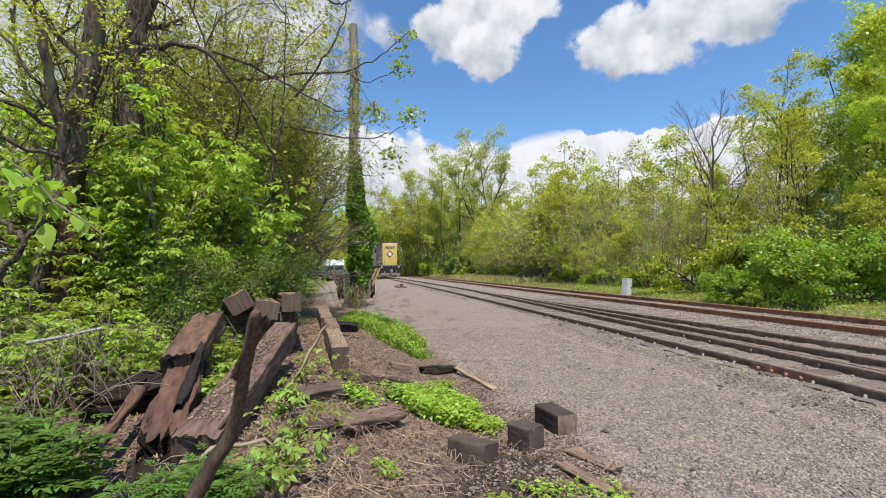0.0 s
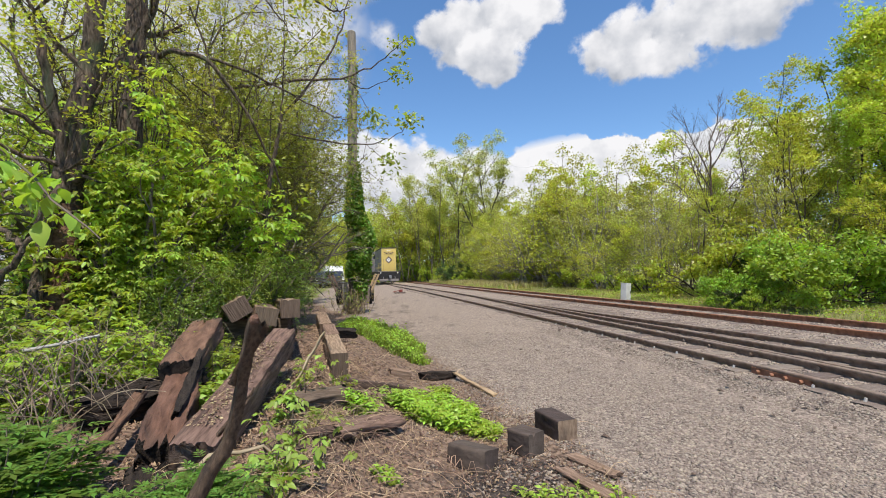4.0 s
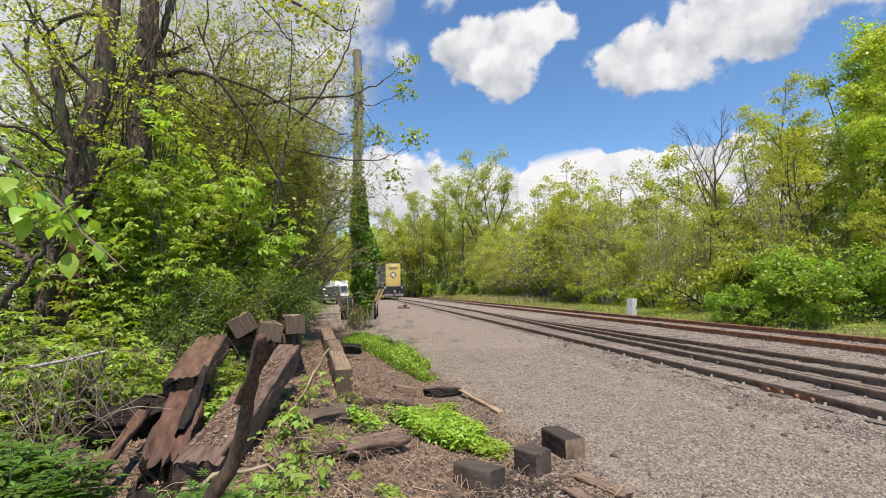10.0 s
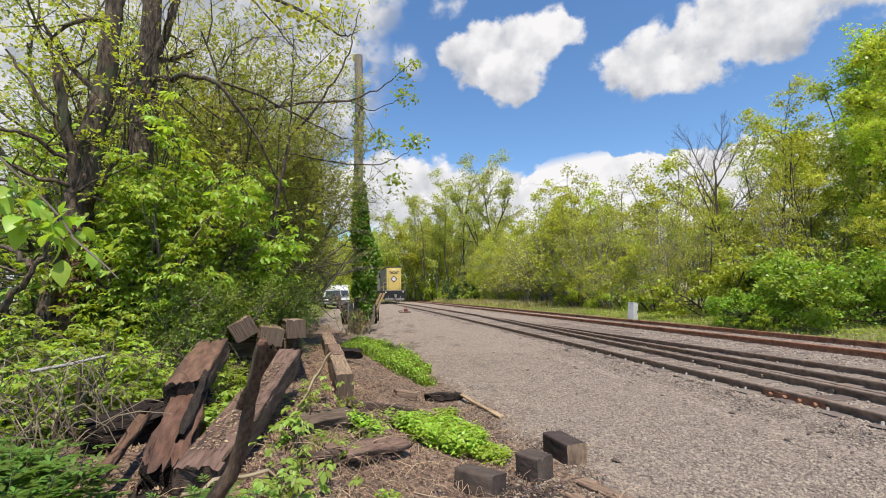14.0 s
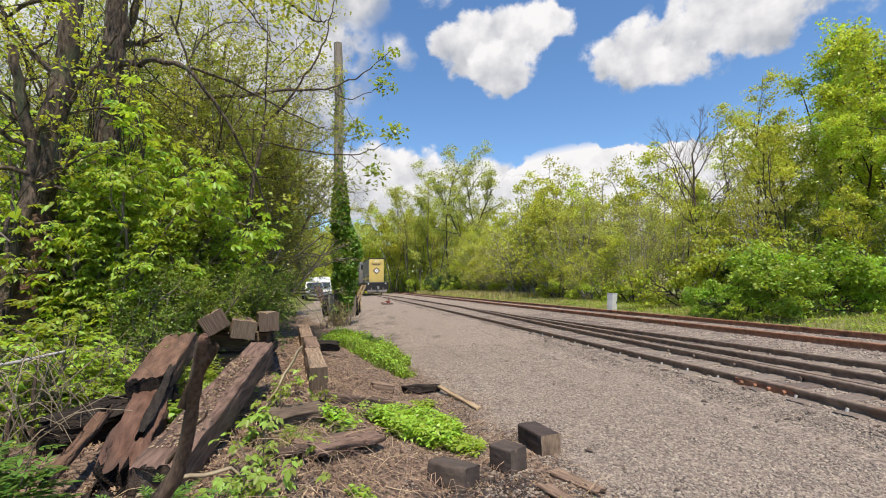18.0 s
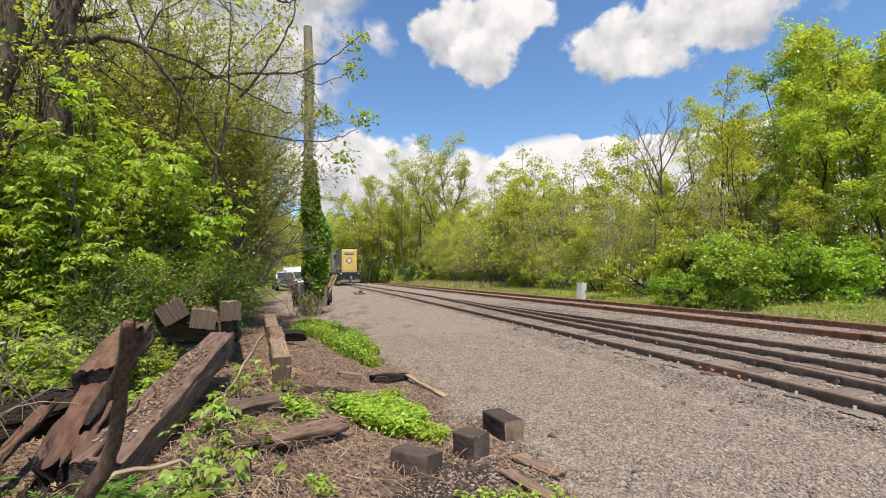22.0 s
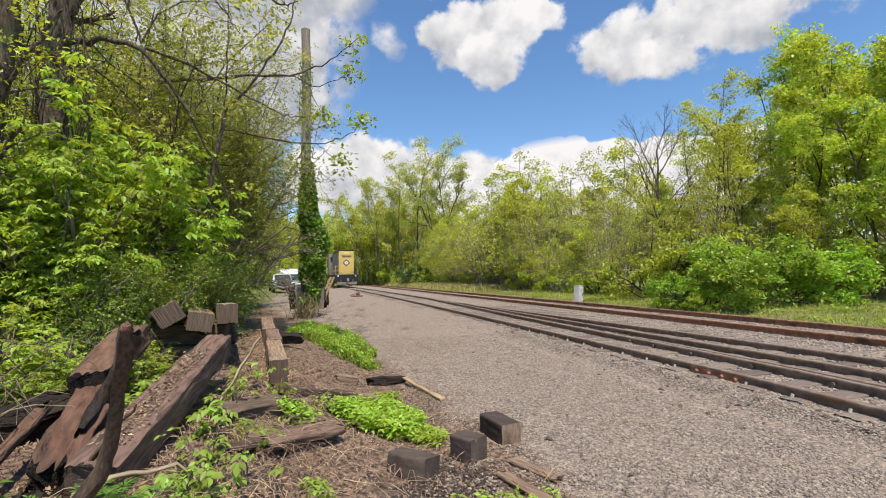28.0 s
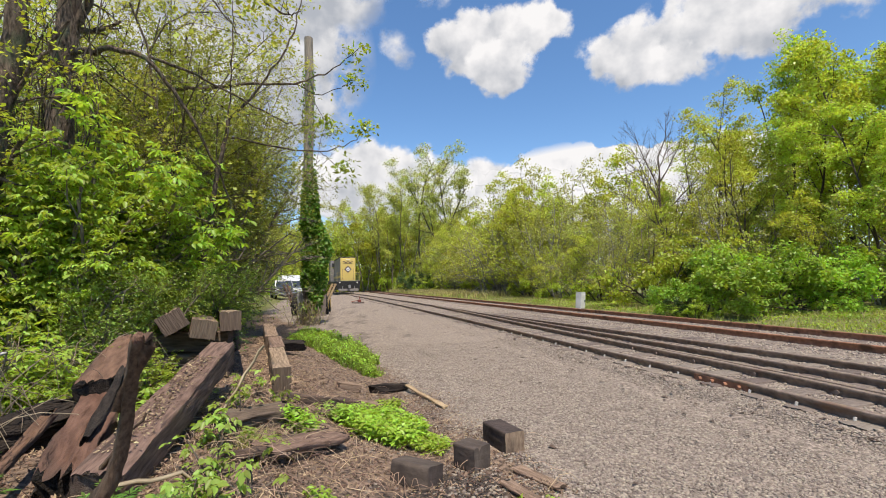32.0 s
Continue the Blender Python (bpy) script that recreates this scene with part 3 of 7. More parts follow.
def utility_pole():
    rng = np.random.default_rng(4)
    root = new("utility_pole")
    zs = np.linspace(-0.4, 9.9, 14)
    V, Fq = tube([(np.stack([0.02 * np.sin(zs), 0 * zs, zs], 1), np.linspace(0.185, 0.145, 14))], 14)
    link("shaft", quads("shaft", V, Fq, True), M_POLE, root)
    bm = bmesh.new()
    cyl(bm, 0.147, 0.05, Matrix.Translation((0.02 * math.sin(9.9), 0, 9.91)), 0.11, 14)
    part("top_cap", bm, M_GREYWOOD, root)
    # ivy: dense and wide below 3.4 m, thin above
    n = 11000
    z = np.abs(rng.normal(2.2, 1.05, n)) + 0.45
    z = np.where(z > 5.2, rng.uniform(0.5, 4, n), z)
    a = rng.uniform(0, 2 * np.pi, n)
    wid = np.interp(z, (0.3, 1.2, 2.4, 3.4, 4.6, 5.4), (0.26, 0.38, 0.54, 0.44, 0.25, 0.18))
    lump = 0.75 + 0.45 * np.array([noise.noise((math.cos(q) * 1.5, math.sin(q) * 1.5, h * 1.6)) for q, h in zip(a, z)])
    r = wid * lump * np.sqrt(rng.uniform(0.45, 1, n)) + 0.05
    off = np.interp(z, (0, 2.3, 4), (0.12, 0.22, 0.05))
    P = np.stack([r * np.cos(a) + off, r * np.sin(a) - 0.05, z], 1)
    zz = rng.uniform(4.8, 8.8, 260)
    aa = rng.uniform(0, 2 * np.pi, 260)
    P = np.concatenate([P, np.stack([0.2 * np.cos(aa), 0.2 * np.sin(aa), zz], 1)])
    link("ivy", quads("ivy", *leaf_quads(rng, P, 0.10, 0.5, 0.9, 0.6)), L_IVY, root, "dense dark green ivy")
    lines = []
    for _ in range(16):
        a = rng.uniform(0, 6.28)
        zs = np.linspace(-0.1, rng.uniform(1.5, 5), 9)
        w = np.linspace(0.30, 0.19, 9)
        lines.append((np.stack([w * np.cos(a + 0.15 * np.sin(zs * 3)) + 0.08, w * np.sin(a + 0.2 * np.sin(zs * 2)), zs], 1), np.full(9, 0.018)))
    link("ivy_stem", quads("ivy_stem", *tube(lines)), M_TWIG, root)
    root.matrix_basis = pose(-2.0, 16.5, 0)
    return tagged(root, "tall weathered wooden pole wrapped in green ivy", "utility pole")


utility_pole()


def base_weeds():
    rng = np.random.default_rng(8)
    lines = []
    for _ in range(80):
        p = np.array([rng.normal(-1.95, 0.22), rng.normal(16.0, 0.2), 0.0])
        h = rng.uniform(0.25, 1.0)
        d = rng.normal(0, 0.22, 2)
        t = np.linspace(0, 1, 5)[:, None]
        pts = p + np.concatenate([d * t * h, h * t - 0.1 * t * t], 1) + rng.normal(0, 0.02, (5, 3))
        lines.append((pts, np.linspace(0.012, 0.005, 5)))
    root = new("dry_weed_clump")
    link("stalk_tuft", quads("stalk_tuft", *tube(lines)), M_WEED, root)
    P = np.stack([rng.normal(-1.95, 0.22, 160), rng.normal(15.9, 0.2, 160), rng.uniform(0.05, 0.85, 160)], 1)
    link("leaves", quads("leaves", *leaf_quads(rng, P, 0.09)), L_VERGE, root)
    return tagged(root, "clump of dry straw-coloured weeds at the pole's foot", "weeds")


base_weeds()


def leaning_board(x, y, z, length, w, lean_x, lean_y, material, label):
    bm = bmesh.new()
    box(bm, 0, 0, length / 2, w, 0.045, length, 0.006)
    ob = part("leaning_board", bm, material, None)
    ob.matrix_basis = pose(x, y, z, lean_x, lean_y, 0)
    return tagged(ob, label, "board", group="boards by the pole")


leaning_board(-2.42, 18.0, 0, 1.05, 0.2, 4, -4, M_GREYWOOD, "pale grey weathered board standing behind the pole")
leaning_board(-1.98, 20.6, 0, 1.3, 0.32, 3, 2, M_TIEBED, "wide grey plank leaning on the parked tractor")


def tractor():
    """A small yellow tractor with raised forked arms, parked behind the pole."""
    root = new("tractor")
    for sx in (-0.64, 0.64):
        for yy, r in ((0.0, 0.49), (2.0, 0.42)):
            bm = bmesh.new()
            m = Matrix.Translation((sx, yy, r)) @ Matrix.Rotation(radians(90), 4, "Y")
            cyl(bm, r, 0.26, m, None, 24)
            bmesh.ops.bevel(bm, geom=[e for e in bm.edges if e.calc_length() < 0.2], offset=0.05, segments=2, affect="EDGES")
            for k in range(18):
                box(bm, 0, r, 0, 0.03, 0.04, 0.25, 0, m @ Matrix.Rotation(k * math.pi / 9, 4, "Z"))
            w = part("wheel", bm, M_RUBBER, root)
            bm = bmesh.new()
            cyl(bm, r * 0.5, 0.28, m, None, 16)
            part("rim", bm, mat_yellow, w)
    bm = bmesh.new()
    box(bm, 0, 1.0, 0.55, 0.7, 2.6, 0.3, 0.03)
    part("chassis", bm, M_BLACK, root)
    bm = bmesh.new()
    box(bm, 0, 1.5, 1.0, 0.62, 1.3, 0.6, 0.06)
    part("hood", bm, mat_yellow, root)
    bm = bmesh.new()
    box(bm, 0, 0, 0.46, 1.7, 0.12, 0.12, 0.02)
    part("axle", bm, M_BLACK, root)
    for s in (-1, 1):
        for off in (0.0, 0.14):
            bm = bmesh.new()
            m = Matrix.Translation((s * (0.5 + off), -0.25 - off, 0.35)) @ Matrix.Rotation(radians(s * 24), 4, "Y")
            box(bm, 0, 0, 0.55, 0.09, 0.07, 1.15, 0.012, m)
            part("arm", bm, M_PLANK if s > 0 else M_TIE, root)
    root.matrix_basis = pose(-2.55, 21.6, 0, 0, 0, 2)
    return tagged(root, "small yellow tractor with raised arms parked behind the pole", "tractor")


mat_yellow = mat("worn_yellow", (0.50, 0.34, 0.05), (0.62, 0.44, 0.08), 3, 0.55, bump=0.1, c3=(0.33, 0.22, 0.06))
tractor()


# ---- locomotive ----
def locomotive():
    M_LY = mat("loco_yellow", (0.58, 0.43, 0.13), (0.66, 0.50, 0.16), 0.8, 0.5, bump=0.05, c3=(0.58, 0.44, 0.13))
    M_LG = mat("loco_grey", (0.17, 0.155, 0.145), (0.27, 0.245, 0.23), 1.5, 0.6, bump=0.1)
    M_MARK = mat("dark_mark", (0.08, 0.05, 0.06), (0.11, 0.07, 0.08), 3, 0.6, bump=0)
    M_WHITE = mat("white_mark", (0.75, 0.74, 0.70), (0.8, 0.79, 0.75), 3, 0.6, bump=0)
    M_GLASS = mat("dark_glass", (0.02, 0.025, 0.03), (0.03, 0.035, 0.04), 1, 0.1, bump=0, spec=0.6)
    M_LAMP = mat("lamp_lens", (0.7, 0.7, 0.66), (0.8, 0.8, 0.76), 1, 0.2, bump=0)
    root = new("locomotive")

    def bx(name, x, y, z, sx, sy, sz, m, bev=0.02, parent=None):
        bm = bmesh.new()
        box(bm, x, y, z, sx, sy, sz, bev)
        return part(name, bm, m, parent or root)

    L = 15.0
    bx("underframe", 0, L / 2, 1.35, 2.95, L, 0.35, M_BLACK, 0.04)
    hood = bx("hood", 0, 5.2, 3.05, 1.90, 9.2, 3.05, M_LG, 0.10)
    face = bx("hood_end", 0, 0.56, 3.02, 1.90, 0.16, 3.0, M_LY, 0.06)
    bx("roof", 0, 5.2, 4.63, 1.9, 9.3, 0.12, M_BLACK, 0.05)
    cab = bx("cab", 0, 11.3, 3.1, 2.95, 2.6, 3.1, M_LG, 0.12)
    for sx in (-0.95, 0.95):
        bx("cab_window", sx, 9.98, 3.9, 0.5, 0.06, 0.7, M_GLASS, 0.02, cab)
    bx("short_hood", 0, 13.6, 2.5, 1.72, 2.0, 2.0, M_LG, 0.10)
    for k in range(6):
        bx("side_door", -0.965, 1.6 + k * 1.35, 2.75, 0.03, 1.2, 2.1, M_LG, 0.01, hood)
    bx("side_stripe", -0.975, 5.2, 2.1, 0.02, 9.0, 0.28, M_LY, 0.005, hood)
    bx("name_board", 0, 0.47, 4.0, 1.5, 0.03, 0.34, M_LY, 0.005, face)
    for k in range(5):
        bx("dark_bar", -0.52 + 0.26 * k, 0.45, 4.04 - 0.1 * (k % 2), 0.2, 0.03, 0.12, M_MARK, 0.005, face)
    bx("dark_bar", 0, 0.45, 3.84, 1.1, 0.03, 0.06, M_MARK, 0.005, face)
    for sx in (-0.7, 0.7):
        bx("door_seam", sx, 0.47, 2.4, 0.02, 0.02, 1.5, M_MARK, 0.002, face)
    bx("end_door", 0.36, 0.47, 2.25, 0.55, 0.025, 1.2, M_LY, 0.01, face)
    for sx in (-0.13, 0.13):
        bm = bmesh.new()
        cyl(bm, 0.09, 0.06, Matrix.Translation((sx, 0.46, 4.28)) @ Matrix.Rotation(radians(90), 4, "X"))
        part("headlight", bm, M_LAMP, face)
    for size, mm, yy in ((0.66, M_MARK, 0.465), (0.40, M_WHITE, 0.455), (0.14, M_MARK, 0.445)):
        bm = bmesh.new()
        box(bm, 0, 0, 0, size, 0.02, size, 0, Matrix.Translation((0, yy, 3.05)) @ Matrix.Rotation(radians(45), 4, "Y"))
        part("emblem", bm, mm, face)
    pilot = bx("pilot", 0, 0.1, 0.85, 2.9, 0.18, 0.85, M_BLACK, 0.03)
    bx("coupler", 0, -0.25, 0.85, 0.32, 0.7, 0.35, M_BLACK, 0.05)
    for sx in (-1.2, 1.2):
        for k in range(3):
            bx("step", sx, 0.25, 0.45 + k * 0.33, 0.5, 0.35, 0.04, M_STEEL, 0.005)
    for sx in (-1.4, -0.5, 0.5, 1.4):
        bm = bmesh.new()
        cyl(bm, 0.018, 1.1, Matrix.Translation((sx, 0.12, 2.05)), None, 8)
        part("stanchion", bm, M_LY, root)
    for x0, x1 in ((-1.4, -0.5), (0.5, 1.4)):
        bm = bmesh.new()
        cyl(bm, 0.018, x1 - x0, Matrix.Translation(((x0 + x1) / 2, 0.12, 2.6)) @ Matrix.Rotation(radians(90), 4, "Y"), None, 8)
        part("handrail", bm, M_LY, root)
    for sx in (-1.42, 1.42):
        bm = bmesh.new()
        cyl(bm, 0.024, 9.0, Matrix.Translation((sx, 5.2, 2.55)) @ Matrix.Rotation(radians(90), 4, "X"), None, 8)
        part("handrail", bm, M_STEEL, root)
        for k in range(7):
            bm = bmesh.new()
            cyl(bm, 0.022, 1.05, Matrix.Translation((sx, 0.8 + 1.45 * k, 2.03)), None, 6)
            part("stanchion", bm, M_STEEL, root)
    for ty in (2.6, 12.2):
        tr = bx("truck_frame", 0, ty, 0.6, 2.5, 3.0, 0.4, M_BLACK, 0.05)
        for wy in (-1.2, 1.2):
            for sx in (-0.72, 0.72):
                bm = bmesh.new()
                cyl(bm, 0.5, 0.13, Matrix.Translation((sx, ty + wy, 0.5)) @ Matrix.Rotation(radians(90), 4, "Y"), None, 24)
                part("wheel", bm, M_STEEL, tr)
    bx("fuel_tank", 0, 7.4, 0.75, 2.3, 4.2, 0.75, M_BLACK, 0.1)
    for sx in (-1.0, -0.75, -0.5, 0.5, 0.75, 1.0):
        bx("hose", sx, -0.04, 0.62, 0.06, 0.06, 0.55, M_STEEL if abs(sx) == 0.75 else M_RUBBER, 0.02)
    bx("coupler_knuckle", 0.06, -0.62, 0.85, 0.30, 0.16, 0.42, M_STEEL, 0.05)
    bx("plow", 0, -0.02, 0.42, 2.5, 0.12, 0.32, M_LG, 0.03)
    bx("walkway_edge", 0, 0.02, 1.56, 2.9, 0.06, 0.06, M_LG, 0.01)
    for sx in (-1.1, 1.1):
        bx("class_lamp", sx, 0.0, 1.36, 0.16, 0.06, 0.14, M_LAMP, 0.02)
    root.matrix_basis = pose(-2.55, 60.7, 0.26, 0, 0, 9.0)
    return tagged(root, "yellow-fronted diesel locomotive standing on the side track", "locomotive")


locomotive()

# ---- vehicles in the distance ----
M_SILVER = mat("silver_paint", (0.13, 0.134, 0.14), (0.18, 0.184, 0.19), 1, 0.3, metal=0.3, bump=0)
M_WPAINT = mat("white_paint", (0.74, 0.74, 0.73), (0.80, 0.80, 0.79), 1, 0.4, bump=0, c3=(0.66, 0.65, 0.63))
M_WIN = mat("car_glass", (0.03, 0.035, 0.04), (0.05, 0.055, 0.06), 1, 0.05, bump=0, spec=0.8)
M_LENS = mat("headlamp", (0.75, 0.75, 0.72), (0.85, 0.85, 0.82), 1, 0.1, bump=0)


def wheel(parent, x, y, r=0.39):
    bm = bmesh.new()
    m = Matrix.Translation((x, y, r)) @ Matrix.Rotation(radians(90), 4, "Y")
    cyl(bm, r, 0.25, m, None, 24)
    bmesh.ops.bevel(bm, geom=[e for e in bm.edges if e.calc_length() < 0.15], offset=0.03, segments=2, affect="EDGES")
    w = part("wheel", bm, M_RUBBER, parent)
    bm = bmesh.new()
    cyl(bm, r * 0.58, 0.27, m, r * 0.52, 16)
    part("rim", bm, M_STEEL, w)


def taper_box(x, y, z, sx, sy, sz, tx, ty, shift=0.0, bev=0.05):
    """A box whose top is smaller than its foot, for cabs and hoods."""
    bm = bmesh.new()
    r = box(bm, x, y, z, sx, sy, sz)
    for v in r["verts"]:
        if v.co.z > z:
            v.co.x = x + (v.co.x - x) * tx
            v.co.y = y + (v.co.y - y) * ty + shift
    bmesh.ops.bevel(bm, geom=bm.edges[:], offset=bev, segments=2, affect="EDGES")
    return bm


def pickup():
    """Front towards -y."""
    root = new("pickup_truck")
    bm = taper_box(0, 0, 0.82, 1.96, 5.5, 0.62, 0.97, 0.985)
    body = part("body", bm, M_SILVER, root)
    part("hood", taper_box(0, -1.95, 1.17, 1.8, 1.45, 0.16, 0.95, 0.97), M_SILVER, root)
    part("cab", taper_box(0, -0.15, 1.5, 1.82, 2.5, 0.78, 0.82, 0.66, 0.12), M_SILVER, root)
    part("windshield", taper_box(0, -1.18, 1.5, 1.55, 0.62, 0.58, 0.86, 0.2, 0.28, 0.02), M_WIN, root, "dark windshield")
    for sx in (-0.86, 0.86):
        for yy in (-0.55, 0.5):
            bm = bmesh.new()
            box(bm, sx * 0.965, yy + 0.05, 1.55, 0.06, 0.85, 0.42, 0.02)
            part("side_window", bm, M_WIN, root)
        bm = bmesh.new()
        box(bm, sx * 1.22, -0.95, 1.32, 0.22, 0.1, 0.18, 0.03)
        part("mirror", bm, M_BLACK, root)
        bm = bmesh.new()
        box(bm, sx * 0.9, -2.74, 0.98, 0.34, 0.08, 0.24, 0.03)
        part("headlight", bm, M_LENS, root)
    bm = bmesh.new()
    box(bm, 0, -2.75, 0.97, 1.1, 0.07, 0.32, 0.02)
    g = part("grille", bm, M_BLACK, root)
    for k in range(3):
        bm = bmesh.new()
        box(bm, 0, -2.795, 0.87 + 0.1 * k, 1.05, 0.03, 0.03, 0.005)
        part("grille_bar", bm, M_STEEL, g)
    bm = bmesh.new()
    box(bm, 0, -2.78, 0.6, 1.95, 0.22, 0.2, 0.05)
    part("bumper", bm, M_STEEL, root)
    bm = bmesh.new()
    box(bm, 0, 1.95, 1.14, 1.7, 1.5, 0.05, 0.01)
    part("bed", bm, M_BLACK, root)
    for sx in (-0.9, 0.9):
        bm = bmesh.new()
        box(bm, sx, 1.95, 1.2, 0.12, 1.55, 0.2, 0.02)
        part("bed_rail", bm, M_SILVER, root)
    bm = bmesh.new()
    box(bm, 0, 2.72, 0.98, 1.75, 0.1, 0.5, 0.03)
    part("tailgate", bm, M_SILVER, root)
    for sx in (-0.86, 0.86):
        for yy in (-1.75, 1.75):
            wheel(root, sx, yy)
    return tagged(root, "silver pickup truck turning in on the yard lane", "pickup truck")


PICKUP = pickup()


def van():
    root = new("box_van")
    part("cargo_box", taper_box(0, 1.2, 1.55, 2.25, 5.0, 2.1, 0.98, 0.99), M_WPAINT, root)
    part("cab", taper_box(0, -2.0, 1.3, 2.0, 1.5, 1.6, 0.88, 0.7, 0.2), M_WPAINT, root)
    part("windshield", taper_box(0, -2.62, 1.62, 1.7, 0.3, 0.6, 0.9, 0.3, 0.15, 0.02), M_WIN, root)
    bm = bmesh.new()
    box(bm, 0, -2.85, 0.6, 1.95, 0.2, 0.25, 0.05)
    part("bumper", bm, M_STEEL, root)
    for sx in (-0.9, 0.9):
        for yy in (-1.9, 2.2):
            wheel(root, sx, yy, 0.42)
    root.matrix_basis = pose(-9.7, 60.0, 0, 0, 0, 20)
    return tagged(root, "white box van parked at the end of the lane", "van")


van()


# ---- trackside box, stump and switch ----
def signal_box():
    M_BOX = mat("box_paint", (0.50, 0.50, 0.48), (0.62, 0.62, 0.60), 5, 0.6, bump=0.1, c3=(0.40, 0.39, 0.36))
    root = new("signal_cabinet")
    bm = bmesh.new()
    box(bm, 0, 0, 0.36, 0.29, 0.27, 0.72, 0.012)
    part("body", bm, M_BOX, root)
    bm = bmesh.new()
    box(bm, 0, 0, 0.735, 0.305, 0.285, 0.035, 0.008)
    part("lid", bm, M_BOX, root)
    bm = bmesh.new()
    box(bm, -0.01, -0.142, 0.37, 0.24, 0.02, 0.58, 0.006)
    d = part("door", bm, M_BOX, root)
    bm = bmesh.new()
    box(bm, 0.08, -0.16, 0.38, 0.03, 0.03, 0.09, 0.006)
    part("handle", bm, M_BLACK, d)
    bm = bmesh.new()
    box(bm, 0, 0, 0.0, 0.34, 0.32, 0.08, 0.01)
    part("plinth", bm, M_GREYWOOD, root)
    root.matrix_basis = pose(8.75, 18.9, 0.05, 2, 4, 25)
    return tagged(root, "small pale grey metal cabinet beside the main track", "signal cabinet")


signal_box()


def switch_stand():
    M_RED = mat("red_paint", (0.14, 0.035, 0.028), (0.22, 0.055, 0.04), 5, 0.6, bump=0.2, c3=(0.12, 0.06, 0.04))
    root = new("switch_stand")
    bm = bmesh.new()
    box(bm, 0, 0, 0.05, 0.8, 0.4, 0.1, 0.02)
    part("base", bm, M_TIEBED, root)
    bm = bmesh.new()
    box(bm, 0.08, 0, 0.18, 0.24, 0.22, 0.18, 0.04)
    part("housing", bm, M_RED, root)
    bm = bmesh.new()
    cyl(bm, 0.025, 0.6, Matrix.Translation((-0.2, 0, 0.18)) @ Matrix.Rotation(radians(78), 4, "Y"), None, 8)
    part("lever", bm, M_RED, root)
    bm = bmesh.new()
    cyl(bm, 0.022, 0.35, Matrix.Translation((0.1, 0, 0.33)), None, 8)
    part("spindle", bm, M_RED, root)
    root.matrix_basis = pose(-0.75, 33.6, 0.0, 0, 0, 10)
    return tagged(root, "low red switch stand beside the side track", "switch stand")


switch_stand()


# ---- pieces of old ties and the pile ----
M_END = mat("sawn_end", (0.085, 0.056, 0.04), (0.155, 0.11, 0.08), 5, 0.9, bump=1.0, bscale=3, stretch=(20, 1, 1.5), objrand=0.15, bdist=0.02)
M_TIEDARK = mat("dark_tie", (0.065, 0.044, 0.033), (0.155, 0.108, 0.08), 7, 0.9, bump=0.9, stretch=(6, 1, 6), c3=(0.17, 0.135, 0.105), objrand=0.2)
M_SAWN = mat("pale_sawn_end", (0.15, 0.10, 0.068), (0.33, 0.24, 0.165), 12, 0.9, bump=0.5, c3=(0.10, 0.07, 0.05), stretch=(3, 1, 1))
M_BLOCK = mat("tarred_block", (0.046, 0.034, 0.029), (0.10, 0.075, 0.062), 7, 0.8, bump=0.7, c3=(0.14, 0.11, 0.09), objrand=0.2, sparse=0.6)
M_ROT = mat("rotten_wood", (0.016, 0.012, 0.010), (0.055, 0.041, 0.032), 9, 0.95, bump=1.0, stretch=(3, 1, 3), bdist=0.03)


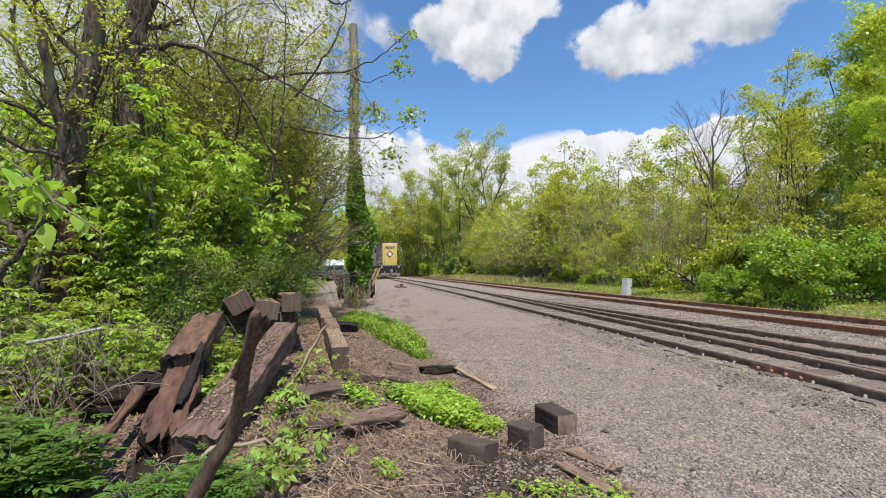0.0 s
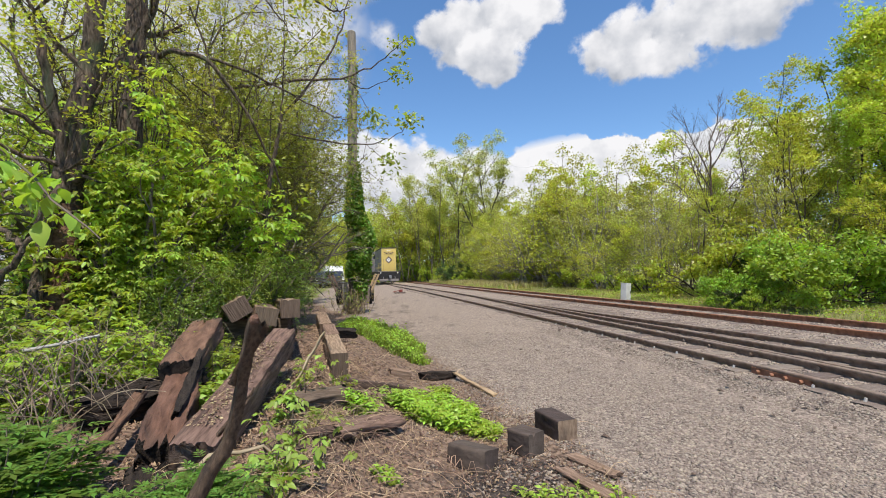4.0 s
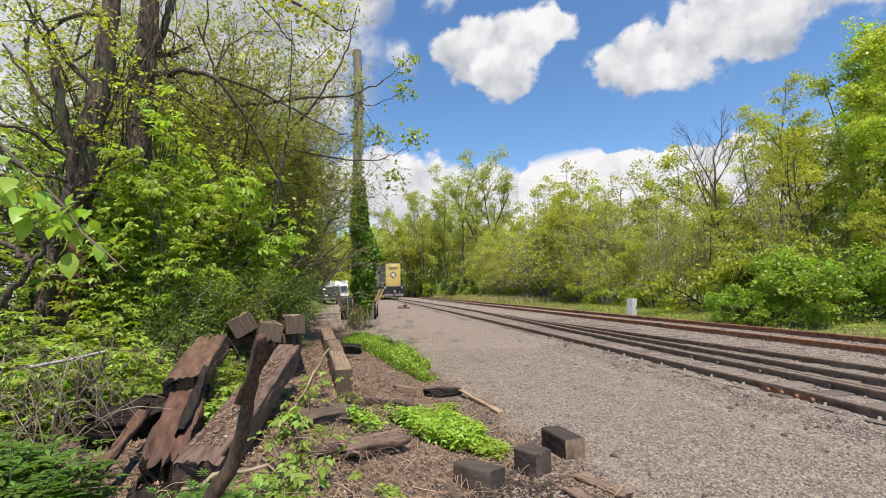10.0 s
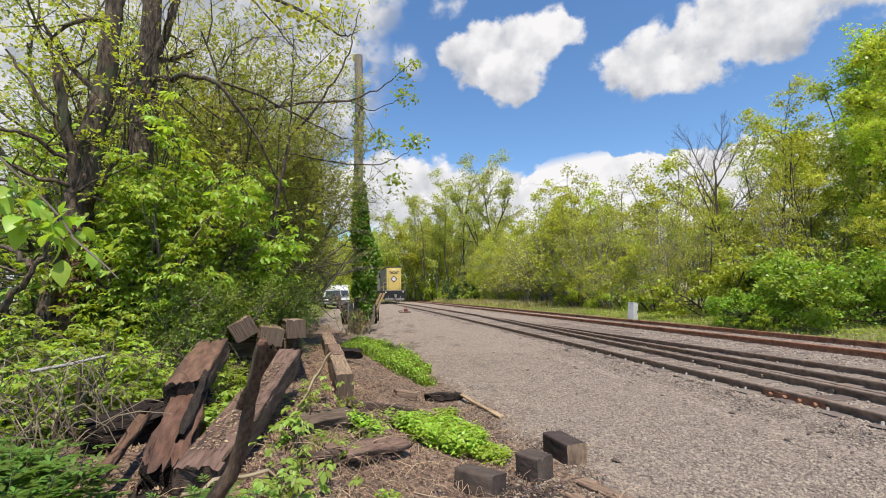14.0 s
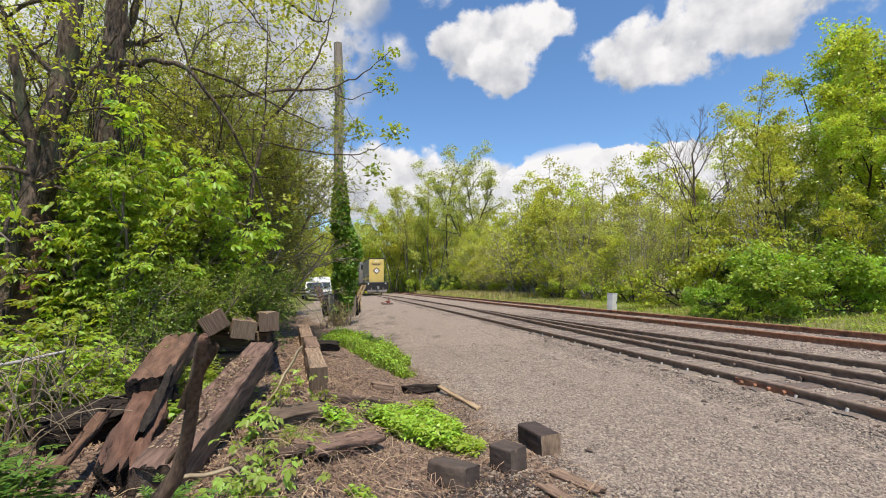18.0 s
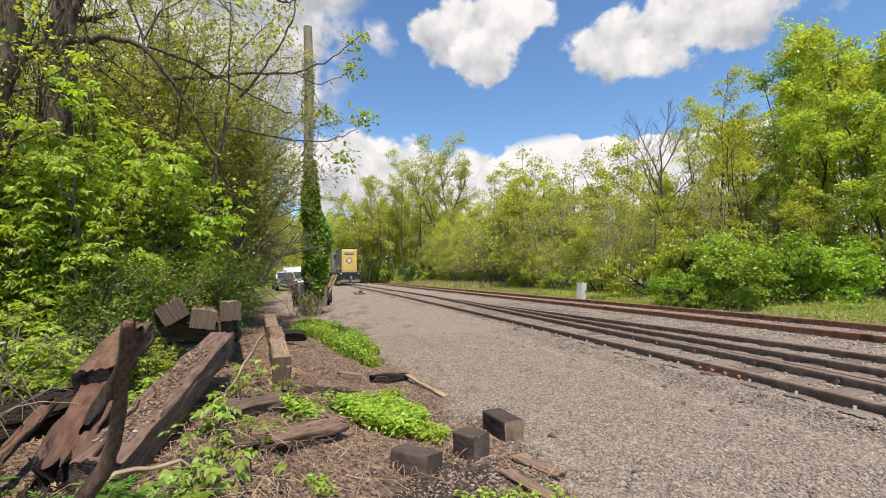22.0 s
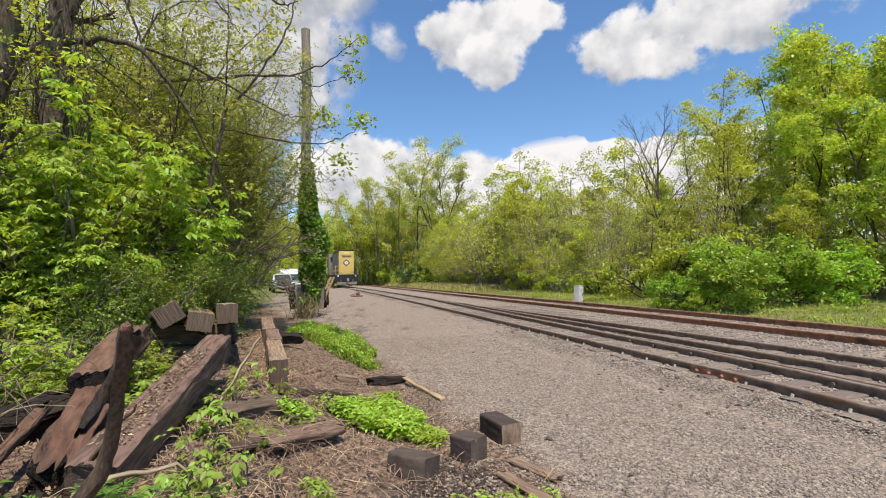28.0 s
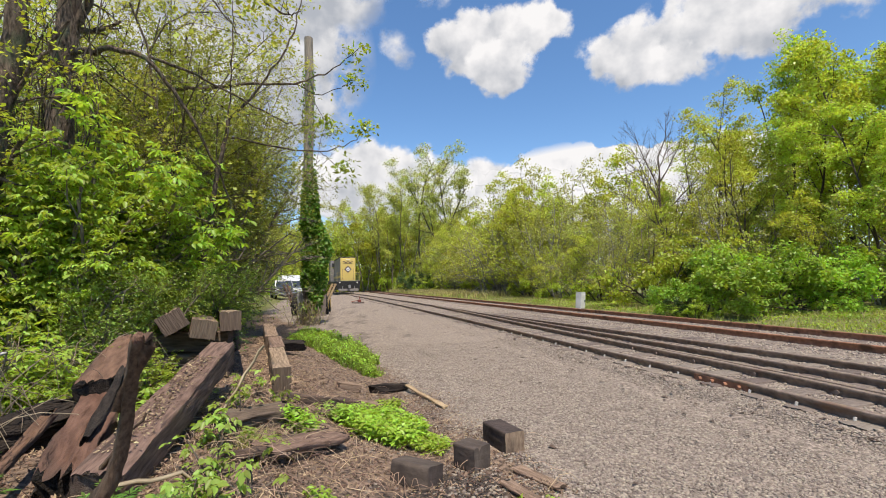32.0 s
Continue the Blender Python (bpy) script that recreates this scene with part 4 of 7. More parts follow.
def beam_mesh(name, length, w, h, seed, rough=0.008, split=0.0, n=16, step=0.045, cracks=0):
    """A worn beam along +y from its near end, its top at z = 0, with grain furrows and long cracks; returns body and end meshes."""
    rng = np.random.default_rng(seed)
    c = 0.006
    prof = []
    for sx, sz in ((-1, -1), (1, -1), (1, 1), (-1, 1)):
        for a, b in (((0, c), (c, 0)) if sx * sz > 0 else ((c, 0), (0, c))):
            prof.append((sx * (w / 2 - a), -h / 2 + sz * (h / 2 - b)))
    pts, nor = [], []
    for i in range(len(prof)):
        p, q = np.array(prof[i]), np.array(prof[(i + 1) % len(prof)])
        k = max(1, int(np.linalg.norm(q - p) / step))
        for f in range(k):
            pts.append(p + (q - p) * f / k)
            d = (q - p) / np.linalg.norm(q - p)
            nor.append((d[1], -d[0]))
    pts, nor = np.array(pts), np.array(nor)
    k = len(pts)
    # long cracks: where they run round the section, from where to where, how deep
    lines = [(rng.uniform(0, k), rng.uniform(-0.2, 0.6) * length, rng.uniform(0.3, 0.9) * length, rng.uniform(0.010, 0.028)) for _ in range(cracks)]
    V = []
    for i, t in enumerate(np.linspace(0, length, n)):
        for j, (x, z) in enumerate(pts):
            d = noise.noise_vector((x * 9 + seed, t * 3.5, z * 9)) * rough + noise.noise_vector((x * 30 + seed, t * 5, z * 30)) * rough * 0.6
            g = -abs(noise.noise((x * 70 + seed * 3.1, t * 1.6, z * 70))) * rough * 0.9
            for u, y0, ln, deep in lines:
                if y0 < t < y0 + ln:
                    off = abs((j - u - 1.2 * noise.noise((t * 2.5, seed, u)) + k / 2) % k - k / 2)
                    g -= deep * max(0.0, 1 - off / 0.9) * math.sin(math.pi * (t - y0) / ln)
            e = rng.uniform(-0.5, 0.5) * split if i in (0, n - 1) else 0.0
            V.append((x + d.x + nor[j][0] * g, t + e + d.y * 0.5, z + d.z + nor[j][1] * g))
    Fq = [(i * k + j, i * k + (j + 1) % k, (i + 1) * k + (j + 1) % k, (i + 1) * k + j) for i in range(n - 1) for j in range(k)]
    body = quads(name, V, [f[::-1] for f in Fq])
    V = np.array(V)
    ends = []
    for base in (0, (n - 1) * k):
        ring = V[base:base + k]
        ends.append(quads("end_face", ring, [tuple(range(k))]))
    return body, ends


def beam(name, near, far, w, h, seed, material, label, category, roll=0.0, rough=0.008, split=0.01, end=None, group=""):
    a, b = Vector(near), Vector(far)
    long = (b - a).length
    body, ends = beam_mesh(name, long, w, h, seed, rough, split, max(10, int(long / 0.05)), 0.013, 2 + int(6 * min(long, 1.5)))
    root = link(name, body, material)
    for e in ends:
        link("end_face", e, end or M_END, root, "ridged sawn end grain")
    y = (b - a).normalized()
    x = y.cross(Vector((0, 0, 1))).normalized()
    z = x.cross(y)
    m = Matrix((x, y, z)).transposed().to_4x4()
    root.matrix_basis = Matrix.Translation(a) @ m @ Matrix.Translation((0, 0, -h / 2)) @ Matrix.Rotation(radians(roll), 4, "Y") @ Matrix.Translation((0, 0, h / 2))
    return tagged(root, label, category, group)


G = "pile of old ties"
beam("railroad_tie", (-1.36, 2.76, 0.537), (-1.66, 3.72, 0.70), 0.215, 0.17, 11, M_TIERED, "split red-brown old tie lying on the bank", "railroad tie", 2, 0.03, 0.14, M_ROT, G)
beam("railroad_tie", (-1.68, 3.62, 0.76), (-1.85, 4.5, 0.96), 0.235, 0.15, 12, M_TIERED, "broken red-brown old tie with a rotten end", "railroad tie", -3, 0.014, 0.06, M_ROT, G)
beam("railroad_tie", (-1.13, 2.58, 0.565), (-1.28, 4.75, 0.84), 0.20, 0.19, 13, M_TIE, "long weathered brown tie strewn with bark chips", "railroad tie", 4, 0.012, 0.05, M_TIEDARK, G)
beam("railroad_tie", (-1.32, 5.15, 1.08), (-1.98, 7.3, 1.0), 0.185, 0.185, 14, M_TIE, "old tie with a ridged end on top of the pile", "railroad tie", 0, 0.006, 0.0, M_END, G)
beam("railroad_tie", (-1.53, 5.05, 1.01), (-2.28, 7.2, 0.97), 0.22, 0.17, 15, M_TIE, "old tie tilted on the pile with ridged end", "railroad tie", 10, 0.006, 0.0, M_END, G)
beam("railroad_tie", (-1.76, 4.95, 1.10), (-2.62, 7.0, 1.0), 0.225, 0.18, 16, M_TIE, "old tie rolled on its edge in the pile", "railroad tie", -30, 0.006, 0.0, M_END, G)
beam("railroad_tie", (-2.7, 5.45, 0.86), (-1.42, 5.5, 0.86), 0.22, 0.18, 17, M_TIEDARK, "dark tie lying across under the pile", "railroad tie", 0, 0.008, 0.03, M_TIEDARK, G)
beam("railroad_tie", (-2.6, 5.3, 0.68), (-1.38, 5.38, 0.67), 0.22, 0.22, 18, M_TIEDARK, "dark tie at the bottom of the pile", "railroad tie", 0, 0.008, 0.03, M_TIEDARK, G)
beam("railroad_tie", (-2.6, 6.4, 0.84), (-1.6, 6.5, 0.84), 0.22, 0.3, 19, M_TIEDARK, "dark tie at the back of the pile", "railroad tie", 0, 0.008, 0.03, M_TIEDARK, G)
beam("wood_splinter", (-1.40, 3.0, 0.60), (-1.60, 3.78, 0.80), 0.05, 0.06, 61, M_ROT, "splintered slab split off the red-brown tie", "timber", 20, 0.016, 0.12, M_ROT, "scraps of timber")
beam("wood_splinter", (-1.56, 2.6, 0.545), (-1.76, 3.35, 0.65), 0.05, 0.05, 62, M_TIERED, "long red-brown splinter along the split tie", "timber", -10, 0.016, 0.12, M_ROT, "scraps of timber")
for k, (f0, f1, off) in enumerate(((0.0, 0.34, 0.0), (0.347, 0.6, 0.012), (0.607, 1.0, -0.01))):
    a, b = Vector((-0.775 + off, 4.72, 0.60)), Vector((-1.46 + off, 7.6, 0.76))
    beam("railroad_tie", a + (b - a) * f0, a + (b - a) * f1, 0.155, 0.21, 20 + 70 * k, M_TIE, "cut length of weathered tie edging the weeds", "railroad tie", (0, 2, -1)[k], 0.007, 0.004, M_END, "ties of the edging")
beam("broken_plank", (-0.76, 4.60, 0.415), (-0.13, 5.2, 0.165), 0.12, 0.085, 21, M_TIEDARK, "short split plank lying in the litter", "plank", 5, 0.008, 0.05, M_TIEDARK, "scraps of timber")
beam("rotten_timber", (-0.98, 3.68, 0.49), (-0.60, 4.10, 0.43), 0.24, 0.15, 22, M_TIEDARK, "rotten dark timber sunk in the litter", "timber", 8, 0.028, 0.1, M_ROT, "scraps of timber")
beam("broken_plank", (-0.64, 3.26, 0.41), (-0.26, 4.0, 0.235), 0.20, 0.05, 23, M_TIE, "wide weathered plank lying over twigs", "plank", 10, 0.012, 0.08, M_TIEDARK, "scraps of timber")
beam("broken_plank", (-0.80, 3.2, 0.41), (-0.62, 3.3, 0.40), 0.12, 0.05, 24, M_TIEDARK, "short dark scrap of plank", "plank", -12, 0.012, 0.08, M_ROT, "scraps of timber")
beam("rotten_timber", (-0.36, 5.88, 0.22), (-0.14, 5.95, 0.17), 0.16, 0.10, 25, M_TIE, "short sunken stub of timber", "timber", 0, 0.015, 0.03, M_TIEDARK, "scraps of timber")
beam("rotten_timber", (-0.20, 5.15, 0.17), (0.06, 5.35, 0.10), 0.18, 0.10, 26, M_TIE, "flat broken stub of weathered timber", "timber", 0, 0.015, 0.05, M_TIEDARK, "scraps of timber")
beam("rotten_timber", (-2.12, 3.40, 0.59), (-1.60, 3.78, 0.66), 0.22, 0.20, 27, M_ROT, "black rotted timber among the weeds", "timber", 15, 0.05, 0.12, M_ROT, "scraps of timber")
beam("rotten_timber", (-1.22, 2.25, 0.42), (-1.33, 2.62, 0.46), 0.20, 0.12, 28, M_ROT, "crumbling red-brown end of a tie", "timber", 5, 0.04, 0.12, M_ROT, "scraps of timber")
beam("charred_log", (-1.14, 6.65, 0.62), (-0.88, 6.85, 0.58), 0.11, 0.11, 29, M_ROT, "short charred log behind the edging tie", "log", 30, 0.02, 0.06, M_ROT)
beam("rotten_timber", (0.02, 6.15, 0.11), (0.40, 6.22, 0.09), 0.10, 0.09, 30, M_ROT, "dark rotten limb on the gravel edge", "timber", 0, 0.03, 0.1, M_ROT, "scraps of timber")
beam("split_stick", (0.42, 6.2, 0.08), (0.76, 5.30, 0.035), 0.065, 0.03, 31, M_PLANK, "pale split stick lying on the gravel edge", "stick", 0, 0.008, 0.05, M_PLANK)
beam("wood_chip", (0.98, 3.62, 0.03), (1.16, 3.28, 0.03), 0.09, 0.025, 32, M_TIE, "flat brown splinter on the gravel", "wood scrap", 0, 0.006, 0.04, M_TIEDARK, "flat splinters")
beam("wood_chip", (0.84, 3.42, 0.03), (1.0, 3.0, 0.03), 0.09, 0.025, 33, M_TIE, "long brown splinter on the dirt", "wood scrap", 0, 0.006, 0.04, M_TIEDARK, "flat splinters")


def tie_block(x, y, sx, sy, sz, rz, seed, label, end, tilt=0.0):
    body, ends = beam_mesh("tie_block", sy, sx, sz, seed, 0.003, 0.004, 12, 0.016, 3)
    root = link("tie_block", body, M_BLOCK)
    for e in ends:
        link("end_face", e, end, root, "sawn end")
    root.matrix_basis = pose(x, y, sz - 0.01 - 0.002 * abs(tilt), 0, tilt, rz) @ Matrix.Translation((0, -sy / 2, 0))
    return tagged(root, label, "wood block", group="cut tie blocks")


tie_block(1.03, 4.12, 0.17, 0.36, 0.165, 14, 41, "tarred block sawn from a tie, pale end outward", M_SAWN)
tie_block(0.29, 3.60, 0.18, 0.30, 0.155, 49, 42, "dark tarred tie block lying on the dirt", M_BLOCK, 9)
tie_block(0.69, 3.74, 0.165, 0.20, 0.18, 35, 43, "short dark tarred block standing on the gravel edge", M_BLOCK)


def polyline_thing(name, lines, material, label, category, sides=8):
    V, Fq = tube(lines, sides)
    ob = link(name, quads(name, V, Fq, True), material)
    return tagged(ob, label, category)


def wob(pts, rad, n, seed, amp):
    """A smooth polyline through the points, with small kinks."""
    rng = np.random.default_rng(seed)
    pts = np.array(pts, float)
    t = np.linspace(0, len(pts) - 1, n)
    out = np.stack([np.interp(t, np.arange(len(pts)), pts[:, i]) for i in range(3)], 1)
    sm = out.copy()
    for _ in range(2):
        sm[1:-1] = (sm[:-2] + sm[1:-1] * 2 + sm[2:]) / 4
    sm[1:-1] += rng.normal(0, amp, (n - 2, 3))
    return sm, np.interp(t, np.arange(len(rad)), rad)


M_STAKE = mat("dead_bark", (0.085, 0.055, 0.038), (0.19, 0.13, 0.09), 30, 0.9, bump=0.9, stretch=(4, 4, 1), c3=(0.05, 0.036, 0.028))
def dead_sapling():
    root = link("dead_sapling", quads("dead_sapling", *tube([wob([(-0.83, 1.62, 0.30), (-0.77, 1.68, 0.62), (-0.665, 1.69, 0.80), (-0.615, 1.69, 0.90), (-0.565, 1.61, 1.065), (-0.508, 1.52, 1.20)],
                                                             [0.030, 0.025, 0.021, 0.019, 0.018, 0.017], 24, 1, 0.002)], 12), True), M_STAKE)
    link("fork", quads("fork", *tube([wob([(-0.60, 1.63, 1.03), (-0.548, 1.575, 1.105), (-0.489, 1.53, 1.19)], [0.012, 0.014, 0.015], 8, 2, 0.001)], 10), True), M_STAKE, root)
    link("twig", quads("twig", *tube([wob([(-0.66, 1.69, 0.88), (-0.60, 1.7, 0.96), (-0.57, 1.71, 1.0)], [0.008, 0.005, 0.003], 6, 3, 0.002)], 6), True), M_STAKE, root)
    link("broken_tip", quads("broken_tip", *tube([wob([(-0.511, 1.522, 1.195), (-0.504, 1.515, 1.21), (-0.502, 1.512, 1.218)], [0.015, 0.010, 0.003], 5, 4, 0.001)], 8)), M_TIERED, root)
    return tagged(root, "broken dead sapling stem leaning over the ties", "dead sapling")


dead_sapling()
polyline_thing("bent_stick", [wob([(-0.80, 4.1, 0.87), (-0.92, 3.98, 0.66), (-1.02, 3.86, 0.45), (-1.09, 3.8, 0.33)], [0.012, 0.014, 0.012, 0.01], 14, 4, 0.006),
                              wob([(-0.92, 3.98, 0.66), (-1.0, 3.9, 0.42), (-1.0, 3.84, 0.3)], [0.009, 0.008, 0.005], 8, 5, 0.006)], M_WEED, "bare pale stick leaning on the edging tie", "stick")
polyline_thing("fallen_branch", [wob([(-1.12, 2.45, 0.50), (-0.95, 2.6, 0.52), (-0.80, 2.75, 0.46), (-0.70, 2.7, 0.32)], [0.010, 0.012, 0.010, 0.006], 12, 6, 0.008)], M_WEED, "thin bare fallen branch across the weeds", "branch")
polyline_thing("pale_pole", [wob([(-2.62, 3.58, 0.86), (-2.45, 3.7, 0.89), (-2.30, 3.82, 0.92)], [0.013, 0.012, 0.01], 6, 7, 0.003)], M_GREYWOOD, "thin grey stick propped in the brambles", "stick")


# ---- trees on the bank ----
def custom_tree(name, stems, leaves, leafmat_, size, seed, label, extra_kids=0, jitter=0.12, bark=None, kidlen=0.9, depth=1):
    rng = np.random.default_rng(seed)
    tips = []
    root = new(name)
    for i, (pts, rad) in enumerate(stems):
        P, R = wob(pts, rad, 5 * len(pts), seed + i, 0.012)
        lines = [(P, R)]
        for k in range(extra_kids):
            j = rng.integers(len(P) // 3, len(P) - 1)
            d = rng.normal(0, 1, 3)
            d[2] = abs(d[2]) * 0.5
            grow(rng, P[j], d, kidlen * rng.uniform(0.5, 1.3), max(R[j] * 0.35, 0.006), depth, lines, tips, 0.35, 0.1, 4, 0.9, 0.6, 0.2, 6)
        if not extra_kids:
            tips.append(P[-5:])
        link("limb" if i else "trunk", quads("limb", *tube(lines, 10), True), bark or M_BARK, root)
    if leaves:
        T = [t for t in tips if len(t) == len(tips[0])]
        link("crown", quads("crown", *leaf_quads(rng, scatter(rng, T, leaves, jitter, 4, size * 0.5), size, 0.45)), leafmat_, root)
    return tagged(root, label, "tree"), rng


def vines(parent, path, radius, count, seed):
    rng = np.random.default_rng(seed)
    P, _ = wob(path, [1] * len(path), 22, seed, 0.0)
    L = []
    for _ in range(count):
        a = rng.uniform(0, 6.28)
        w = radius * rng.uniform(0.95, 1.5)
        lo, hi = sorted(rng.integers(0, 22, 2))
        if hi - lo < 6:
            continue
        q = P[lo:hi].copy()
        k = np.arange(len(q))
        q[:, 0] += w * np.cos(a + 0.25 * k) + rng.normal(0, 0.02, len(q))
        q[:, 1] += w * np.sin(a + 0.25 * k) + rng.normal(0, 0.02, len(q))
        L.append((q, np.full(len(q), rng.uniform(0.004, 0.011))))
    link("vine", quads("vine", *tube(L)), M_BARK, parent, "grey hanging vine stems")


A_PATH = [(-3.74, 5.45, 0.2), (-3.76, 5.5, 1.4), (-3.70, 5.5, 2.4), (-3.52, 5.5, 3.6), (-3.42, 5.5, 4.6), (-3.3, 5.5, 7.5)]
ta, _ = custom_tree("broadleaf_tree", [(A_PATH, [0.20, 0.175, 0.145, 0.105, 0.085, 0.05]), ([(-3.72, 5.5, 2.6), (-3.85, 5.3, 3.2), (-4.3, 5.2, 3.9)], [0.028, 0.022, 0.012]),
                                     ([(-3.66, 5.5, 2.9), (-3.3, 5.45, 3.5), (-2.95, 5.4, 4.0)], [0.03, 0.024, 0.014])], 1500, L_YEL, 0.055, 51, "thick trunk with shaggy bark and vines on the bank", 5, 0.08)
vines(ta, A_PATH[:5], 0.12, 16, 61)
link("rotten_bark", quads("rotten_bark", *tube([wob([(-3.75, 5.42, 0.9), (-3.745, 5.44, 1.5), (-3.715, 5.46, 2.1)], [0.205, 0.19, 0.162], 9, 63, 0.006)], 11), True), M_TIERED, ta, "peeling red-brown bark at the foot")
B_PATH = [(-4.02, 7.0, 0.2), (-4.0, 7.0, 1.5), (-3.96, 7, 3.0), (-3.93, 7, 4.0), (-3.9, 7, 5.2), (-3.8, 7, 8.0)]
tb, _ = custom_tree("broadleaf_tree", [(B_PATH, [0.18, 0.165, 0.16, 0.155, 0.13, 0.06]), ([(-3.90, 7, 4.6), (-3.6, 6.95, 5.2), (-3.4, 6.9, 6.2)], [0.06, 0.05, 0.03]),
                                     ([(-3.92, 7, 4.4), (-3.21, 6.6, 4.32), (-2.67, 6.5, 4.18), (-2.27, 6.7, 3.52), (-1.94, 7.0, 2.74), (-1.85, 7.1, 2.3)], [0.045, 0.034, 0.028, 0.020, 0.013, 0.007]),
                                     ([(-2.67, 6.5, 4.18), (-2.0, 6.8, 4.0), (-1.3, 7.3, 3.7), (-0.9, 7.6, 3.75)], [0.022, 0.016, 0.010, 0.006])], 900, L_OLIVE, 0.05, 52, "old tree with a long arching limb over the weeds", 4, 0.06, kidlen=0.7)
vines(tb, B_PATH[:5], 0.14, 30, 62)
vines(tb, [(-3.8, 6.3, 0.5), (-3.7, 6.2, 2.2), (-3.6, 6.2, 3.6), (-3.5, 6.3, 5.2), (-3.5, 6.4, 6.5)], 0.32, 46, 64)
custom_tree("dead_tree", [([(-3.75, 5.0, 0.2), (-3.72, 5.2, 1.6), (-3.66, 5.4, 2.6), (-3.72, 5.25, 3.2), (-3.76, 5.15, 3.72)], [0.065, 0.06, 0.055, 0.048, 0.04]),
                          ([(-3.66, 5.4, 2.7), (-3.9, 5.1, 2.95), (-4.3, 4.9, 3.0)], [0.03, 0.022, 0.01]), ([(-3.67, 5.4, 2.5), (-3.95, 5.2, 2.55), (-4.4, 5.0, 2.9)], [0.03, 0.022, 0.01]),
                          ([(-3.6, 5.4, 2.2), (-4.0, 5.1, 2.1), (-4.5, 5.1, 2.3)], [0.025, 0.02, 0.01])], 0, None, 0, 53, "bare dead snag leaning beside the thick trunk", 4, kidlen=1.0)
custom_tree("slender_sapling", [([(-2.5, 7.5, 0.3), (-2.38, 7.5, 1.4), (-2.22, 7.5, 2.6), (-2.04, 7.5, 3.76)], [0.045, 0.038, 0.032, 0.026]),
                                ([(-2.04, 7.5, 3.76), (-1.6, 7.5, 4.25), (-1.18, 7.5, 4.97), (-0.95, 7.5, 5.9)], [0.022, 0.018, 0.014, 0.007]),
                                ([(-2.04, 7.5, 3.76), (-2.0, 7.5, 4.6), (-2.0, 7.5, 5.6)], [0.016, 0.012, 0.007]),
                                ([(-2.3, 7.5, 2.0), (-2.7, 7.4, 3.2), (-2.75, 7.3, 4.4)], [0.018, 0.013, 0.007])], 700, L_OLIVE, 0.07, 54, "slender forked sapling with a few new leaves", 4, kidlen=0.7)
custom_tree("low_branch", [([(-4.2, 4.4, 0.3), (-3.6, 4.5, 1.2), (-3.36, 4.5, 1.55), (-3.5, 4.5, 1.75), (-3.9, 4.5, 1.9)], [0.035, 0.03, 0.026, 0.022, 0.012]), ([(-3.36, 4.5, 1.55), (-3.2, 4.5, 1.9), (-3.2, 4.5, 2.2)], [0.025, 0.018, 0.01])],
            0, None, 0, 55, "dark crooked branch above the brambles", 2, kidlen=0.6)
# the limb with fresh leaf clusters that hangs before the pole
sp, rng = custom_tree("overhanging_limb", [([(-3.4, 8.6, 4.6), (-2.3, 8.9, 4.9), (-1.32, 9, 5.0), (-0.7, 9, 5.25), (-0.1, 9, 5.8)], [0.035, 0.026, 0.018, 0.012, 0.005]),
                                           ([(-1.32, 9, 5.0), (-0.9, 9, 4.8), (-0.45, 9, 5.0), (-0.2, 9, 5.2)], [0.012, 0.01, 0.007, 0.004]),
                                           ([(-2.6, 8.9, 4.0), (-1.6, 9, 3.8), (-0.8, 9, 3.75), (-0.25, 9, 3.95), (-0.02, 9, 4.3)], [0.02, 0.016, 0.011, 0.007, 0.004]),
                                           ([(-0.9, 9, 3.76), (-0.6, 9, 3.5), (-0.45, 9, 3.4)], [0.008, 0.006, 0.004]),
                                           ([(-1.2, 9, 5.05), (-0.85, 9, 4.4), (-0.65, 9, 4.25)], [0.008, 0.006, 0.004])], 420, L_BRIGHT, 0.10, 56, "thin limb with sparse clusters of fresh leaves", 0, 0.10)
custom_tree("overhanging_limb", [([(-3.6, 7.0, 6.2), (-2.6, 6.8, 5.8), (-1.6, 6.8, 5.35), (-1.1, 6.8, 5.0), (-0.9, 6.8, 5.1)], [0.04, 0.03, 0.02, 0.012, 0.006]),
                                 ([(-2.6, 6.8, 5.8), (-2.0, 6.8, 5.1), (-1.7, 6.8, 4.7)], [0.02, 0.012, 0.006])], 500, L_OLIVE, 0.085, 57, "drooping limb with olive-yellow young leaves", 6, 0.08, kidlen=0.8)


def bush(name, seed, height, width, stems, leaf, leaves, size, label, shape=0.55, jitter=0.12, kids=5, depth=2, category="shrub", flat=0.35, cluster=1, full=False, droop=0.25, low=0.04, shrink=0.5, rad=None, bark=None, compound=False):
    rng = np.random.default_rng(seed)
    lines, tips = [], []
    for _ in range(stems):
        a, r = rng.uniform(0, 6.28), rng.uniform(0, 0.3) * width
        tilt = rng.uniform(0.1, 0.75)
        grow(rng, (r * math.cos(a), r * math.sin(a), -0.1), (math.cos(a) * tilt * width / height, math.sin(a) * tilt * width / height, 1), height * rng.uniform(0.55, 1.0), rad or 0.02 + 0.006 * height, depth,
             lines, tips, 0.4, 0.05, kids, 0.85, shrink, 0.15, 7)
    root = new(name)
    link("branchwork", quads("branchwork", *tube(lines, 5)), bark or M_TWIG, root)
    P = scatter(rng, tips, leaves, jitter, cluster, size * (0.9 if full else 0.35), 0.25 if full else 1.0)
    P = P[P[:, 2] > low]
    link("foliage", quads("foliage", *(compound_leaves if compound else plain_leaves if full else leaf_quads)(rng, P, size, flat, shape, droop)), leaf, root)
    return tagged(root, label, category)


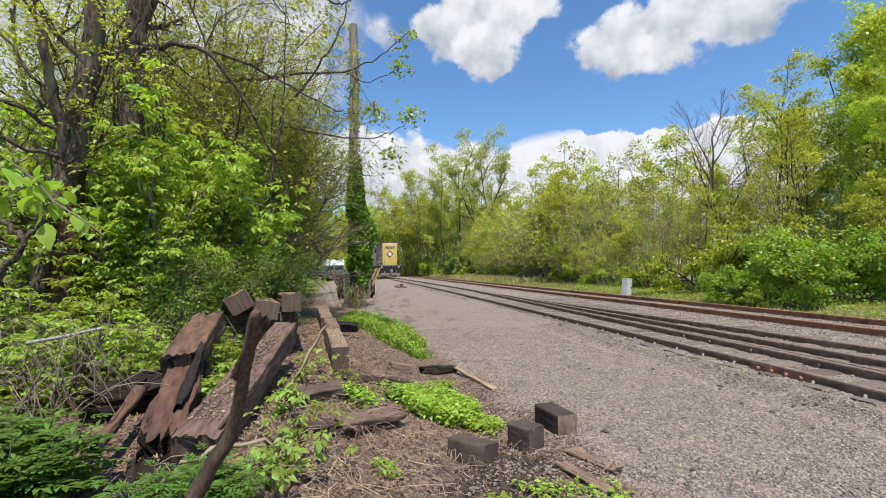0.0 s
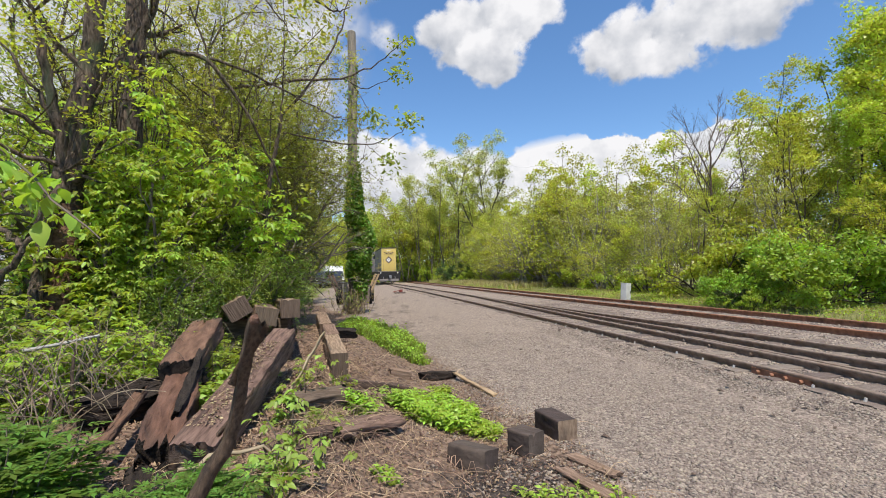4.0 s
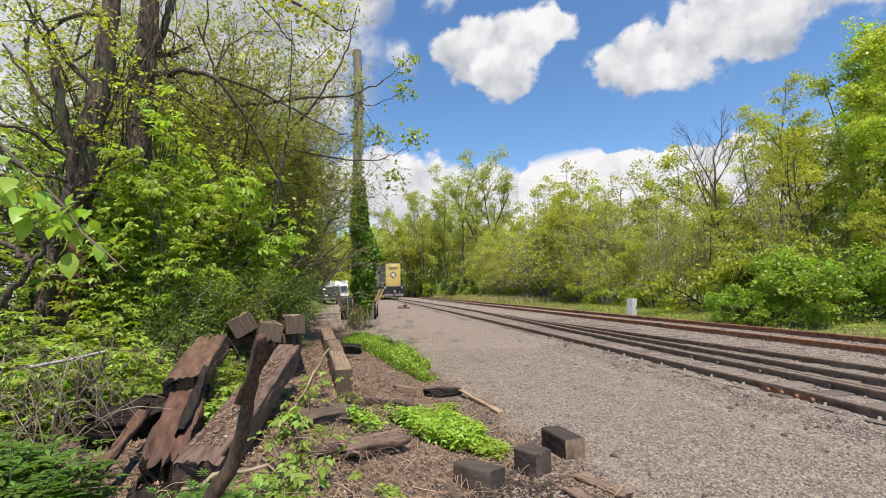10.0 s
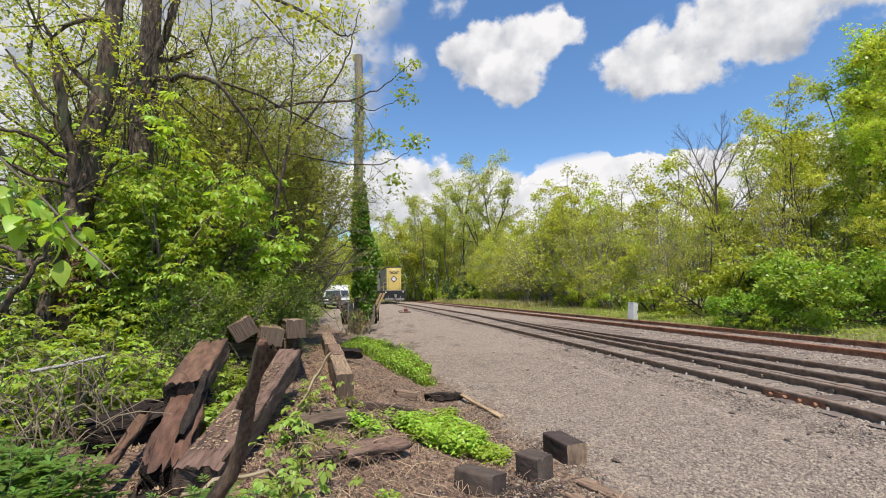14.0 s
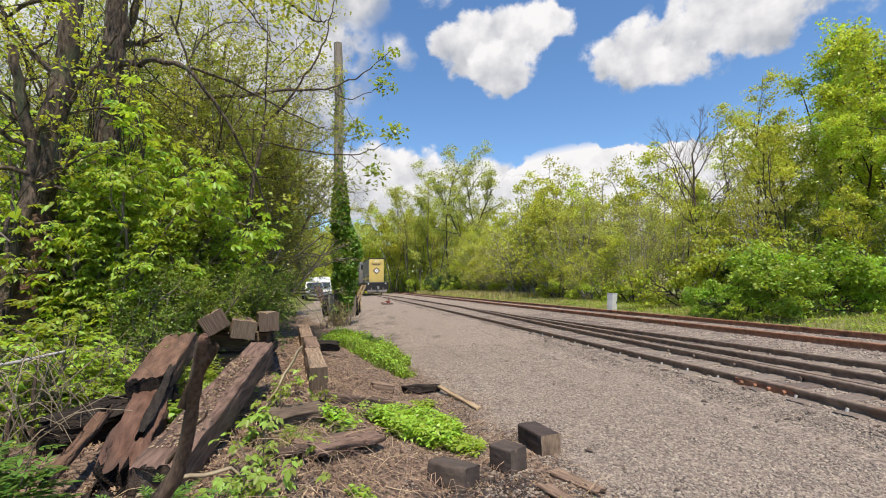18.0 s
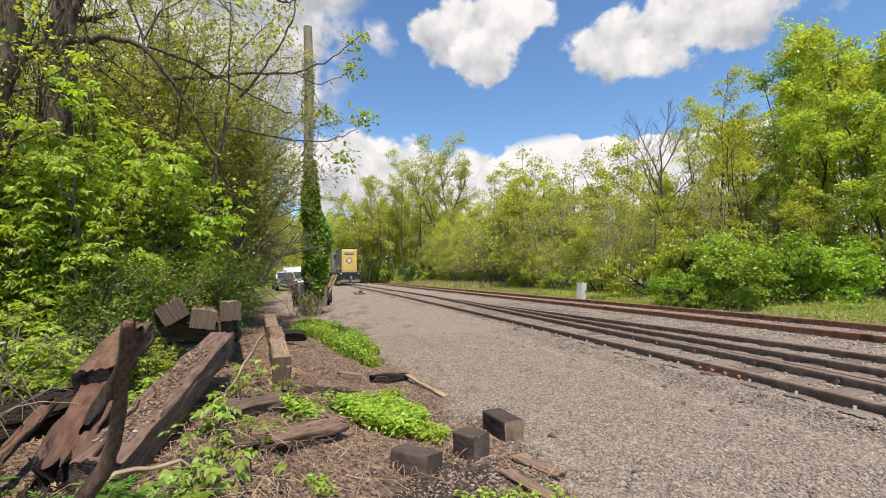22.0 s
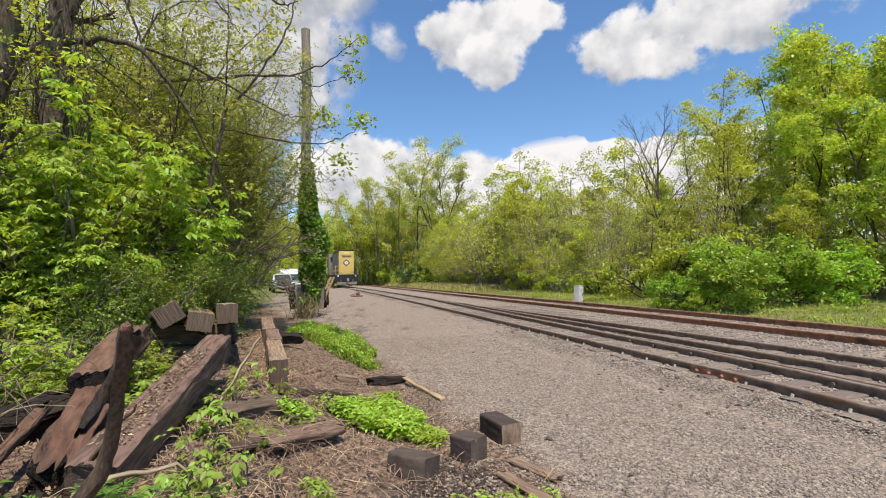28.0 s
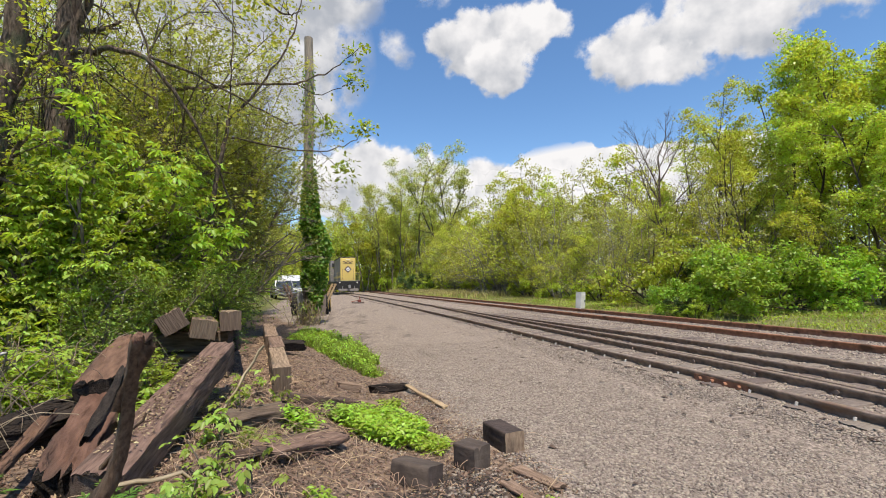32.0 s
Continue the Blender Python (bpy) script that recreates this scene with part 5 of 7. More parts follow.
S_MAPLE = bush("maple_shrub", 71, 2.6, 1.5, 12, L_MAPLE, 3300, 0.070, "bright green leafy shrub with broad young leaves", 0.5, 0.09, cluster=3, full=True, droop=0.45, flat=0.3, shrink=0.38, compound=True)
S_SMALL = bush("honeysuckle_shrub", 72, 2.4, 2.2, 11, L_MID, 12500, 0.050, "dense green shrub with small leaves", 0.6, 0.14, cluster=4, shrink=0.40)
S_DARK = bush("honeysuckle_shrub", 73, 2.2, 2.4, 11, L_SHADE, 11500, 0.055, "dense shrub with shade put into its dark green leaves", 0.6, 0.15, cluster=4, shrink=0.42)
S_YEL = bush("weedy_shrub", 74, 1.1, 1.6, 14, L_MAPLE, 800, 0.062, "low yellow-green weedy shrub", 0.55, 0.08, 4, 1, cluster=3, full=True, compound=True)
S_TWIG = bush("twiggy_thicket", 75, 3.4, 2.6, 18, L_OLIVE2, 9500, 0.046, "twiggy thicket with sparse olive leaves", 0.5, 0.15, 7, 2, cluster=3, shrink=0.42)
S_THICK = bush("tall_thicket", 76, 8.0, 1.3, 18, L_OLIVE2, 36000, 0.062, "tall dense thicket of fine twigs and olive leaves", 0.55, 0.16, 11, 2, cluster=5, shrink=0.23, rad=0.026)
T_BANK = tree("broadleaf_tree", 81, 7.5, 0.09, L_OLIVE, 8500, 0.062, 3, 7, 0.7, 0.2, "small-leaved tree with olive spring foliage", jitter=0.2, stems=2, cluster=4)
T_BANK2 = tree("broadleaf_tree", 82, 7.0, 0.09, L_MID, 11000, 0.075, 3, 8, 0.8, 0.15, "leafy green tree on the bank", jitter=0.22, cluster=4)
T_SPARSE = tree("sparse_tree", 83, 7.6, 0.05, L_OLIVE, 2800, 0.042, 3, 9, 0.85, 0.2, "sparse tree with bare crooked twigs and few leaves", jitter=0.08, cluster=5, bend=0.5, up=0.0)


SWAYING = []


def many(proto, rows, sway=0.0):
    """The first row places the thing itself, the others copies of it; sway is how far the wind leans it, in degrees."""
    for i, (x, y, sc, rz) in enumerate(rows):
        m = Matrix.LocRotScale((x, y, bank(x, y) - 0.03), Euler((0, 0, radians(rz))), (sc, sc, sc))
        if i:
            ob = copy_thing(proto, m)
        else:
            last, ob = m, proto
        if sway:
            SWAYING.append((ob, m, sway))
    proto.matrix_basis = last


many(S_MAPLE, [(-3.42, 6.4, 1.08, 50), (-3.15, 5.95, 0.88, 210), (-3.75, 7.1, 1.25, 140)], 0.9)
many(S_SMALL, [(-2.35, 5.9, 0.5, 30), (-2.2, 6.7, 0.5, 100), (-2.6, 8.2, 0.6, 200), (-2.6, 5.2, 0.5, 190), (-2.5, 7.7, 0.6, 280), (-3.4, 7.5, 1.0, 10), (-3.9, 8.9, 1.05, 90), (-4.4, 10.4, 1.05, 170), (-4.9, 12.4, 1.1, 250), (-5.6, 14.8, 1.1, 310), (-6.4, 17.8, 1.2, 45), (-7.4, 21.5, 1.2, 120), (-8.6, 26.5, 1.3, 200), (-10.2, 32.5, 1.4, 280), (-12, 39, 1.5, 15), (-13.6, 47, 1.6, 95)])
# small dark copies up front paint the shade under the maples
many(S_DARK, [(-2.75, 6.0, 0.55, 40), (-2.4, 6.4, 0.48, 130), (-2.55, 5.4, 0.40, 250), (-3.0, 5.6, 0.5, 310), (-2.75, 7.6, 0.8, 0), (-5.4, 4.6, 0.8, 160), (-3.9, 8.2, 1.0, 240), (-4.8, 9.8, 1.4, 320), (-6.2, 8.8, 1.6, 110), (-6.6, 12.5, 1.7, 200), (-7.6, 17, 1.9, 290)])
many(S_YEL, [(-3.4, 4.9, 1.0, 130), (-2.95, 5.0, 0.8, 250), (-3.9, 5.0, 1.0, 310), (-2.1, 4.1, 0.45, 15), (-1.98, 4.7, 0.45, 100), (-2.35, 3.9, 0.5, 200), (-2.5, 4.4, 0.62, 0), (-2.85, 3.7, 0.75, 70), (-3.5, 3.9, 0.85, 220), (-2.75, 8.0, 0.75, 300), (-3.0, 4.6, 0.55, 40), (-3.3, 3.1, 0.7, 110), (-4.2, 4.2, 0.9, 20), (-2.95, 9.0, 0.8, 190), (-3.4, 10.4, 0.8, 260), (-3.9, 12.4, 0.8, 330)])
many(S_TWIG, [(-3.5, 8.0, 0.7, 60), (-3.7, 9.2, 0.9, 190), (-3.5, 8.2, 0.95, 0), (-4.2, 9.8, 1.0, 75), (-4.8, 11.6, 1.0, 150), (-5.5, 13.8, 1.1, 225), (-6.4, 16.4, 1.2, 300), (-4.6, 7.6, 1.2, 35), (-6.6, 20, 1.5, 110), (-5.4, 10.2, 1.5, 200), (-7.6, 24, 1.5, 40), (-8.8, 29, 1.6, 130), (-10.0, 35, 1.7, 210), (-11.6, 42, 1.8, 300), (-3.7, 9.4, 0.9, 170)])
many(S_THICK, [(-3.7, 9.1, 0.8, 45), (-4.4, 10.2, 0.95, 150), (-3.2, 10.5, 0.86, 130), (-3.6, 12.3, 0.95, 260), (-3.35, 9.6, 0.72, 0), (-3.65, 11.3, 0.8, 80), (-4.1, 12.9, 0.86, 200), (-4.6, 14.9, 0.9, 160), (-5.4, 17.8, 0.95, 240), (-4.9, 11.2, 0.95, 310), (-6.6, 21.5, 1.0, 40), (-8.0, 26.5, 1.05, 120), (-9.6, 33, 1.1, 10)])
many(T_SPARSE, [(-5.6, 7.6, 0.95, 320), (-6.5, 6.0, 0.95, 100), (-4.0, 9.6, 0.9, 140), (-5.2, 10.4, 1.05, 250), (-4.6, 12.0, 1.0, 60), (-7.4, 22.5, 1.0, 200), (-9.2, 31, 1.2, 70), (-10.6, 38, 1.3, 160)], 0.3)
many(T_BANK, [(-5.4, 19.5, 0.9, 10), (-6.4, 23.5, 1.0, 150), (-4.3, 10.2, 0.8, 300), (-4.6, 9.0, 0.9, 0), (-5.6, 12.5, 0.95, 60), (-6.6, 15.5, 1.0, 130), (-8.0, 19.5, 1.05, 200), (-9.4, 24.5, 1.15, 260), (-11.4, 31, 1.3, 20), (-13.6, 39, 1.4, 80)])
many(T_BANK2, [(-6.4, 10.5, 0.9, 0), (-6.9, 14.2, 0.95, 70), (-7.6, 18.2, 1.0, 150), (-8.9, 23.5, 1.1, 220), (-10.5, 29.5, 1.2, 290), (-12.5, 37, 1.3, 40), (-14, 46, 1.4, 110), (-15.5, 56, 1.5, 190), (-9.0, 12, 1.2, 30)])

# ---- trees beyond the tracks ----
def clumped(rng, centres, per, r, flat, size, shape=0.6, droop=0.3, tilt=0.38):
    """Leaves gathered in flattened clumps round the centres, thinner inside."""
    k = len(centres)
    u = rng.normal(0, 1, (k, per, 3))
    u /= np.linalg.norm(u, axis=2)[:, :, None] + 1e-9
    rad = rng.uniform(0.12, 1.0, (k, per, 1)) ** 0.6 * (r * rng.uniform(0.55, 1.35, k))[:, None, None]
    P = u * rad * np.array([1.0, 1.0, flat])
    P[:, :, 2] -= 0.35 * (P[:, :, 0] ** 2 + P[:, :, 1] ** 2) / max(r, 0.1)
    P = (P + np.asarray(centres)[:, None]).reshape(-1, 3)
    return leaf_quads(rng, P[P[:, 2] > 0.12], size, tilt, shape, droop)


def wood_tree(name, seed, height, radius, leaf, label, clumps, per, r, flat, size, start=0.3, spread=0.8, up=0.2, kids=7, stems=1, fan=0.16,
              shrink=0.5, bend=0.24, bark=None, depth=3, outer=0.55, vine=None, category="tree", tilt=0.55):
    """A tree whose leaves hang in layered clumps at the ends of its limbs, with gaps between them."""
    rng = np.random.default_rng(seed)
    lines, tips = [], []
    for k in range(stems):
        a = 6.283 * (k + rng.uniform(0, 0.6)) / stems
        f = fan * rng.uniform(0.6, 1.2) if stems > 1 else 0.03
        h = height * 0.9 * (rng.uniform(0.74, 0.96) if k else 1.0)
        o = 0.16 * (stems > 1)
        grow(rng, (o * math.cos(a), o * math.sin(a), -0.3), (f * math.cos(a), f * math.sin(a), 1), h, radius * (1 if stems == 1 else 0.75), depth,
             lines, tips, bend, up, kids, spread, shrink, start, 10)
    root = new(name)
    link("trunk", quads("trunk", *tube(lines), True), bark or M_BARK, root)
    if clumps:
        T = np.array(tips)
        i = rng.permutation(len(T))[:clumps] if clumps <= len(T) else rng.integers(0, len(T), clumps)
        j = np.minimum((rng.uniform(outer, 1.0, len(i)) * T.shape[1]).astype(int), T.shape[1] - 1)
        link("crown", quads("crown", *clumped(rng, T[i, j], per, r, flat, size, tilt=tilt)), leaf, root)
    if vine:
        z = rng.uniform(0.08, 0.62, 60) * height
        C = np.stack([rng.normal(0, 0.35, 60), rng.normal(0, 0.35, 60), z], 1)
        link("vine_leaves", quads("vine_leaves", *clumped(rng, C, 34, 0.6, 1.2, size * 0.9)), vine, root, "dark vine leaves round the trunk")
    return tagged(root, label, category)


M_TRUNK = mat("dark_trunk", (0.045, 0.034, 0.026), (0.13, 0.10, 0.078), 5, 0.95, bump=0.8, stretch=(3, 3, 1))
M_GREYBARK = mat("grey_bark", (0.17, 0.15, 0.13), (0.34, 0.31, 0.275), 5, 0.9, bump=0.3, stretch=(3, 3, 1))
L_SAGE = leafmat("leaf_sage", (0.30, 0.345, 0.10), (0.45, 0.485, 0.17), 0.35, 0.45)
L_FRESH = leafmat("leaf_fresh", (0.285, 0.39, 0.044), (0.46, 0.55, 0.082), 0.38, 0.42)
L_WOODDARK = leafmat("leaf_deep", (0.05, 0.105, 0.03), (0.11, 0.18, 0.05), 0.35, 0.25)

T_YEL = wood_tree("broadleaf_tree", 91, 9.0, 0.11, L_YEL, "tree in fresh yellow-green leaf beyond the tracks", 150, 32, 0.62, 0.42, 0.18, 0.2, 0.85, 0.12, 7, 2, 0.2, 0.46, bark=M_WOODBARK)
T_OLV = wood_tree("broadleaf_tree", 92, 9.0, 0.10, L_OLIVE, "tree with fine olive-green spring leaves", 150, 26, 0.55, 0.5, 0.16, 0.2, 0.75, 0.2, 7, 3, 0.24, 0.44, bark=M_WOODBARK)
T_SAGE = wood_tree("broadleaf_tree", 191, 7.5, 0.08, L_SAGE, "grey-green small tree with pale twigs at the wood's edge", 150, 22, 0.42, 0.6, 0.13, 0.1, 0.8, 0.16, 7, 4, 0.34, 0.42, bark=M_GREYBARK)
T_GRN = wood_tree("broadleaf_tree", 93, 11.5, 0.085, L_YEL, "tall airy tree in yellow-green spring leaf", 190, 36, 0.50, 0.36, 0.13, 0.34, 0.62, 0.35, 7, 2, 0.16, 0.42, bark=M_TRUNK, outer=0.5)
T_MID = wood_tree("broadleaf_tree", 94, 13.0, 0.10, L_SPRING, "tall full bright green tree beyond the tracks", 330, 40, 0.72, 0.32, 0.16, 0.22, 0.95, 0.08, 8, 1, 0.2, 0.33, bark=M_TRUNK, outer=0.4)
T_CROWN = wood_tree("broadleaf_tree", 194, 15.0, 0.11, L_FRESH, "very tall green tree rising behind the woods", 300, 40, 0.70, 0.4, 0.17, 0.38, 0.75, 0.2, 8, 2, 0.13, 0.30, bark=M_TRUNK, outer=0.4)
T_BARE = wood_tree("bare_tree", 395, 10.2, 0.115, L_OLIVE, "tall bare tree with upswept grey twigs", 0, 0, 0, 0, 0, 0.36, 0.72, 0.4, 9, 1, 0, 0.5, 0.14, M_BARK, 4)
B_BIG = wood_tree("round_shrub", 96, 3.1, 0.06, L_LEAF, "large bright green shrub at the wood's edge", 260, 44, 0.36, 0.34, 0.115, 0.1, 0.95, 0.0, 7, 5, 0.75, 0.52, bark=M_TRUNK, outer=0.3, category="shrub")
B_GRN = wood_tree("round_shrub", 97, 2.8, 0.06, L_FRESH, "green shrub under the trees", 130, 30, 0.34, 0.42, 0.115, 0.08, 0.9, 0.05, 6, 4, 0.7, 0.5, bark=M_TRUNK, outer=0.3, category="shrub")
B_DEEP = wood_tree("round_shrub", 196, 2.4, 0.05, L_WOODDARK, "dark bluish-green shrub in the wood's edge", 110, 30, 0.32, 0.7, 0.12, 0.05, 0.7, 0.2, 6, 4, 0.45, 0.45, bark=M_TRUNK, outer=0.3, category="shrub")
B_FAR = bush("far_shrub", 197, 5.6, 6.2, 6, L_YEL, 2200, 0.30, "green undergrowth of the far woods", 0.65, 0.45, 4, cluster=3)
T_FARY = wood_tree("far_tree", 291, 15, 0.13, L_YEL, "yellow-green tree of the far woods", 120, 30, 1.1, 0.5, 0.40, 0.16, 0.7, 0.25, 5, 2, 0.2, 0.46, bark=M_WOODBARK, tilt=0.9)
T_FARO = wood_tree("far_tree", 292, 15, 0.13, L_OLIVE, "olive-green tree of the far woods", 120, 28, 1.0, 0.5, 0.36, 0.16, 0.6, 0.3, 5, 2, 0.2, 0.46, bark=M_WOODBARK, tilt=0.9)
T_TALL = wood_tree("broadleaf_tree", 98, 20, 0.14, L_OLIVE, "very tall slender tree far down the line", 230, 34, 0.95, 0.5, 0.20, 0.36, 0.7, 0.3, 7, 2, 0.12, 0.32, bark=M_WOODBARK, outer=0.4, tilt=0.8)
T_VINE = wood_tree("broadleaf_tree", 298, 21, 0.2, L_OLIVE, "very tall forked tree with vines on its dark trunk", 210, 36, 0.95, 0.5, 0.20, 0.5, 0.8, 0.35, 7, 2, 0.2, 0.36, bark=M_TRUNK, outer=0.4, vine=L_OLIVE2, tilt=0.8)
SAPL = bush("sapling_thicket", 99, 5.0, 3.0, 14, L_YEL, 3600, 0.13, "thicket of pale thin saplings at the wood's edge", 0.5, 0.25, 4, 2, cluster=5, bark=M_GREYBARK, low=0.9)


def edge(y):
    return 10.9 if y < 36 else 10.9 - 0.13 * (y - 36)


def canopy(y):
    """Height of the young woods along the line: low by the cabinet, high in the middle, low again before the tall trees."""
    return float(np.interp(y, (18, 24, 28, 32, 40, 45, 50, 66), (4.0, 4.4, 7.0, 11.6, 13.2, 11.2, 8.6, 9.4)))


rr = random.Random(5)
rows_y, rows_o, rows_s = [], [], []
for k, y in enumerate(np.arange(23, 66, 2.5)):
    for row in range(3):
        tgt, h0 = ((rows_s, 7.5), (rows_y, 9.0), (rows_o, 9.0))[(k + row + (row > 1)) % 3]
        xx = edge(y) + 1.5 + 2.9 * row + rr.uniform(-0.8, 0.8)
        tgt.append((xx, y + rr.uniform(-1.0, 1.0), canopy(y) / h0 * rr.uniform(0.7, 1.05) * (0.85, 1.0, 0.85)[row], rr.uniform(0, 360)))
rows_y += [(14.2, 18.8, 0.50, 30), (15.2, 22.2, 0.62, 210), (18.5, 27, 0.75, 200), (21, 30, 0.8, 40), (16.5, 15.4, 0.45, 120), (22.5, 13.4, 0.7, 20)]
rows_o += [(13.0, 20.6, 0.5, 60), (17.5, 17.5, 0.6, 160), (17, 30, 0.75, 250), (19.4, 13.6, 0.55, 70)]
rows_y += [(x, 12 + 0.9 * abs(x - 26) + 3 * (k % 3), 0.8 + 0.08 * (k % 4), k * 71) for k, x in enumerate((23, 24.5, 26, 27, 28.5, 30, 26.5, 24, 31, 33))]
rows_o += [(26, 26, 1.0, 20), (29, 28.5, 1.05, 110), (28, 24.5, 1.0, 200), (24.5, 27.5, 1.0, 290), (33, 32, 1.2, 60), (31, 26, 1.1, 150), (27, 31, 1.1, 240)]
rows_y += [(edge(y) + 0.3, y, sc, y * 40) for y, sc in ((34, 0.42), (40, 0.5), (46, 0.46), (51, 0.55), (56, 0.5), (62, 0.6))]
rows_y += [(edge(y) - 0.3, y, sc, y * 57) for y, sc in ((29.5, 0.28), (37, 0.36), (43, 0.34), (48.5, 0.42), (53.5, 0.4), (59, 0.45))]
rows_s += [(12.0, 22.4, 0.72, 10), (15.6, 18.0, 0.75, 100), (18.4, 14.6, 0.7, 240), (20.6, 11.4, 0.75, 330)]
far_y = [(-1.5, 86, 0.95, 0), (-6, 90, 0.9, 50), (-11, 93, 0.9, 100), (1.5, 80, 0.85, 150), (-16, 95, 0.95, 200), (-21, 92, 0.95, 260), (-18, 75, 0.8, 20), (-12.5, 72, 0.62, 0), (-15.5, 66, 0.7, 70), (-9, 82, 0.6, 200)]
far_y += [(3.5, 88, 1.05, 15), (7.5, 90, 1.0, 130), (11.5, 88, 0.95, 240), (15.5, 84, 0.95, 330), (19.5, 80, 0.9, 75), (12, 66, 0.6, 200), (15, 62, 0.62, 20)]
far_o = [(5.6, 92, 1.1, 40), (9.5, 94, 1.05, 160), (13.5, 91, 1.0, 280), (17.5, 86, 0.95, 10), (1.0, 95, 1.1, 90), (13.6, 68, 0.6, 310), (4, 76, 0.9, 300), (-8, 100, 1.0, 20), (-13, 84, 0.8, 80), (-26, 98, 1.0, 140), (-14, 70, 0.6, 10), (-4, 84, 0.8, 60), (0, 90, 0.9, 160), (-17, 80, 0.8, 220), (7, 80, 0.9, 280)]
many(T_YEL, rows_y)
many(T_OLV, rows_o)
many(T_SAGE, rows_s)
many(T_GRN, [(16.9, 20.0, 0.88, 0), (18.2, 22.6, 0.84, 70), (16.4, 18.6, 0.62, 150)], 0.35)
many(T_MID, [(20.6, 17.6, 0.92, 0), (18.6, 18.4, 0.7, 80), (20.2, 14.6, 0.84, 160), (23.0, 16.0, 0.98, 240), (18.2, 11.2, 0.62, 20), (21.4, 11.4, 0.85, 120), (23, 6, 1.0, 200), (18.2, 14.6, 0.62, 290)], 0.3)
many(T_CROWN, [(21.6, 20.6, 0.94, 0), (25.2, 21.0, 0.98, 140), (22.6, 24.2, 0.86, 250)], 0.3)
T_BARE.matrix_basis = Matrix.LocRotScale((14.6, 21.2, 0.1), Euler((0, 0, 1.0)), (0.84, 0.84, 0.84))
many(B_BIG, [(11.9, 13.4, 1.0, 70), (13.1, 13.6, 0.92, 140), (10.6, 14.0, 0.62, 0), (14.4, 14.4, 0.85, 300)])
rows_b = [(edge(y) + 0.6 + rr.uniform(-0.3, 0.7), y, rr.uniform(0.55, 0.95), rr.uniform(0, 360)) for y in np.arange(22, 66, 3.4)]
many(B_GRN, [(11.9, 17.8, 1.3, 50)] + rows_b + [(13.2, 17.2, 1.35, 0), (15.4, 15.6, 1.1, 90), (9.7, 13.2, 0.30, 20),
                                         (18.6, 12.6, 1.3, 130), (21.5, 15.5, 1.4, 10), (22.5, 18.5, 1.5, 100), (20.0, 20.5, 1.4, 190), (24.0, 14.0, 1.5, 280), (23.6, 22, 1.6, 60), (18.6, 23.6, 1.5, 150), (26.5, 18, 1.6, 240), (20.5, 26, 1.6, 330), (25.0, 25.5, 1.8, 15), (27.5, 27.5, 1.8, 105), (29.5, 24.5, 1.8, 195), (23.0, 25.0, 1.7, 285), (30.5, 29.5, 1.9, 45), (26.5, 23.0, 1.7, 135), (11.3, 60, 1.0, 60), (6.6, 66, 1.3, 100), (5.2, 72, 1.3, 10), (3.5, 77, 1.4, 200), (7.0, 58, 0.9, 40)])
many(B_DEEP, [(9.9, 13.9, 0.36, 0), (5.6, 62, 1.35, 90), (14.2, 16.6, 1.1, 20), (8.2, 60, 1.3, 120)])
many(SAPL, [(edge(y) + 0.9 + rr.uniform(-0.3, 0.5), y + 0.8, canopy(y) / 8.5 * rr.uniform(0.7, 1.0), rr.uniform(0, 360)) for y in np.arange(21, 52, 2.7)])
many(T_TALL, [(6.4, 76, 1.1, 300), (1.8, 78, 0.95, 200), (-0.6, 80, 0.92, 100), (4.2, 83, 1.0, 20), (15, 80, 0.8, 140)])
many(T_VINE, [(12.4, 73, 1.1, 35), (9.2, 74, 1.14, 160)])


# far woods that close the view
for k in range(26):
    x = -60 + 4.2 * k
    (far_y if k % 2 else far_o).append((x, 112 + 9 * math.sin(k * 1.7) - 0.25 * max(x, 0), rr.uniform(0.9, 1.2), rr.uniform(0, 360)))
many(T_FARY, far_y)
many(T_FARO, far_o)
many(B_FAR, [(-52 + 4.6 * k, 98 + 4 * math.sin(k * 2.1), 1.0, k * 75) for k in range(17)]
     + [(x, y, sc, x * 57) for x, y, sc in ((2.5, 86, 1.2), (6, 84, 1.3), (9.5, 82, 1.3), (-1.5, 90, 1.2), (-5, 92, 1.2), (-9, 94, 1.2), (-13.5, 90, 1.2), (12.5, 70, 1.1), (-18, 88, 1.2))])
for x, y, sc in ((-11.5, 62, 1.3), (-13.5, 66, 1.6), (-6.5, 80, 1.5), (-9.5, 78, 1.5), (-3.5, 84, 1.5), (0.5, 82, 1.5), (-14, 58, 1.5)):
    copy_thing(B_GRN, Matrix.LocRotScale((x, y, -0.1), Euler((0, 0, x)), (sc, sc, sc)))


# the closed wall of woods at the far end
frng = np.random.default_rng(77)
n = 16000
fx = frng.uniform(-75, 45, n)
fy = 118 + 10 * np.sin(fx * 0.13) + frng.uniform(-6, 6, n) - 0.3 * np.maximum(fx, 0)
top = 9.5 + np.array([3.5 * noise.noise((x * 0.16, 3.0, 0.5)) + 2.0 * noise.noise((x * 0.5, 8.0, 1.5)) for x in fx])
P = np.stack([fx, fy, top * frng.uniform(0, 1, n) ** 0.8], 1)
tagged(link("far_woods", quads("far_woods", *leaf_quads(frng, P[:9000], 1.0, 0.6, 0.7)), L_OLIVE), "hazy olive-green woods closing the far end", "woods", kind="stuff")
tagged(link("far_woods", quads("far_woods", *leaf_quads(frng, P[9000:], 0.9, 0.6, 0.7)), L_MID), "green undergrowth of the far woods", "woods", kind="stuff")

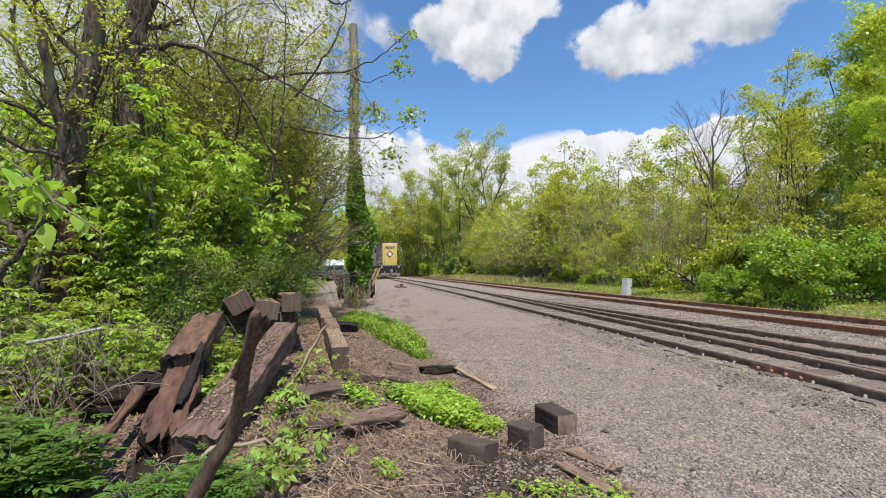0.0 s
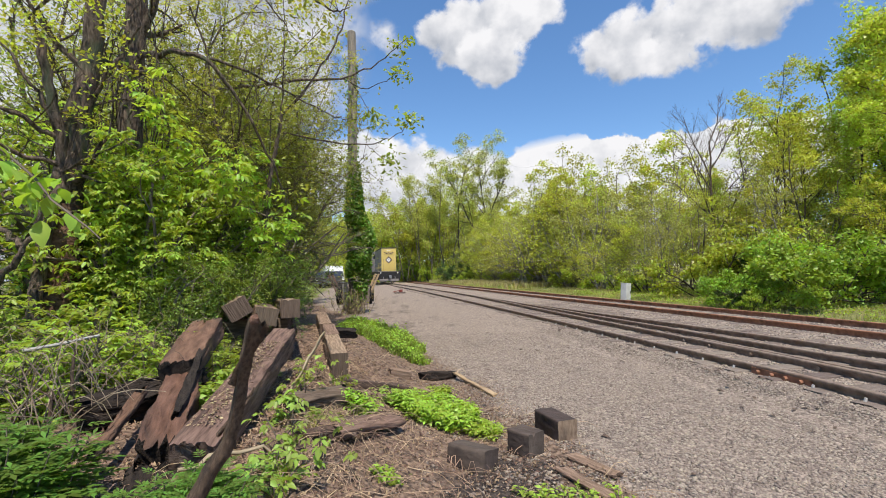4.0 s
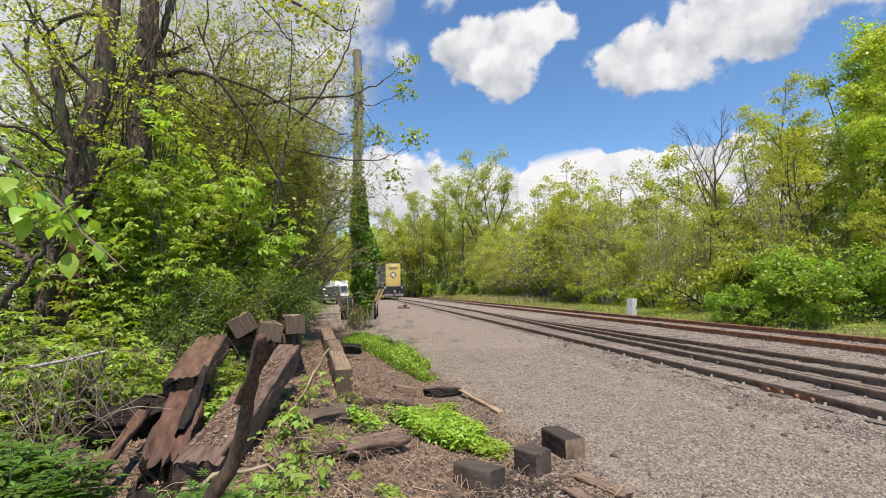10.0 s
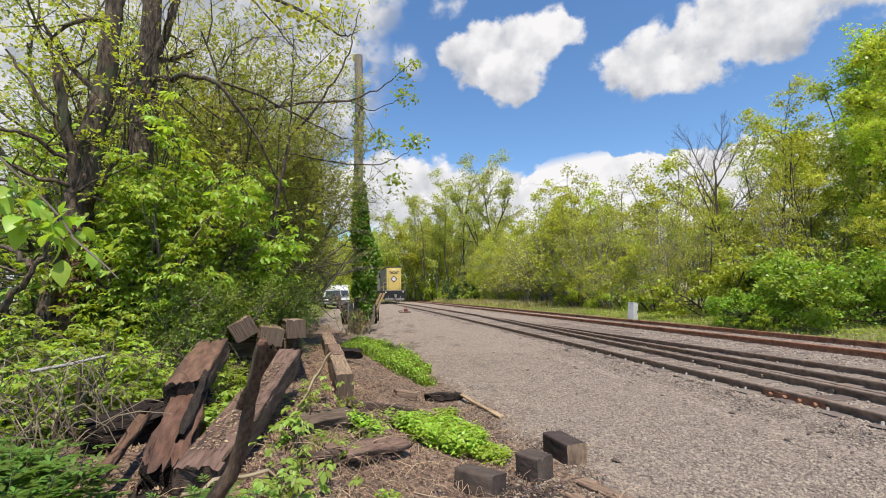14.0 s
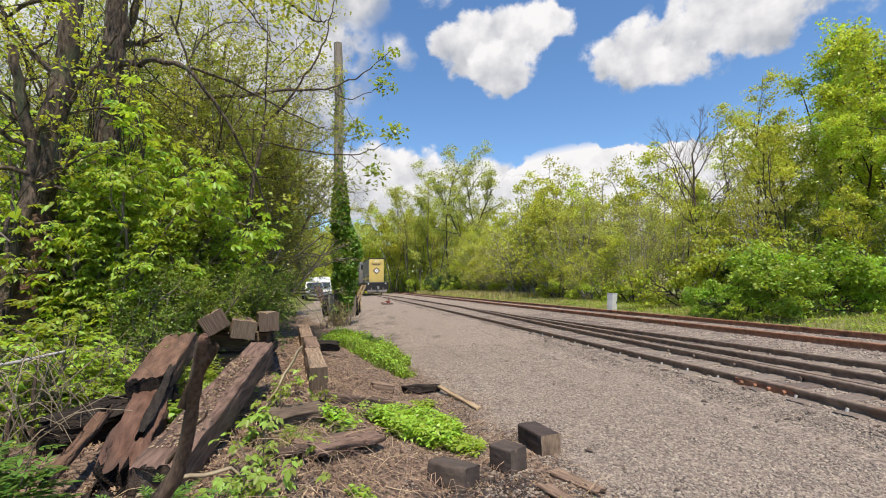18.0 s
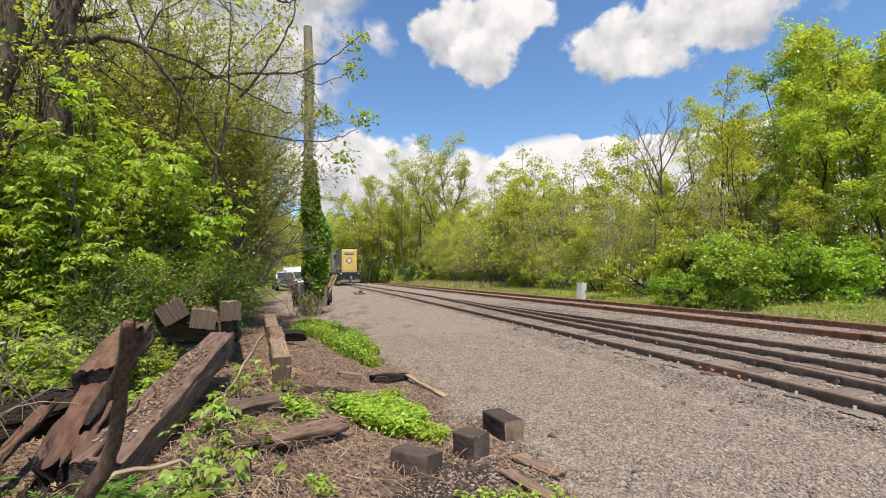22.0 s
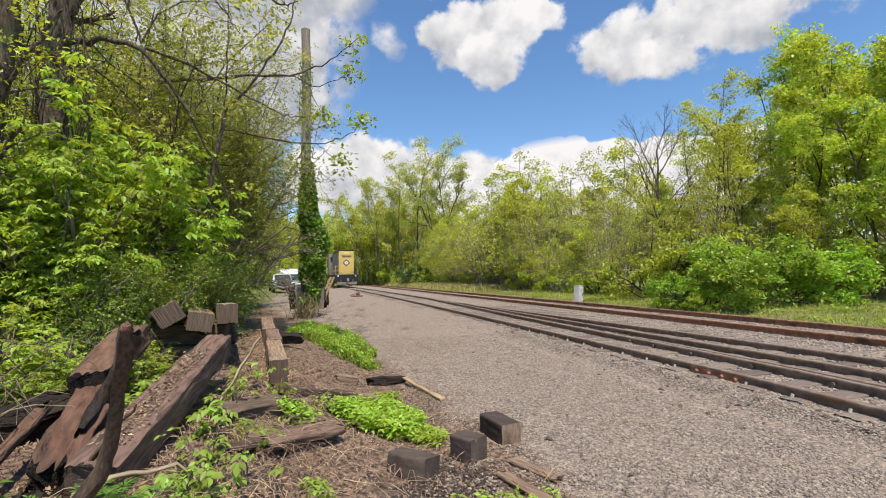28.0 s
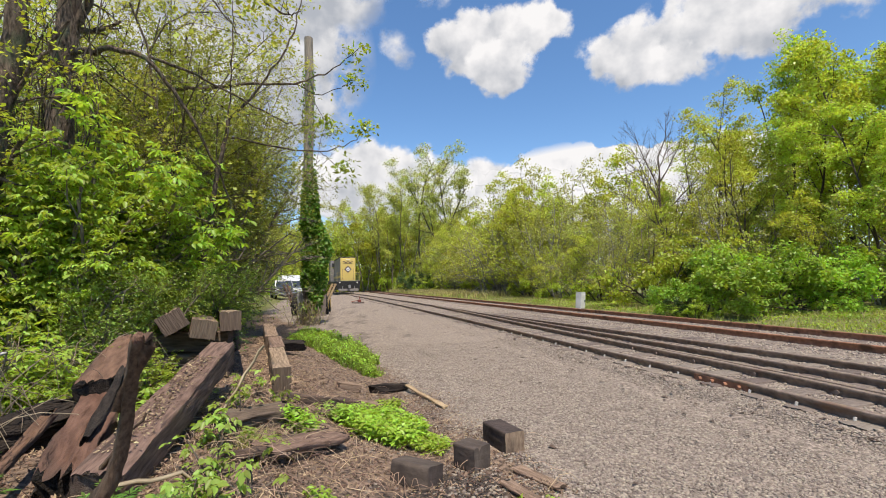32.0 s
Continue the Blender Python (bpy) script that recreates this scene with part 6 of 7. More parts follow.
# ---- low growth ----
def stuff(name, me, material, label, category):
    return tagged(link(name, me, material), label, category, kind="stuff")


def blades(rng, P, height, width, lean=0.35):
    """Bent blades of grass, two quads each."""
    n = len(P)
    a = rng.uniform(0, 2 * np.pi, n)
    s = np.stack([np.cos(a), np.sin(a), np.zeros(n)], 1)
    h = (height * rng.uniform(0.5, 1.2, n))[:, None]
    b = rng.normal(0, lean, (n, 2))
    b = np.concatenate([b, np.zeros((n, 1))], 1) * h
    up = np.array([[0, 0, 1.0]]) * h
    w = width
    V = np.stack([P - s * w, P + s * w, P + b * 0.35 + up * 0.55 + s * w * 0.8, P + b * 0.35 + up * 0.55 - s * w * 0.8, P + b + up * 0.95 + s * w * 0.1, P + b + up * 0.95 - s * w * 0.1], 1).reshape(-1, 3)
    o = np.arange(n)[:, None] * 6
    Fq = np.concatenate([o + np.array([[0, 1, 2, 3]]), o + np.array([[3, 2, 4, 5]])])
    return V, Fq


def on_ground(rng, n, x0, x1, y0, y1, keep):
    P = []
    while len(P) < n:
        x, y = rng.uniform(x0, x1), rng.uniform(y0, y1)
        if rng.uniform() < keep(x, y):
            P.append((x, y, surface(x, y) - 0.008))
    return np.array(P)


rng = np.random.default_rng(200)
P = on_ground(rng, 26000, 6.5, 17, 7, 34, lambda x, y: smooth(0.0, 1.2, x - (10.7 - 0.114 * y)) * (1 if x < 13.5 else 0.3) * (0.55 + 0.9 * noise.noise((x * 0.6, y * 0.6, 1))))
stuff("verge_grass", quads("verge_grass", *blades(rng, P[:19500], 0.085, 0.011)), L_VERGE, "green grass on the verge beyond the tracks", "grass")
stuff("dry_grass", quads("dry_grass", *blades(rng, P[19500:], 0.17, 0.008)), L_DRY, "straw-coloured dry grass on the verge", "grass")
P = on_ground(rng, 16000, 6.5, 16, 6, 26, lambda x, y: smooth(0.2, 1.2, x - (10.7 - 0.114 * y)) * (0.3 + 1.4 * noise.noise((x * 1.1, y * 1.1, 41)))) + np.array([0, 0, 1]) * rng.uniform(0.01, 0.12, (16000, 1))
stuff("verge_weeds", quads("verge_weeds", *leaf_quads(rng, P, 0.075, 0.4, 0.6, 0.0)), L_LEAF, "low leafy green weeds on the verge", "weeds")
P = on_ground(rng, 9000, -1, 12, 34, 72, lambda x, y: smooth(0.0, 1.2, x - (10.6 - 0.114 * y - 0.0001 * max(y - 25, 0) ** 2)) * (1 if x < edge(y) + 1 else 0))
stuff("verge_grass", quads("verge_grass", *blades(rng, P[:4500], 0.28, 0.03)), L_VERGE, "green grass along the far verge", "grass")
stuff("dry_grass", quads("dry_grass", *blades(rng, P[4500:], 0.5, 0.028)), L_DRY, "dry straw-coloured grass along the far verge", "grass")


def oval(cx, cy, ax, ay, rot=0.0):
    c, s_ = math.cos(rot), math.sin(rot)
    return lambda x, y: 1.0 if (((x - cx) * c + (y - cy) * s_) / ax) ** 2 + ((-(x - cx) * s_ + (y - cy) * c) / ay) ** 2 + 0.5 * noise.noise((x * 3, y * 3, 4)) < 0.9 else 0.0


# long grass in front of the pole
f = oval(-0.88, 10.1, 0.66, 3.3, 0.24)
P = on_ground(rng, 6500, -2.8, 1.0, 6.0, 15, f)
stuff("grass_patch", quads("grass_patch", *blades(rng, P, 0.17, 0.008)), L_MID, "patch of fresh long grass on the gravel", "grass")
P = on_ground(rng, 11000, -2.8, 1.0, 6.0, 15, f)
P[:, 2] += rng.uniform(0.02, 0.26, 11000) * (0.6 + 0.5 * np.sin(P[:, 0] * 5.3) * np.sin(P[:, 1] * 4.1 + P[:, 0] * 2))
stuff("grass_patch", quads("grass_patch", *leaf_quads(rng, P, 0.05)), L_LEAF, "low clover between the grass", "grass")


def herb_patch(cx, cy, ax, ay, n, h, size, material, label, rot=0.0):
    f = oval(cx, cy, ax, ay, rot)
    r = max(ax, ay) * 1.3
    B = on_ground(rng, n // 12 + 1, cx - r, cx + r, cy - r, cy + r, f)
    P = np.repeat(B, 12, 0)
    k = rng.uniform(0.15, 1, len(P))
    P = P + np.stack([rng.normal(0, size * 0.55, len(P)), rng.normal(0, size * 0.55, len(P)), k * h], 1)
    return stuff("herb_patch", quads("herb_patch", *leaf_quads(rng, P, size, 0.3, 0.5, 0.1)), material, label, "weeds")


herb_patch(0.12, 4.62, 0.36, 0.52, 6000, 0.15, 0.045, L_HERB, "bright green weeds between the timbers", 0.5)
herb_patch(0.46, 4.15, 0.16, 0.16, 900, 0.08, 0.04, L_HERB, "low bright weeds beside the blocks")
herb_patch(0.16, 5.35, 0.14, 0.16, 700, 0.10, 0.04, L_HERB, "tuft of bright weeds on the dirt")
herb_patch(-0.50, 3.95, 0.14, 0.10, 700, 0.16, 0.045, L_HERB, "tuft of bright weeds beside the plank")
herb_patch(-0.66, 3.45, 0.16, 0.10, 300, 0.10, 0.045, L_BRIGHT, "weeds among rotten timber")
herb_patch(-0.25, 4.6, 0.2, 0.12, 450, 0.14, 0.045, L_BRIGHT, "weeds beside the flat plank")
for x, y, r in ((0.62, 3.05, 0.16), (0.95, 3.0, 0.2), (0.35, 2.9, 0.12), (-0.25, 3.05, 0.10), (-0.02, 2.75, 0.12), (1.15, 2.75, 0.16), (0.75, 2.6, 0.15)):
    herb_patch(x, y, r, r * 0.8, 200, 0.07, 0.035, L_HERB, "small tuft of green weeds on the dirt")
for x, y, r in ((-1.42, 3.5, 0.10), (-1.5, 4.1, 0.14), (-1.56, 4.7, 0.14)):
    herb_patch(x, y, r, r, 420, 0.22, 0.055, L_BRIGHT, "yellow-green weeds between the ties")


def mugwort(cx, cy, ax, ay, stems, h, label, leaf=0.155):
    """Upright herbs with feathery, lobed leaves in whorls."""
    f = oval(cx, cy, ax, ay)
    r = max(ax, ay) * 1.2
    B = on_ground(rng, stems, cx - r, cx + r, cy - r, cy + r, f)
    V, n = [], 0
    lines = []
    for b in B:
        top = b + np.array([rng.normal(0, 0.06), rng.normal(0, 0.06), h * rng.uniform(0.65, 1.1)])
        lines.append((np.array([b, (b + top) / 2 + rng.normal(0, 0.01, 3), top]), np.array([0.005, 0.004, 0.002])))
        for k in range(15):
            t = 0.3 + 0.7 * k / 14
            p = b + (top - b) * t
            az = k * 2.4 + rng.uniform(0, 1)
            L = leaf * (1.25 - 0.6 * t) * rng.uniform(0.8, 1.2)
            el = rng.uniform(-0.1, 0.6)
            d = np.array([math.cos(az) * math.cos(el), math.sin(az) * math.cos(el), math.sin(el)])
            s_ = np.array([-math.sin(az), math.cos(az), 0])
            for off, sd, ll in ((0.22, 1.0, 0.42), (0.22, -1.0, 0.42), (0.42, 0.9, 0.46), (0.42, -0.9, 0.46), (0.62, 0.7, 0.40), (0.62, -0.7, 0.40), (0.7, 0.0, 0.48)):
                o = p + d * L * off + np.array([0, 0, -0.25 * L * off * off])
                dd = d * (0.75 if sd else 1) + s_ * sd
                dd /= np.linalg.norm(dd)
                w = np.cross(dd, [0, 0, 1]) * L * 0.085
                l2 = L * ll
                V.append([o, o + dd * l2 * 0.5 + w, o + dd * l2 + np.array([0, 0, -0.15 * l2]), o + dd * l2 * 0.5 - w])
    V = np.array(V).reshape(-1, 3)
    root = tagged(new("mugwort_patch"), label, "weeds", kind="stuff")
    link("leaf_mass", quads("leaf_mass", V, np.arange(len(V)).reshape(-1, 4)), L_MUG, root)
    link("stalk_mass", quads("stalk_mass", *tube(lines)), M_TWIG, root)
    return root


mugwort(-2.25, 2.15, 0.78, 0.56, 280, 0.32, "bed of dark green feathery weeds beside the ties")
mugwort(-0.93, 2.15, 0.14, 0.18, 60, 0.18, "dark green feathery weeds under the tie end", 0.10)
mugwort(-1.50, 1.50, 0.26, 0.24, 70, 0.26, "dark green feathery weeds close by")


def sprout(x, y, z, n, size, seed, label):
    r = np.random.default_rng(seed)
    lines, P = [], []
    for _ in range(5):
        top = np.array([x, y, z]) + np.array([r.normal(0, 0.075), r.normal(0, 0.075), r.uniform(0.06, 0.22)])
        lines.append((np.array([[x, y, z - 0.05], (np.array([x, y, z]) + top) / 2 + r.normal(0, 0.02, 3), top]), np.array([0.006, 0.005, 0.003])))
        P += [top + r.normal(0, 0.05, 3) for _ in range(n // 5)]
    root = new("maple_sprout")
    link("stalk", quads("stalk", *tube(lines)), M_TWIG, root)
    link("foliage", quads("foliage", *compound_leaves(r, np.array(P), size, 0.35, 0.6)), L_BRIGHT, root)
    return tagged(root, label, "seedling")


sprout(-0.74, 2.62, bank(-0.74, 2.62), 30, 0.042, 5, "yellow-green maple sprout in the litter")
sprout(-0.70, 2.42, bank(-0.70, 2.42), 20, 0.046, 6, "small maple sprout with broad leaves")
sprout(-0.86, 3.35, bank(-0.86, 3.35), 30, 0.044, 7, "small maple sprout beside the long tie")
for k, (x, y, n, size) in enumerate(((-0.80, 2.95, 22, 0.040), (-0.60, 2.80, 18, 0.038), (-0.93, 3.95, 26, 0.042), (-0.68, 4.35, 20, 0.040), (-1.00, 4.55, 22, 0.042), (-1.47, 4.05, 30, 0.046), (-1.42, 4.45, 30, 0.046))):
    sprout(x, y, bank(x, y), n, size, 40 + k, "low yellow-green maple sprout among the ties")

M_CANE = mat("cane", (0.13, 0.095, 0.065), (0.30, 0.235, 0.17), 6, 0.9, bump=0, island=0.4)
M_STRAW = mat("straw", (0.22, 0.14, 0.092), (0.50, 0.36, 0.25), 6, 0.9, bump=0, island=0.4)
# dry canes, straw, twigs, litter flakes
lines = []
for _ in range(360):
    x, y = rng.uniform(-3.8, -2.1), rng.uniform(2.7, 4.6)
    p = np.array([x, y, bank(x, y)])
    a, ln = rng.uniform(0, 6.28), rng.uniform(0.3, 0.9)
    t = np.linspace(0, 1, 6)[:, None]
    arch = rng.uniform(0.2, 0.6)
    pts = p + np.concatenate([np.cos(a) * ln * t, np.sin(a) * ln * t, arch * np.sin(t * 2.6)], 1) + rng.normal(0, 0.012, (6, 3))
    lines.append((pts, np.linspace(0.0045, 0.002, 6)))
stuff("dry_canes", quads("dry_canes", *tube(lines)), M_CANE, "tangle of dry arching bramble canes", "brambles")
lines = []
for _ in range(9000):
    x, y = rng.uniform(-1.6, 1.3), rng.uniform(1.9, 6.6)
    thick = 0.10 + 0.75 * math.exp(-((x + 0.5) / 0.55) ** 2 - ((y - 2.75) / 0.8) ** 2) + 0.45 * math.exp(-((x + 0.75) / 0.4) ** 2 - ((y - 4.6) / 0.9) ** 2)
    if rng.uniform() > litter_at(x, y) * thick * (0.7 + 1.2 * noise.noise((x * 3, y * 3, 31))):
        continue
    z = bank(x, y) + 0.012
    a, ln = rng.uniform(0, 6.28), rng.uniform(0.06, 0.4)
    t = np.linspace(0, 1, 4)[:, None]
    pts = np.array([x, y, z]) + np.concatenate([np.cos(a) * ln * t, np.sin(a) * ln * t, rng.uniform(0.0, 0.09) * np.sin(3.1 * t)], 1) + rng.normal(0, 0.012, (4, 3)) * np.array([1, 1, 0.3])
    lines.append((pts, np.linspace(1.0, 0.5, 4) * rng.uniform(0.0014, 0.0034)))
stuff("dead_twigs", quads("dead_twigs", *tube(lines)), M_STRAW, "dead twigs and straw strewn over the dirt", "twigs")
M_FLAKE = mat("dead_leaf", (0.13, 0.08, 0.052), (0.37, 0.25, 0.175), 3, 0.9, bump=0, island=0.5)
P = on_ground(rng, 40000, -2.2, 1.6, 1.5, 8.0, lambda x, y: litter_at(x, y) * (1 if y < 6 else 0.5)) + np.array([0, 0, 0.018])
stuff("leaf_litter", quads("leaf_litter", *leaf_quads(rng, P, 0.024, 0.7, 0.42, 0)), M_FLAKE, "brown dead leaves and bark flakes on the dirt", "leaf litter")
P = on_ground(rng, 170, 0.6, 4.5, 2.2, 15, lambda x, y: smooth(1.6, 0.2, x_near(y) - x) * 0.9 + 0.12 if x < x_near(y) - 0.1 else 0) + np.array([0, 0, 0.02])
stuff("wood_chips", quads("wood_chips", *leaf_quads(rng, P, 0.085, 0.12, 0.5, 0)), M_TIEDARK, "dark splinters of tie strewn over the gravel", "wood chips")
# bark chips on the long tie
M_CHIP = mat("pale_chip", (0.15, 0.10, 0.058), (0.40, 0.30, 0.185), 4, 0.9, bump=0, island=0.5)
P = np.stack([rng.normal(-1.14, 0.045, 900), rng.uniform(2.75, 4.3, 900), np.zeros(900)], 1)
P[:, 0] -= (P[:, 1] - 2.58) * 0.069
P[:, 2] = 0.565 + (P[:, 1] - 2.58) * 0.127 + 0.008
stuff("bark_chips", quads("bark_chips", *leaf_quads(rng, P, 0.022, 0.3, 0.45, 0)), M_CHIP, "pale bark chips on the long tie", "wood chips")


P = on_ground(rng, 260, -0.85, -0.5, 3.1, 3.6, oval(-0.68, 3.36, 0.11, 0.11))
stuff("dry_tuft", quads("dry_tuft", *blades(rng, P, 0.13, 0.0018, 0.6)), L_DRY, "tuft of pale dry grass beside the rotten timber", "grass")


def snapped_stem(x, y, h, lean, seed):
    z = bank(x, y)
    r = np.random.default_rng(seed)
    top = (x + lean, y, z + h)
    lines = [wob([(x, y, z - 0.05), (x + lean * 0.4, y, z + h * 0.5), top], [0.016, 0.014, 0.011], 8, seed, 0.003)]
    for _ in range(3):
        lines.append(wob([top, (top[0] + r.normal(0, 0.02), y + r.normal(0, 0.02), top[2] + 0.04), (top[0] + r.normal(0, 0.04), y, top[2] + r.uniform(0.05, 0.10))], [0.005, 0.004, 0.0015], 5, seed + 1, 0.002))
    return polyline_thing("snapped_stem", lines, M_STAKE, "snapped dead stem with splintered tip in the brambles", "stick", 6)


snapped_stem(-2.30, 3.55, 0.42, 0.01, 81)
snapped_stem(-2.22, 3.25, 0.22, 0.02, 82)
snapped_stem(-2.02, 4.0, 0.30, 0.10, 83)


def stones(P, size, rng):
    """Small broken stones: six-cornered lumps with their own shape."""
    n = len(P)
    base = np.array([[1, 0, 0], [0, 1, 0], [-1, 0, 0], [0, -1, 0], [0, 0, 0.42], [0, 0, -0.4]], float)
    r = size * rng.uniform(0.45, 1.25, (n, 1, 1))
    B = base[None] * r * rng.uniform(0.6, 1.35, (n, 6, 1)) + rng.normal(0, 0.12, (n, 6, 3)) * r
    a = rng.uniform(0, 6.28, n)
    c, s_ = np.cos(a)[:, None], np.sin(a)[:, None]
    V = np.stack([B[:, :, 0] * c - B[:, :, 1] * s_, B[:, :, 0] * s_ + B[:, :, 1] * c, B[:, :, 2]], -1) + P[:, None]
    o = np.arange(n)[:, None, None] * 6
    Ft = np.array([[0, 1, 4], [1, 2, 4], [2, 3, 4], [3, 0, 4], [1, 0, 5], [2, 1, 5], [3, 2, 5], [0, 3, 5]])[None] + o
    return V.reshape(-1, 3), Ft.reshape(-1, 3)


P = on_ground(rng, 80000, -0.6, 4.6, 1.4, 10.5, lambda x, y: (1 - litter_at(x, y)) * min(1.0, (3.6 / max(y, 1)) ** 1.3) * (1 if x < x_near(y) + 0.1 else 0)) + np.array([0, 0, 0.008])
stuff("gravel_stones", quads("gravel_stones", *stones(P, 0.0155, rng)), M_STONE, "loose grey crushed stone of the yard", "gravel")
P = on_ground(rng, 19000, 1.5, 11.5, 2.0, 20, lambda x, y: (0.12 if abs((y - 0.105 * (x - x_near(y) + 0.24) + 2 + 0.26) % 0.52 - 0.26) < 0.10 and x < x_near(y) + 3.0 else 1) * (1 if x_near(y) - 0.2 < x < x_main(y) + 2.3 else 0) * min(1.0, (6.0 / max(y, 1)) ** 1.2)) + np.array([0, 0, 0.008])
stuff("ballast_stones", quads("ballast_stones", *stones(P, 0.032, rng)), M_STONE, "grey and brown ballast stones between the rails", "ballast")
P = on_ground(rng, 5200, -0.6, 1.8, 2.0, 7.5, lambda x, y: litter_at(x, y) * smooth(-0.4, 0.9, x)) + np.array([0, 0, 0.006])
stuff("dirt_stones", quads("dirt_stones", *stones(P, 0.018, rng)), M_STONE, "scattered stones on the dark dirt", "gravel")


# ---- the leafy twig that sways close by ----
def near_twig():
    r = np.random.default_rng(3)
    root = new("leafy_twig")
    lines = [wob([(-0.45, 0.1, 0.30), (-0.15, 0.05, 0.10), (0.0, 0, 0.0), (0.07, 0, -0.06)], [0.004, 0.003, 0.0025, 0.0015], 10, 5, 0.004)]
    link("twig", quads("twig", *tube(lines)), M_TWIG, root)
    for i in range(64):
        x = r.uniform(-0.22, 0.0)
        z = float(np.interp(x, (-0.45, -0.15, 0.0, 0.07), (0.30, 0.10, 0.0, -0.06))) + r.normal(-0.015, 0.026)
        V, Fq = oval_leaves(r, np.array([[x, r.normal(0.02, 0.04), z]]), 0.040, 0.35, 0.6, 0.8)
        link("leaf", quads("leaf", V, Fq, True), L_LEAF, root)
    root.matrix_basis = pose(-0.68, 1.2, 1.44)
    return tagged(root, "leafy green twig hanging close by in the wind", "twig")


TWIG = near_twig()
polyline_thing("young_sapling", [wob([(-1.62, 1.12, 0.25), (-1.52, 1.16, 0.9), (-1.36, 1.22, 1.45), (-1.10, 1.30, 1.80)], [0.014, 0.012, 0.009, 0.005], 16, 9, 0.006)], M_TWIG, "thin sapling stem that bears the leafy twig", "sapling")

# ---- ties under the rails ----
def tie_row(parent, xs, ys, length, w, material, z, seed):
    r = random.Random(seed)
    metres = [beam_mesh("tie", length, w, 0.15, seed + i, 0.005, 0.03, 6)[0] for i in range(4)]
    for me in metres:
        me.materials.append(material)
    for y in ys:
        ob = link("tie", metres[r.randrange(4)], None, parent)
        ob.matrix_basis = pose(xs(y) + r.uniform(-0.08, 0.08), y + r.uniform(-0.03, 0.03), z + r.uniform(-0.006, 0.004), 0, 0, -90 + 6 + r.uniform(-1.2, 1.2))


tie_row(near_track, lambda y: x_near(y) - 0.24, np.arange(-2, 19, 0.52), 3.35, 0.22, M_TIEBED, 0.081, 301)
tie_row(near_track, lambda y: x_near(y) - 0.5, np.arange(19, 61, 0.55), 2.45, 0.22, M_TIEBED, 0.072, 311)
tie_row(main_track, lambda y: x_main(y) - 0.5, np.arange(1, 52, 0.55), 2.45, 0.22, M_TIEBED, 0.073, 321)


def rail_fittings():
    """Spikes, pale tie clips and a rusty joint bar along the near rail."""
    M_PALE = mat("lime_streak", (0.42, 0.40, 0.37), (0.55, 0.53, 0.49), 9, 0.9, bump=0.3)
    bm = bmesh.new()
    box(bm, 0, 0, 0, 0.022, 0.02, 0.10, 0.005)
    me = bpy.data.meshes.new("rail_clip")
    bm.to_mesh(me)
    bm.free()
    me.materials.append(M_PALE)
    for i, y in enumerate(np.arange(3.3, 12, 0.52)):
        ob = link("rail_clip", me, None, near_track)
        ob.matrix_basis = pose(x_near(y) - 0.085, y, 0.065, 0, 18, 0)
    bm = bmesh.new()
    box(bm, 0, 0, 0.085, 0.03, 0.75, 0.085, 0.008)
    j = part("joint_bar", bm, M_RUST, near_track, "rusty bolted joint bar")
    j.matrix_basis = pose(x_near(5.3) - 0.03, 5.3, 0.01, 0, 0, 6)
    for k in (-0.27, -0.09, 0.09, 0.27):
        bm = bmesh.new()
        cyl(bm, 0.024, 0.05, Matrix.Translation((-0.03, k, 0.085)) @ Matrix.Rotation(radians(90), 4, "Y"), None, 8)
        part("bolt", bm, M_RUST, j)
    bm = bmesh.new()
    box(bm, 0, 0, 0, 0.05, 0.04, 0.10, 0.01)
    me = bpy.data.meshes.new("rail_brace")
    bm.to_mesh(me)
    bm.free()
    me.materials.append(M_RAILDARK)
    bm = bmesh.new()
    box(bm, 0, 0, 0.09, 0.09, 0.16, 0.09, 0.01)
    cyl(bm, 0.028, 0.16, Matrix.Translation((-0.06, 0, 0.10)) @ Matrix.Rotation(radians(90), 4, "Y"), None, 8)
    me2 = bpy.data.meshes.new("filler_block")
    bm.to_mesh(me2)
    bm.free()
    me2.materials.append(M_RAILDARK)
    for y in (1.6, 3.0, 3.7, 4.6, 5.6, 6.6, 7.4, 8.0):
        ob = link("filler_block", me2, None, near_track)
        ob.matrix_basis = pose(x_mid(y) + 0.085, y, 0.0, 0, 0, 6)
    for y in np.arange(7.0, 15.0, 0.33):
        ob = link("rail_brace", me, None, near_track)
        ob.matrix_basis = pose(x_mid(y) + 0.10, y, 0.12, 0, 15, 6)
        ob = link("rail_brace", me, None, near_track)
        ob.matrix_basis = pose(x_div(y) + 0.10, y, 0.12, 0, -15, 6)


rail_fittings()



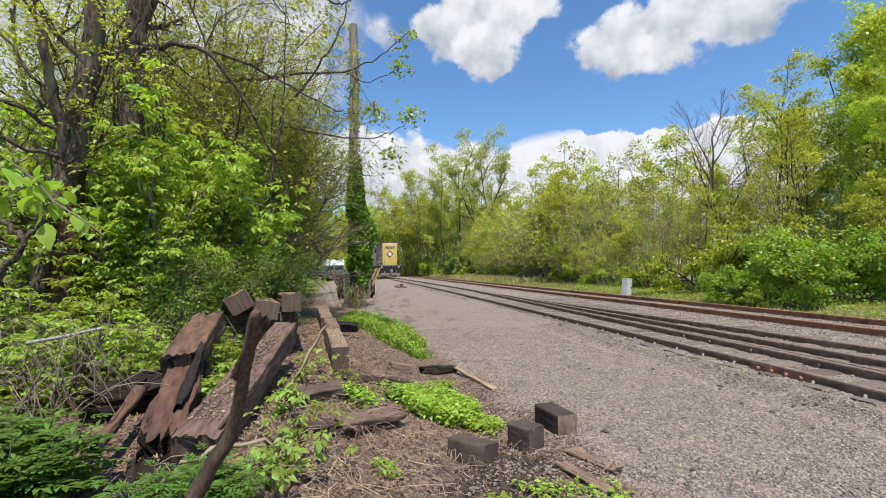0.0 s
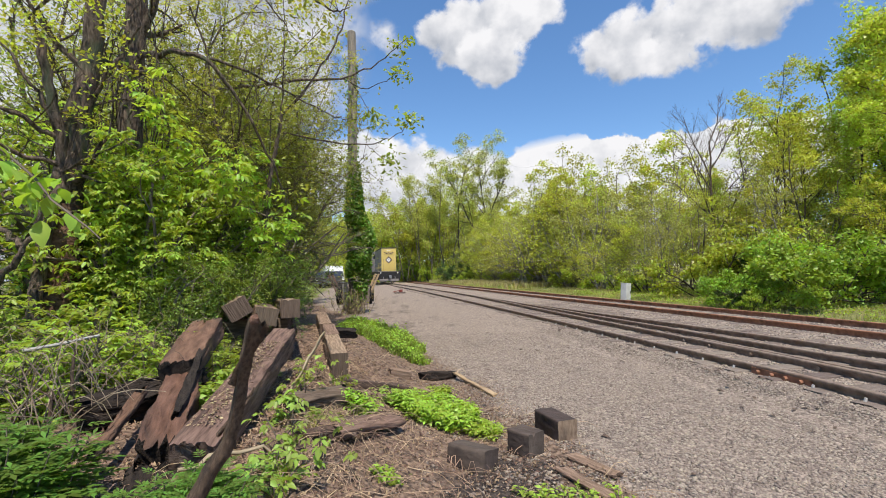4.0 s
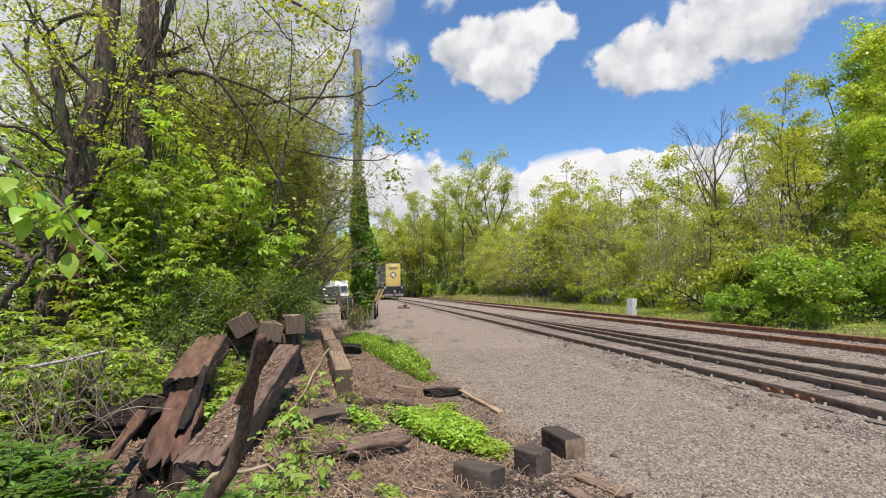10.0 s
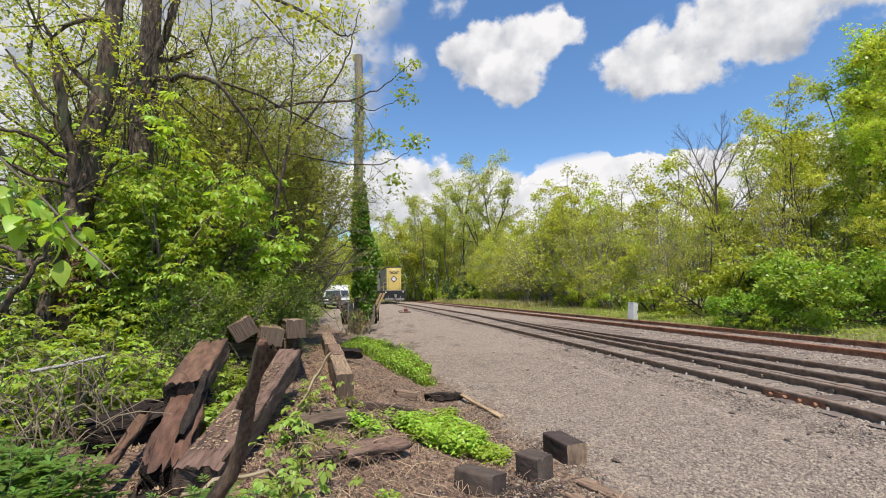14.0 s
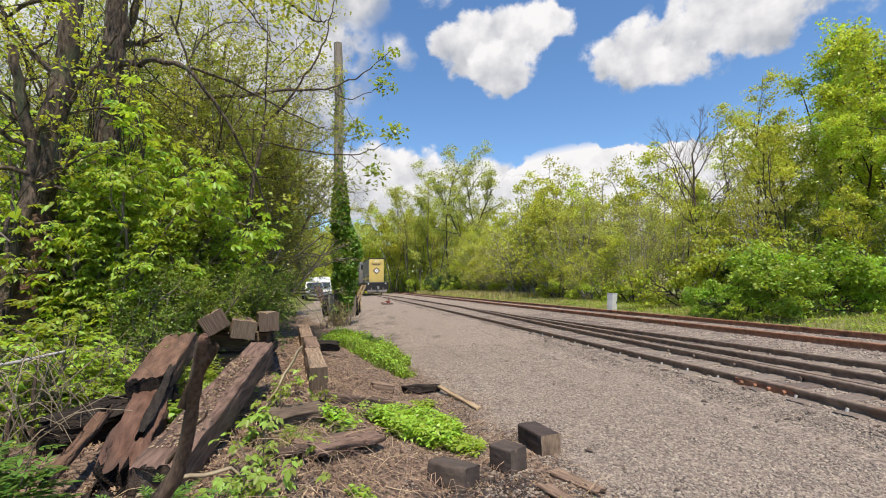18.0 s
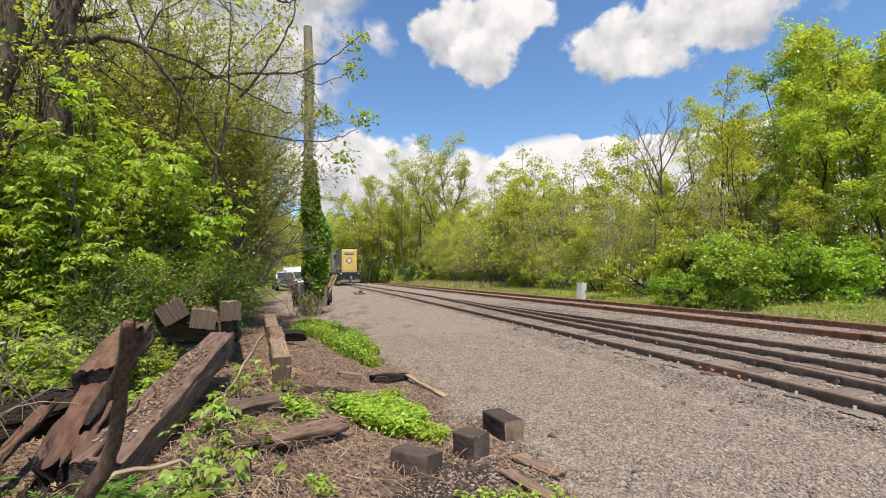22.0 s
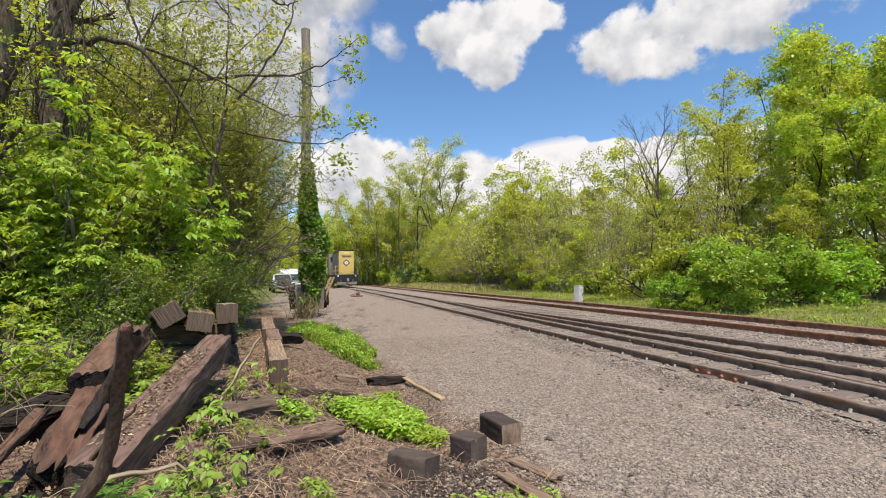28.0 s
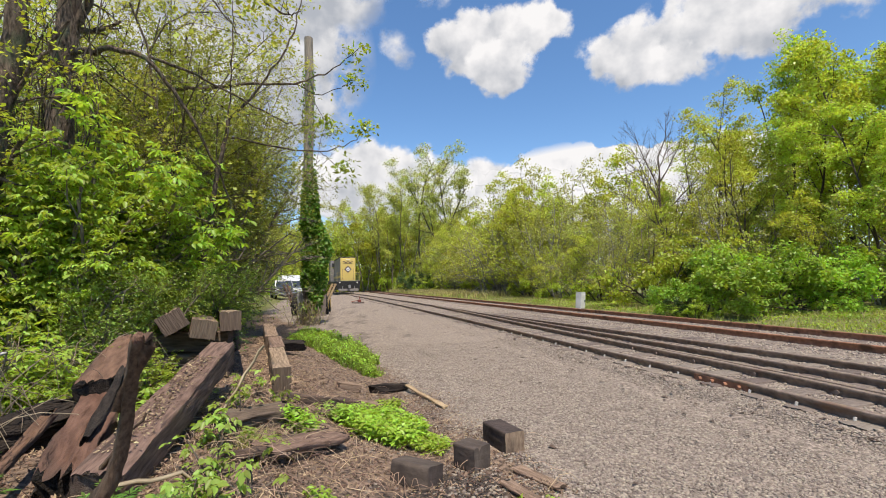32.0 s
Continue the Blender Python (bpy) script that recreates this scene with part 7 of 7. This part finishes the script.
def motions():
    # the pickup turns in from the lane and stops, facing the yard
    walk(PICKUP, [(0, pose(-9.4, 57, 0, 0, 0, -62)), (1.5, pose(-9.85, 55.7, 0, 0, 0, -52)), (3.0, pose(-9.85, 54, 0, 0, 0, -38)), (4.2, pose(-9.4, 52, 0, 0, 0, -15)),
                  (5.5, pose(-8.85, 50, 0, 0, 0, 6)), (6.5, pose(-8.4, 48.5, 0, 0, 0, 14)), (8.0, pose(-8.35, 48, 0, 0, 0, 16)), (32.0, pose(-8.35, 48, 0, 0, 0, 16))])
    # the near twig sways
    walk(TWIG, [(0, pose(-0.73, 1.2, 1.43)), (1.0, pose(-0.735, 1.2, 1.43, 0, 4, 0)), (2.0, pose(-0.74, 1.2, 1.44)), (3.5, pose(-0.73, 1.2, 1.44, 0, 5, 4)), (6.0, pose(-0.73, 1.2, 1.455, 0, 6, 6)),
                (7.0, pose(-0.75, 1.2, 1.46, 0, 3, 2)), (8.0, pose(-0.765, 1.2, 1.47)), (8.5, pose(-0.715, 1.2, 1.425, 0, 6, 3)), (9.5, pose(-0.71, 1.2, 1.42, 0, 7, 2)), (10.0, pose(-0.70, 1.2, 1.42, 0, 8, 4)),
                (11.0, pose(-0.685, 1.2, 1.395, 0, 11, 5)), (12.0, pose(-0.69, 1.2, 1.41, 0, 9, 4)), (12.5, pose(-0.668, 1.2, 1.388, 0, 12, 6)), (13.0, pose(-0.638, 1.2, 1.363, 0, 16, 8)),
                (13.5, pose(-0.69, 1.2, 1.39, 0, 11, 4)), (14.5, pose(-0.72, 1.2, 1.43, 0, 6, 2)), (17.0, pose(-0.74, 1.2, 1.46, 0, 4, 0)), (22.0, pose(-0.73, 1.2, 1.45, 0, 7, 4)), (27.0, pose(-0.74, 1.2, 1.46)), (32.0, pose(-0.73, 1.2, 1.45, 0, 5, 3))])
    # shrubs and tall trees lean a little in the gusts
    for i, (ob, rest, far) in enumerate(SWAYING):
        turn = rest.to_euler().z
        walk(ob, [(t, rest @ Matrix.Rotation(-turn, 4, "Z") @ pose(0, 0, 0, far * math.sin(t * 0.9 + i * 1.3), far * math.sin(t * 1.15 + i * 2.1), 0) @ Matrix.Rotation(turn, 4, "Z"))
                  for t in np.linspace(0, 32, 33).tolist()])
    # the clouds drift slowly eastwards
    for root, rest in CLOUDS:
        right = rest.to_3x3() @ Vector((1, 0, 0))
        walk(root, [(t, Matrix.Translation(right * 5.0 * (t - 6)) @ rest) for t in (0, 8, 16, 24, 32)])


motions()
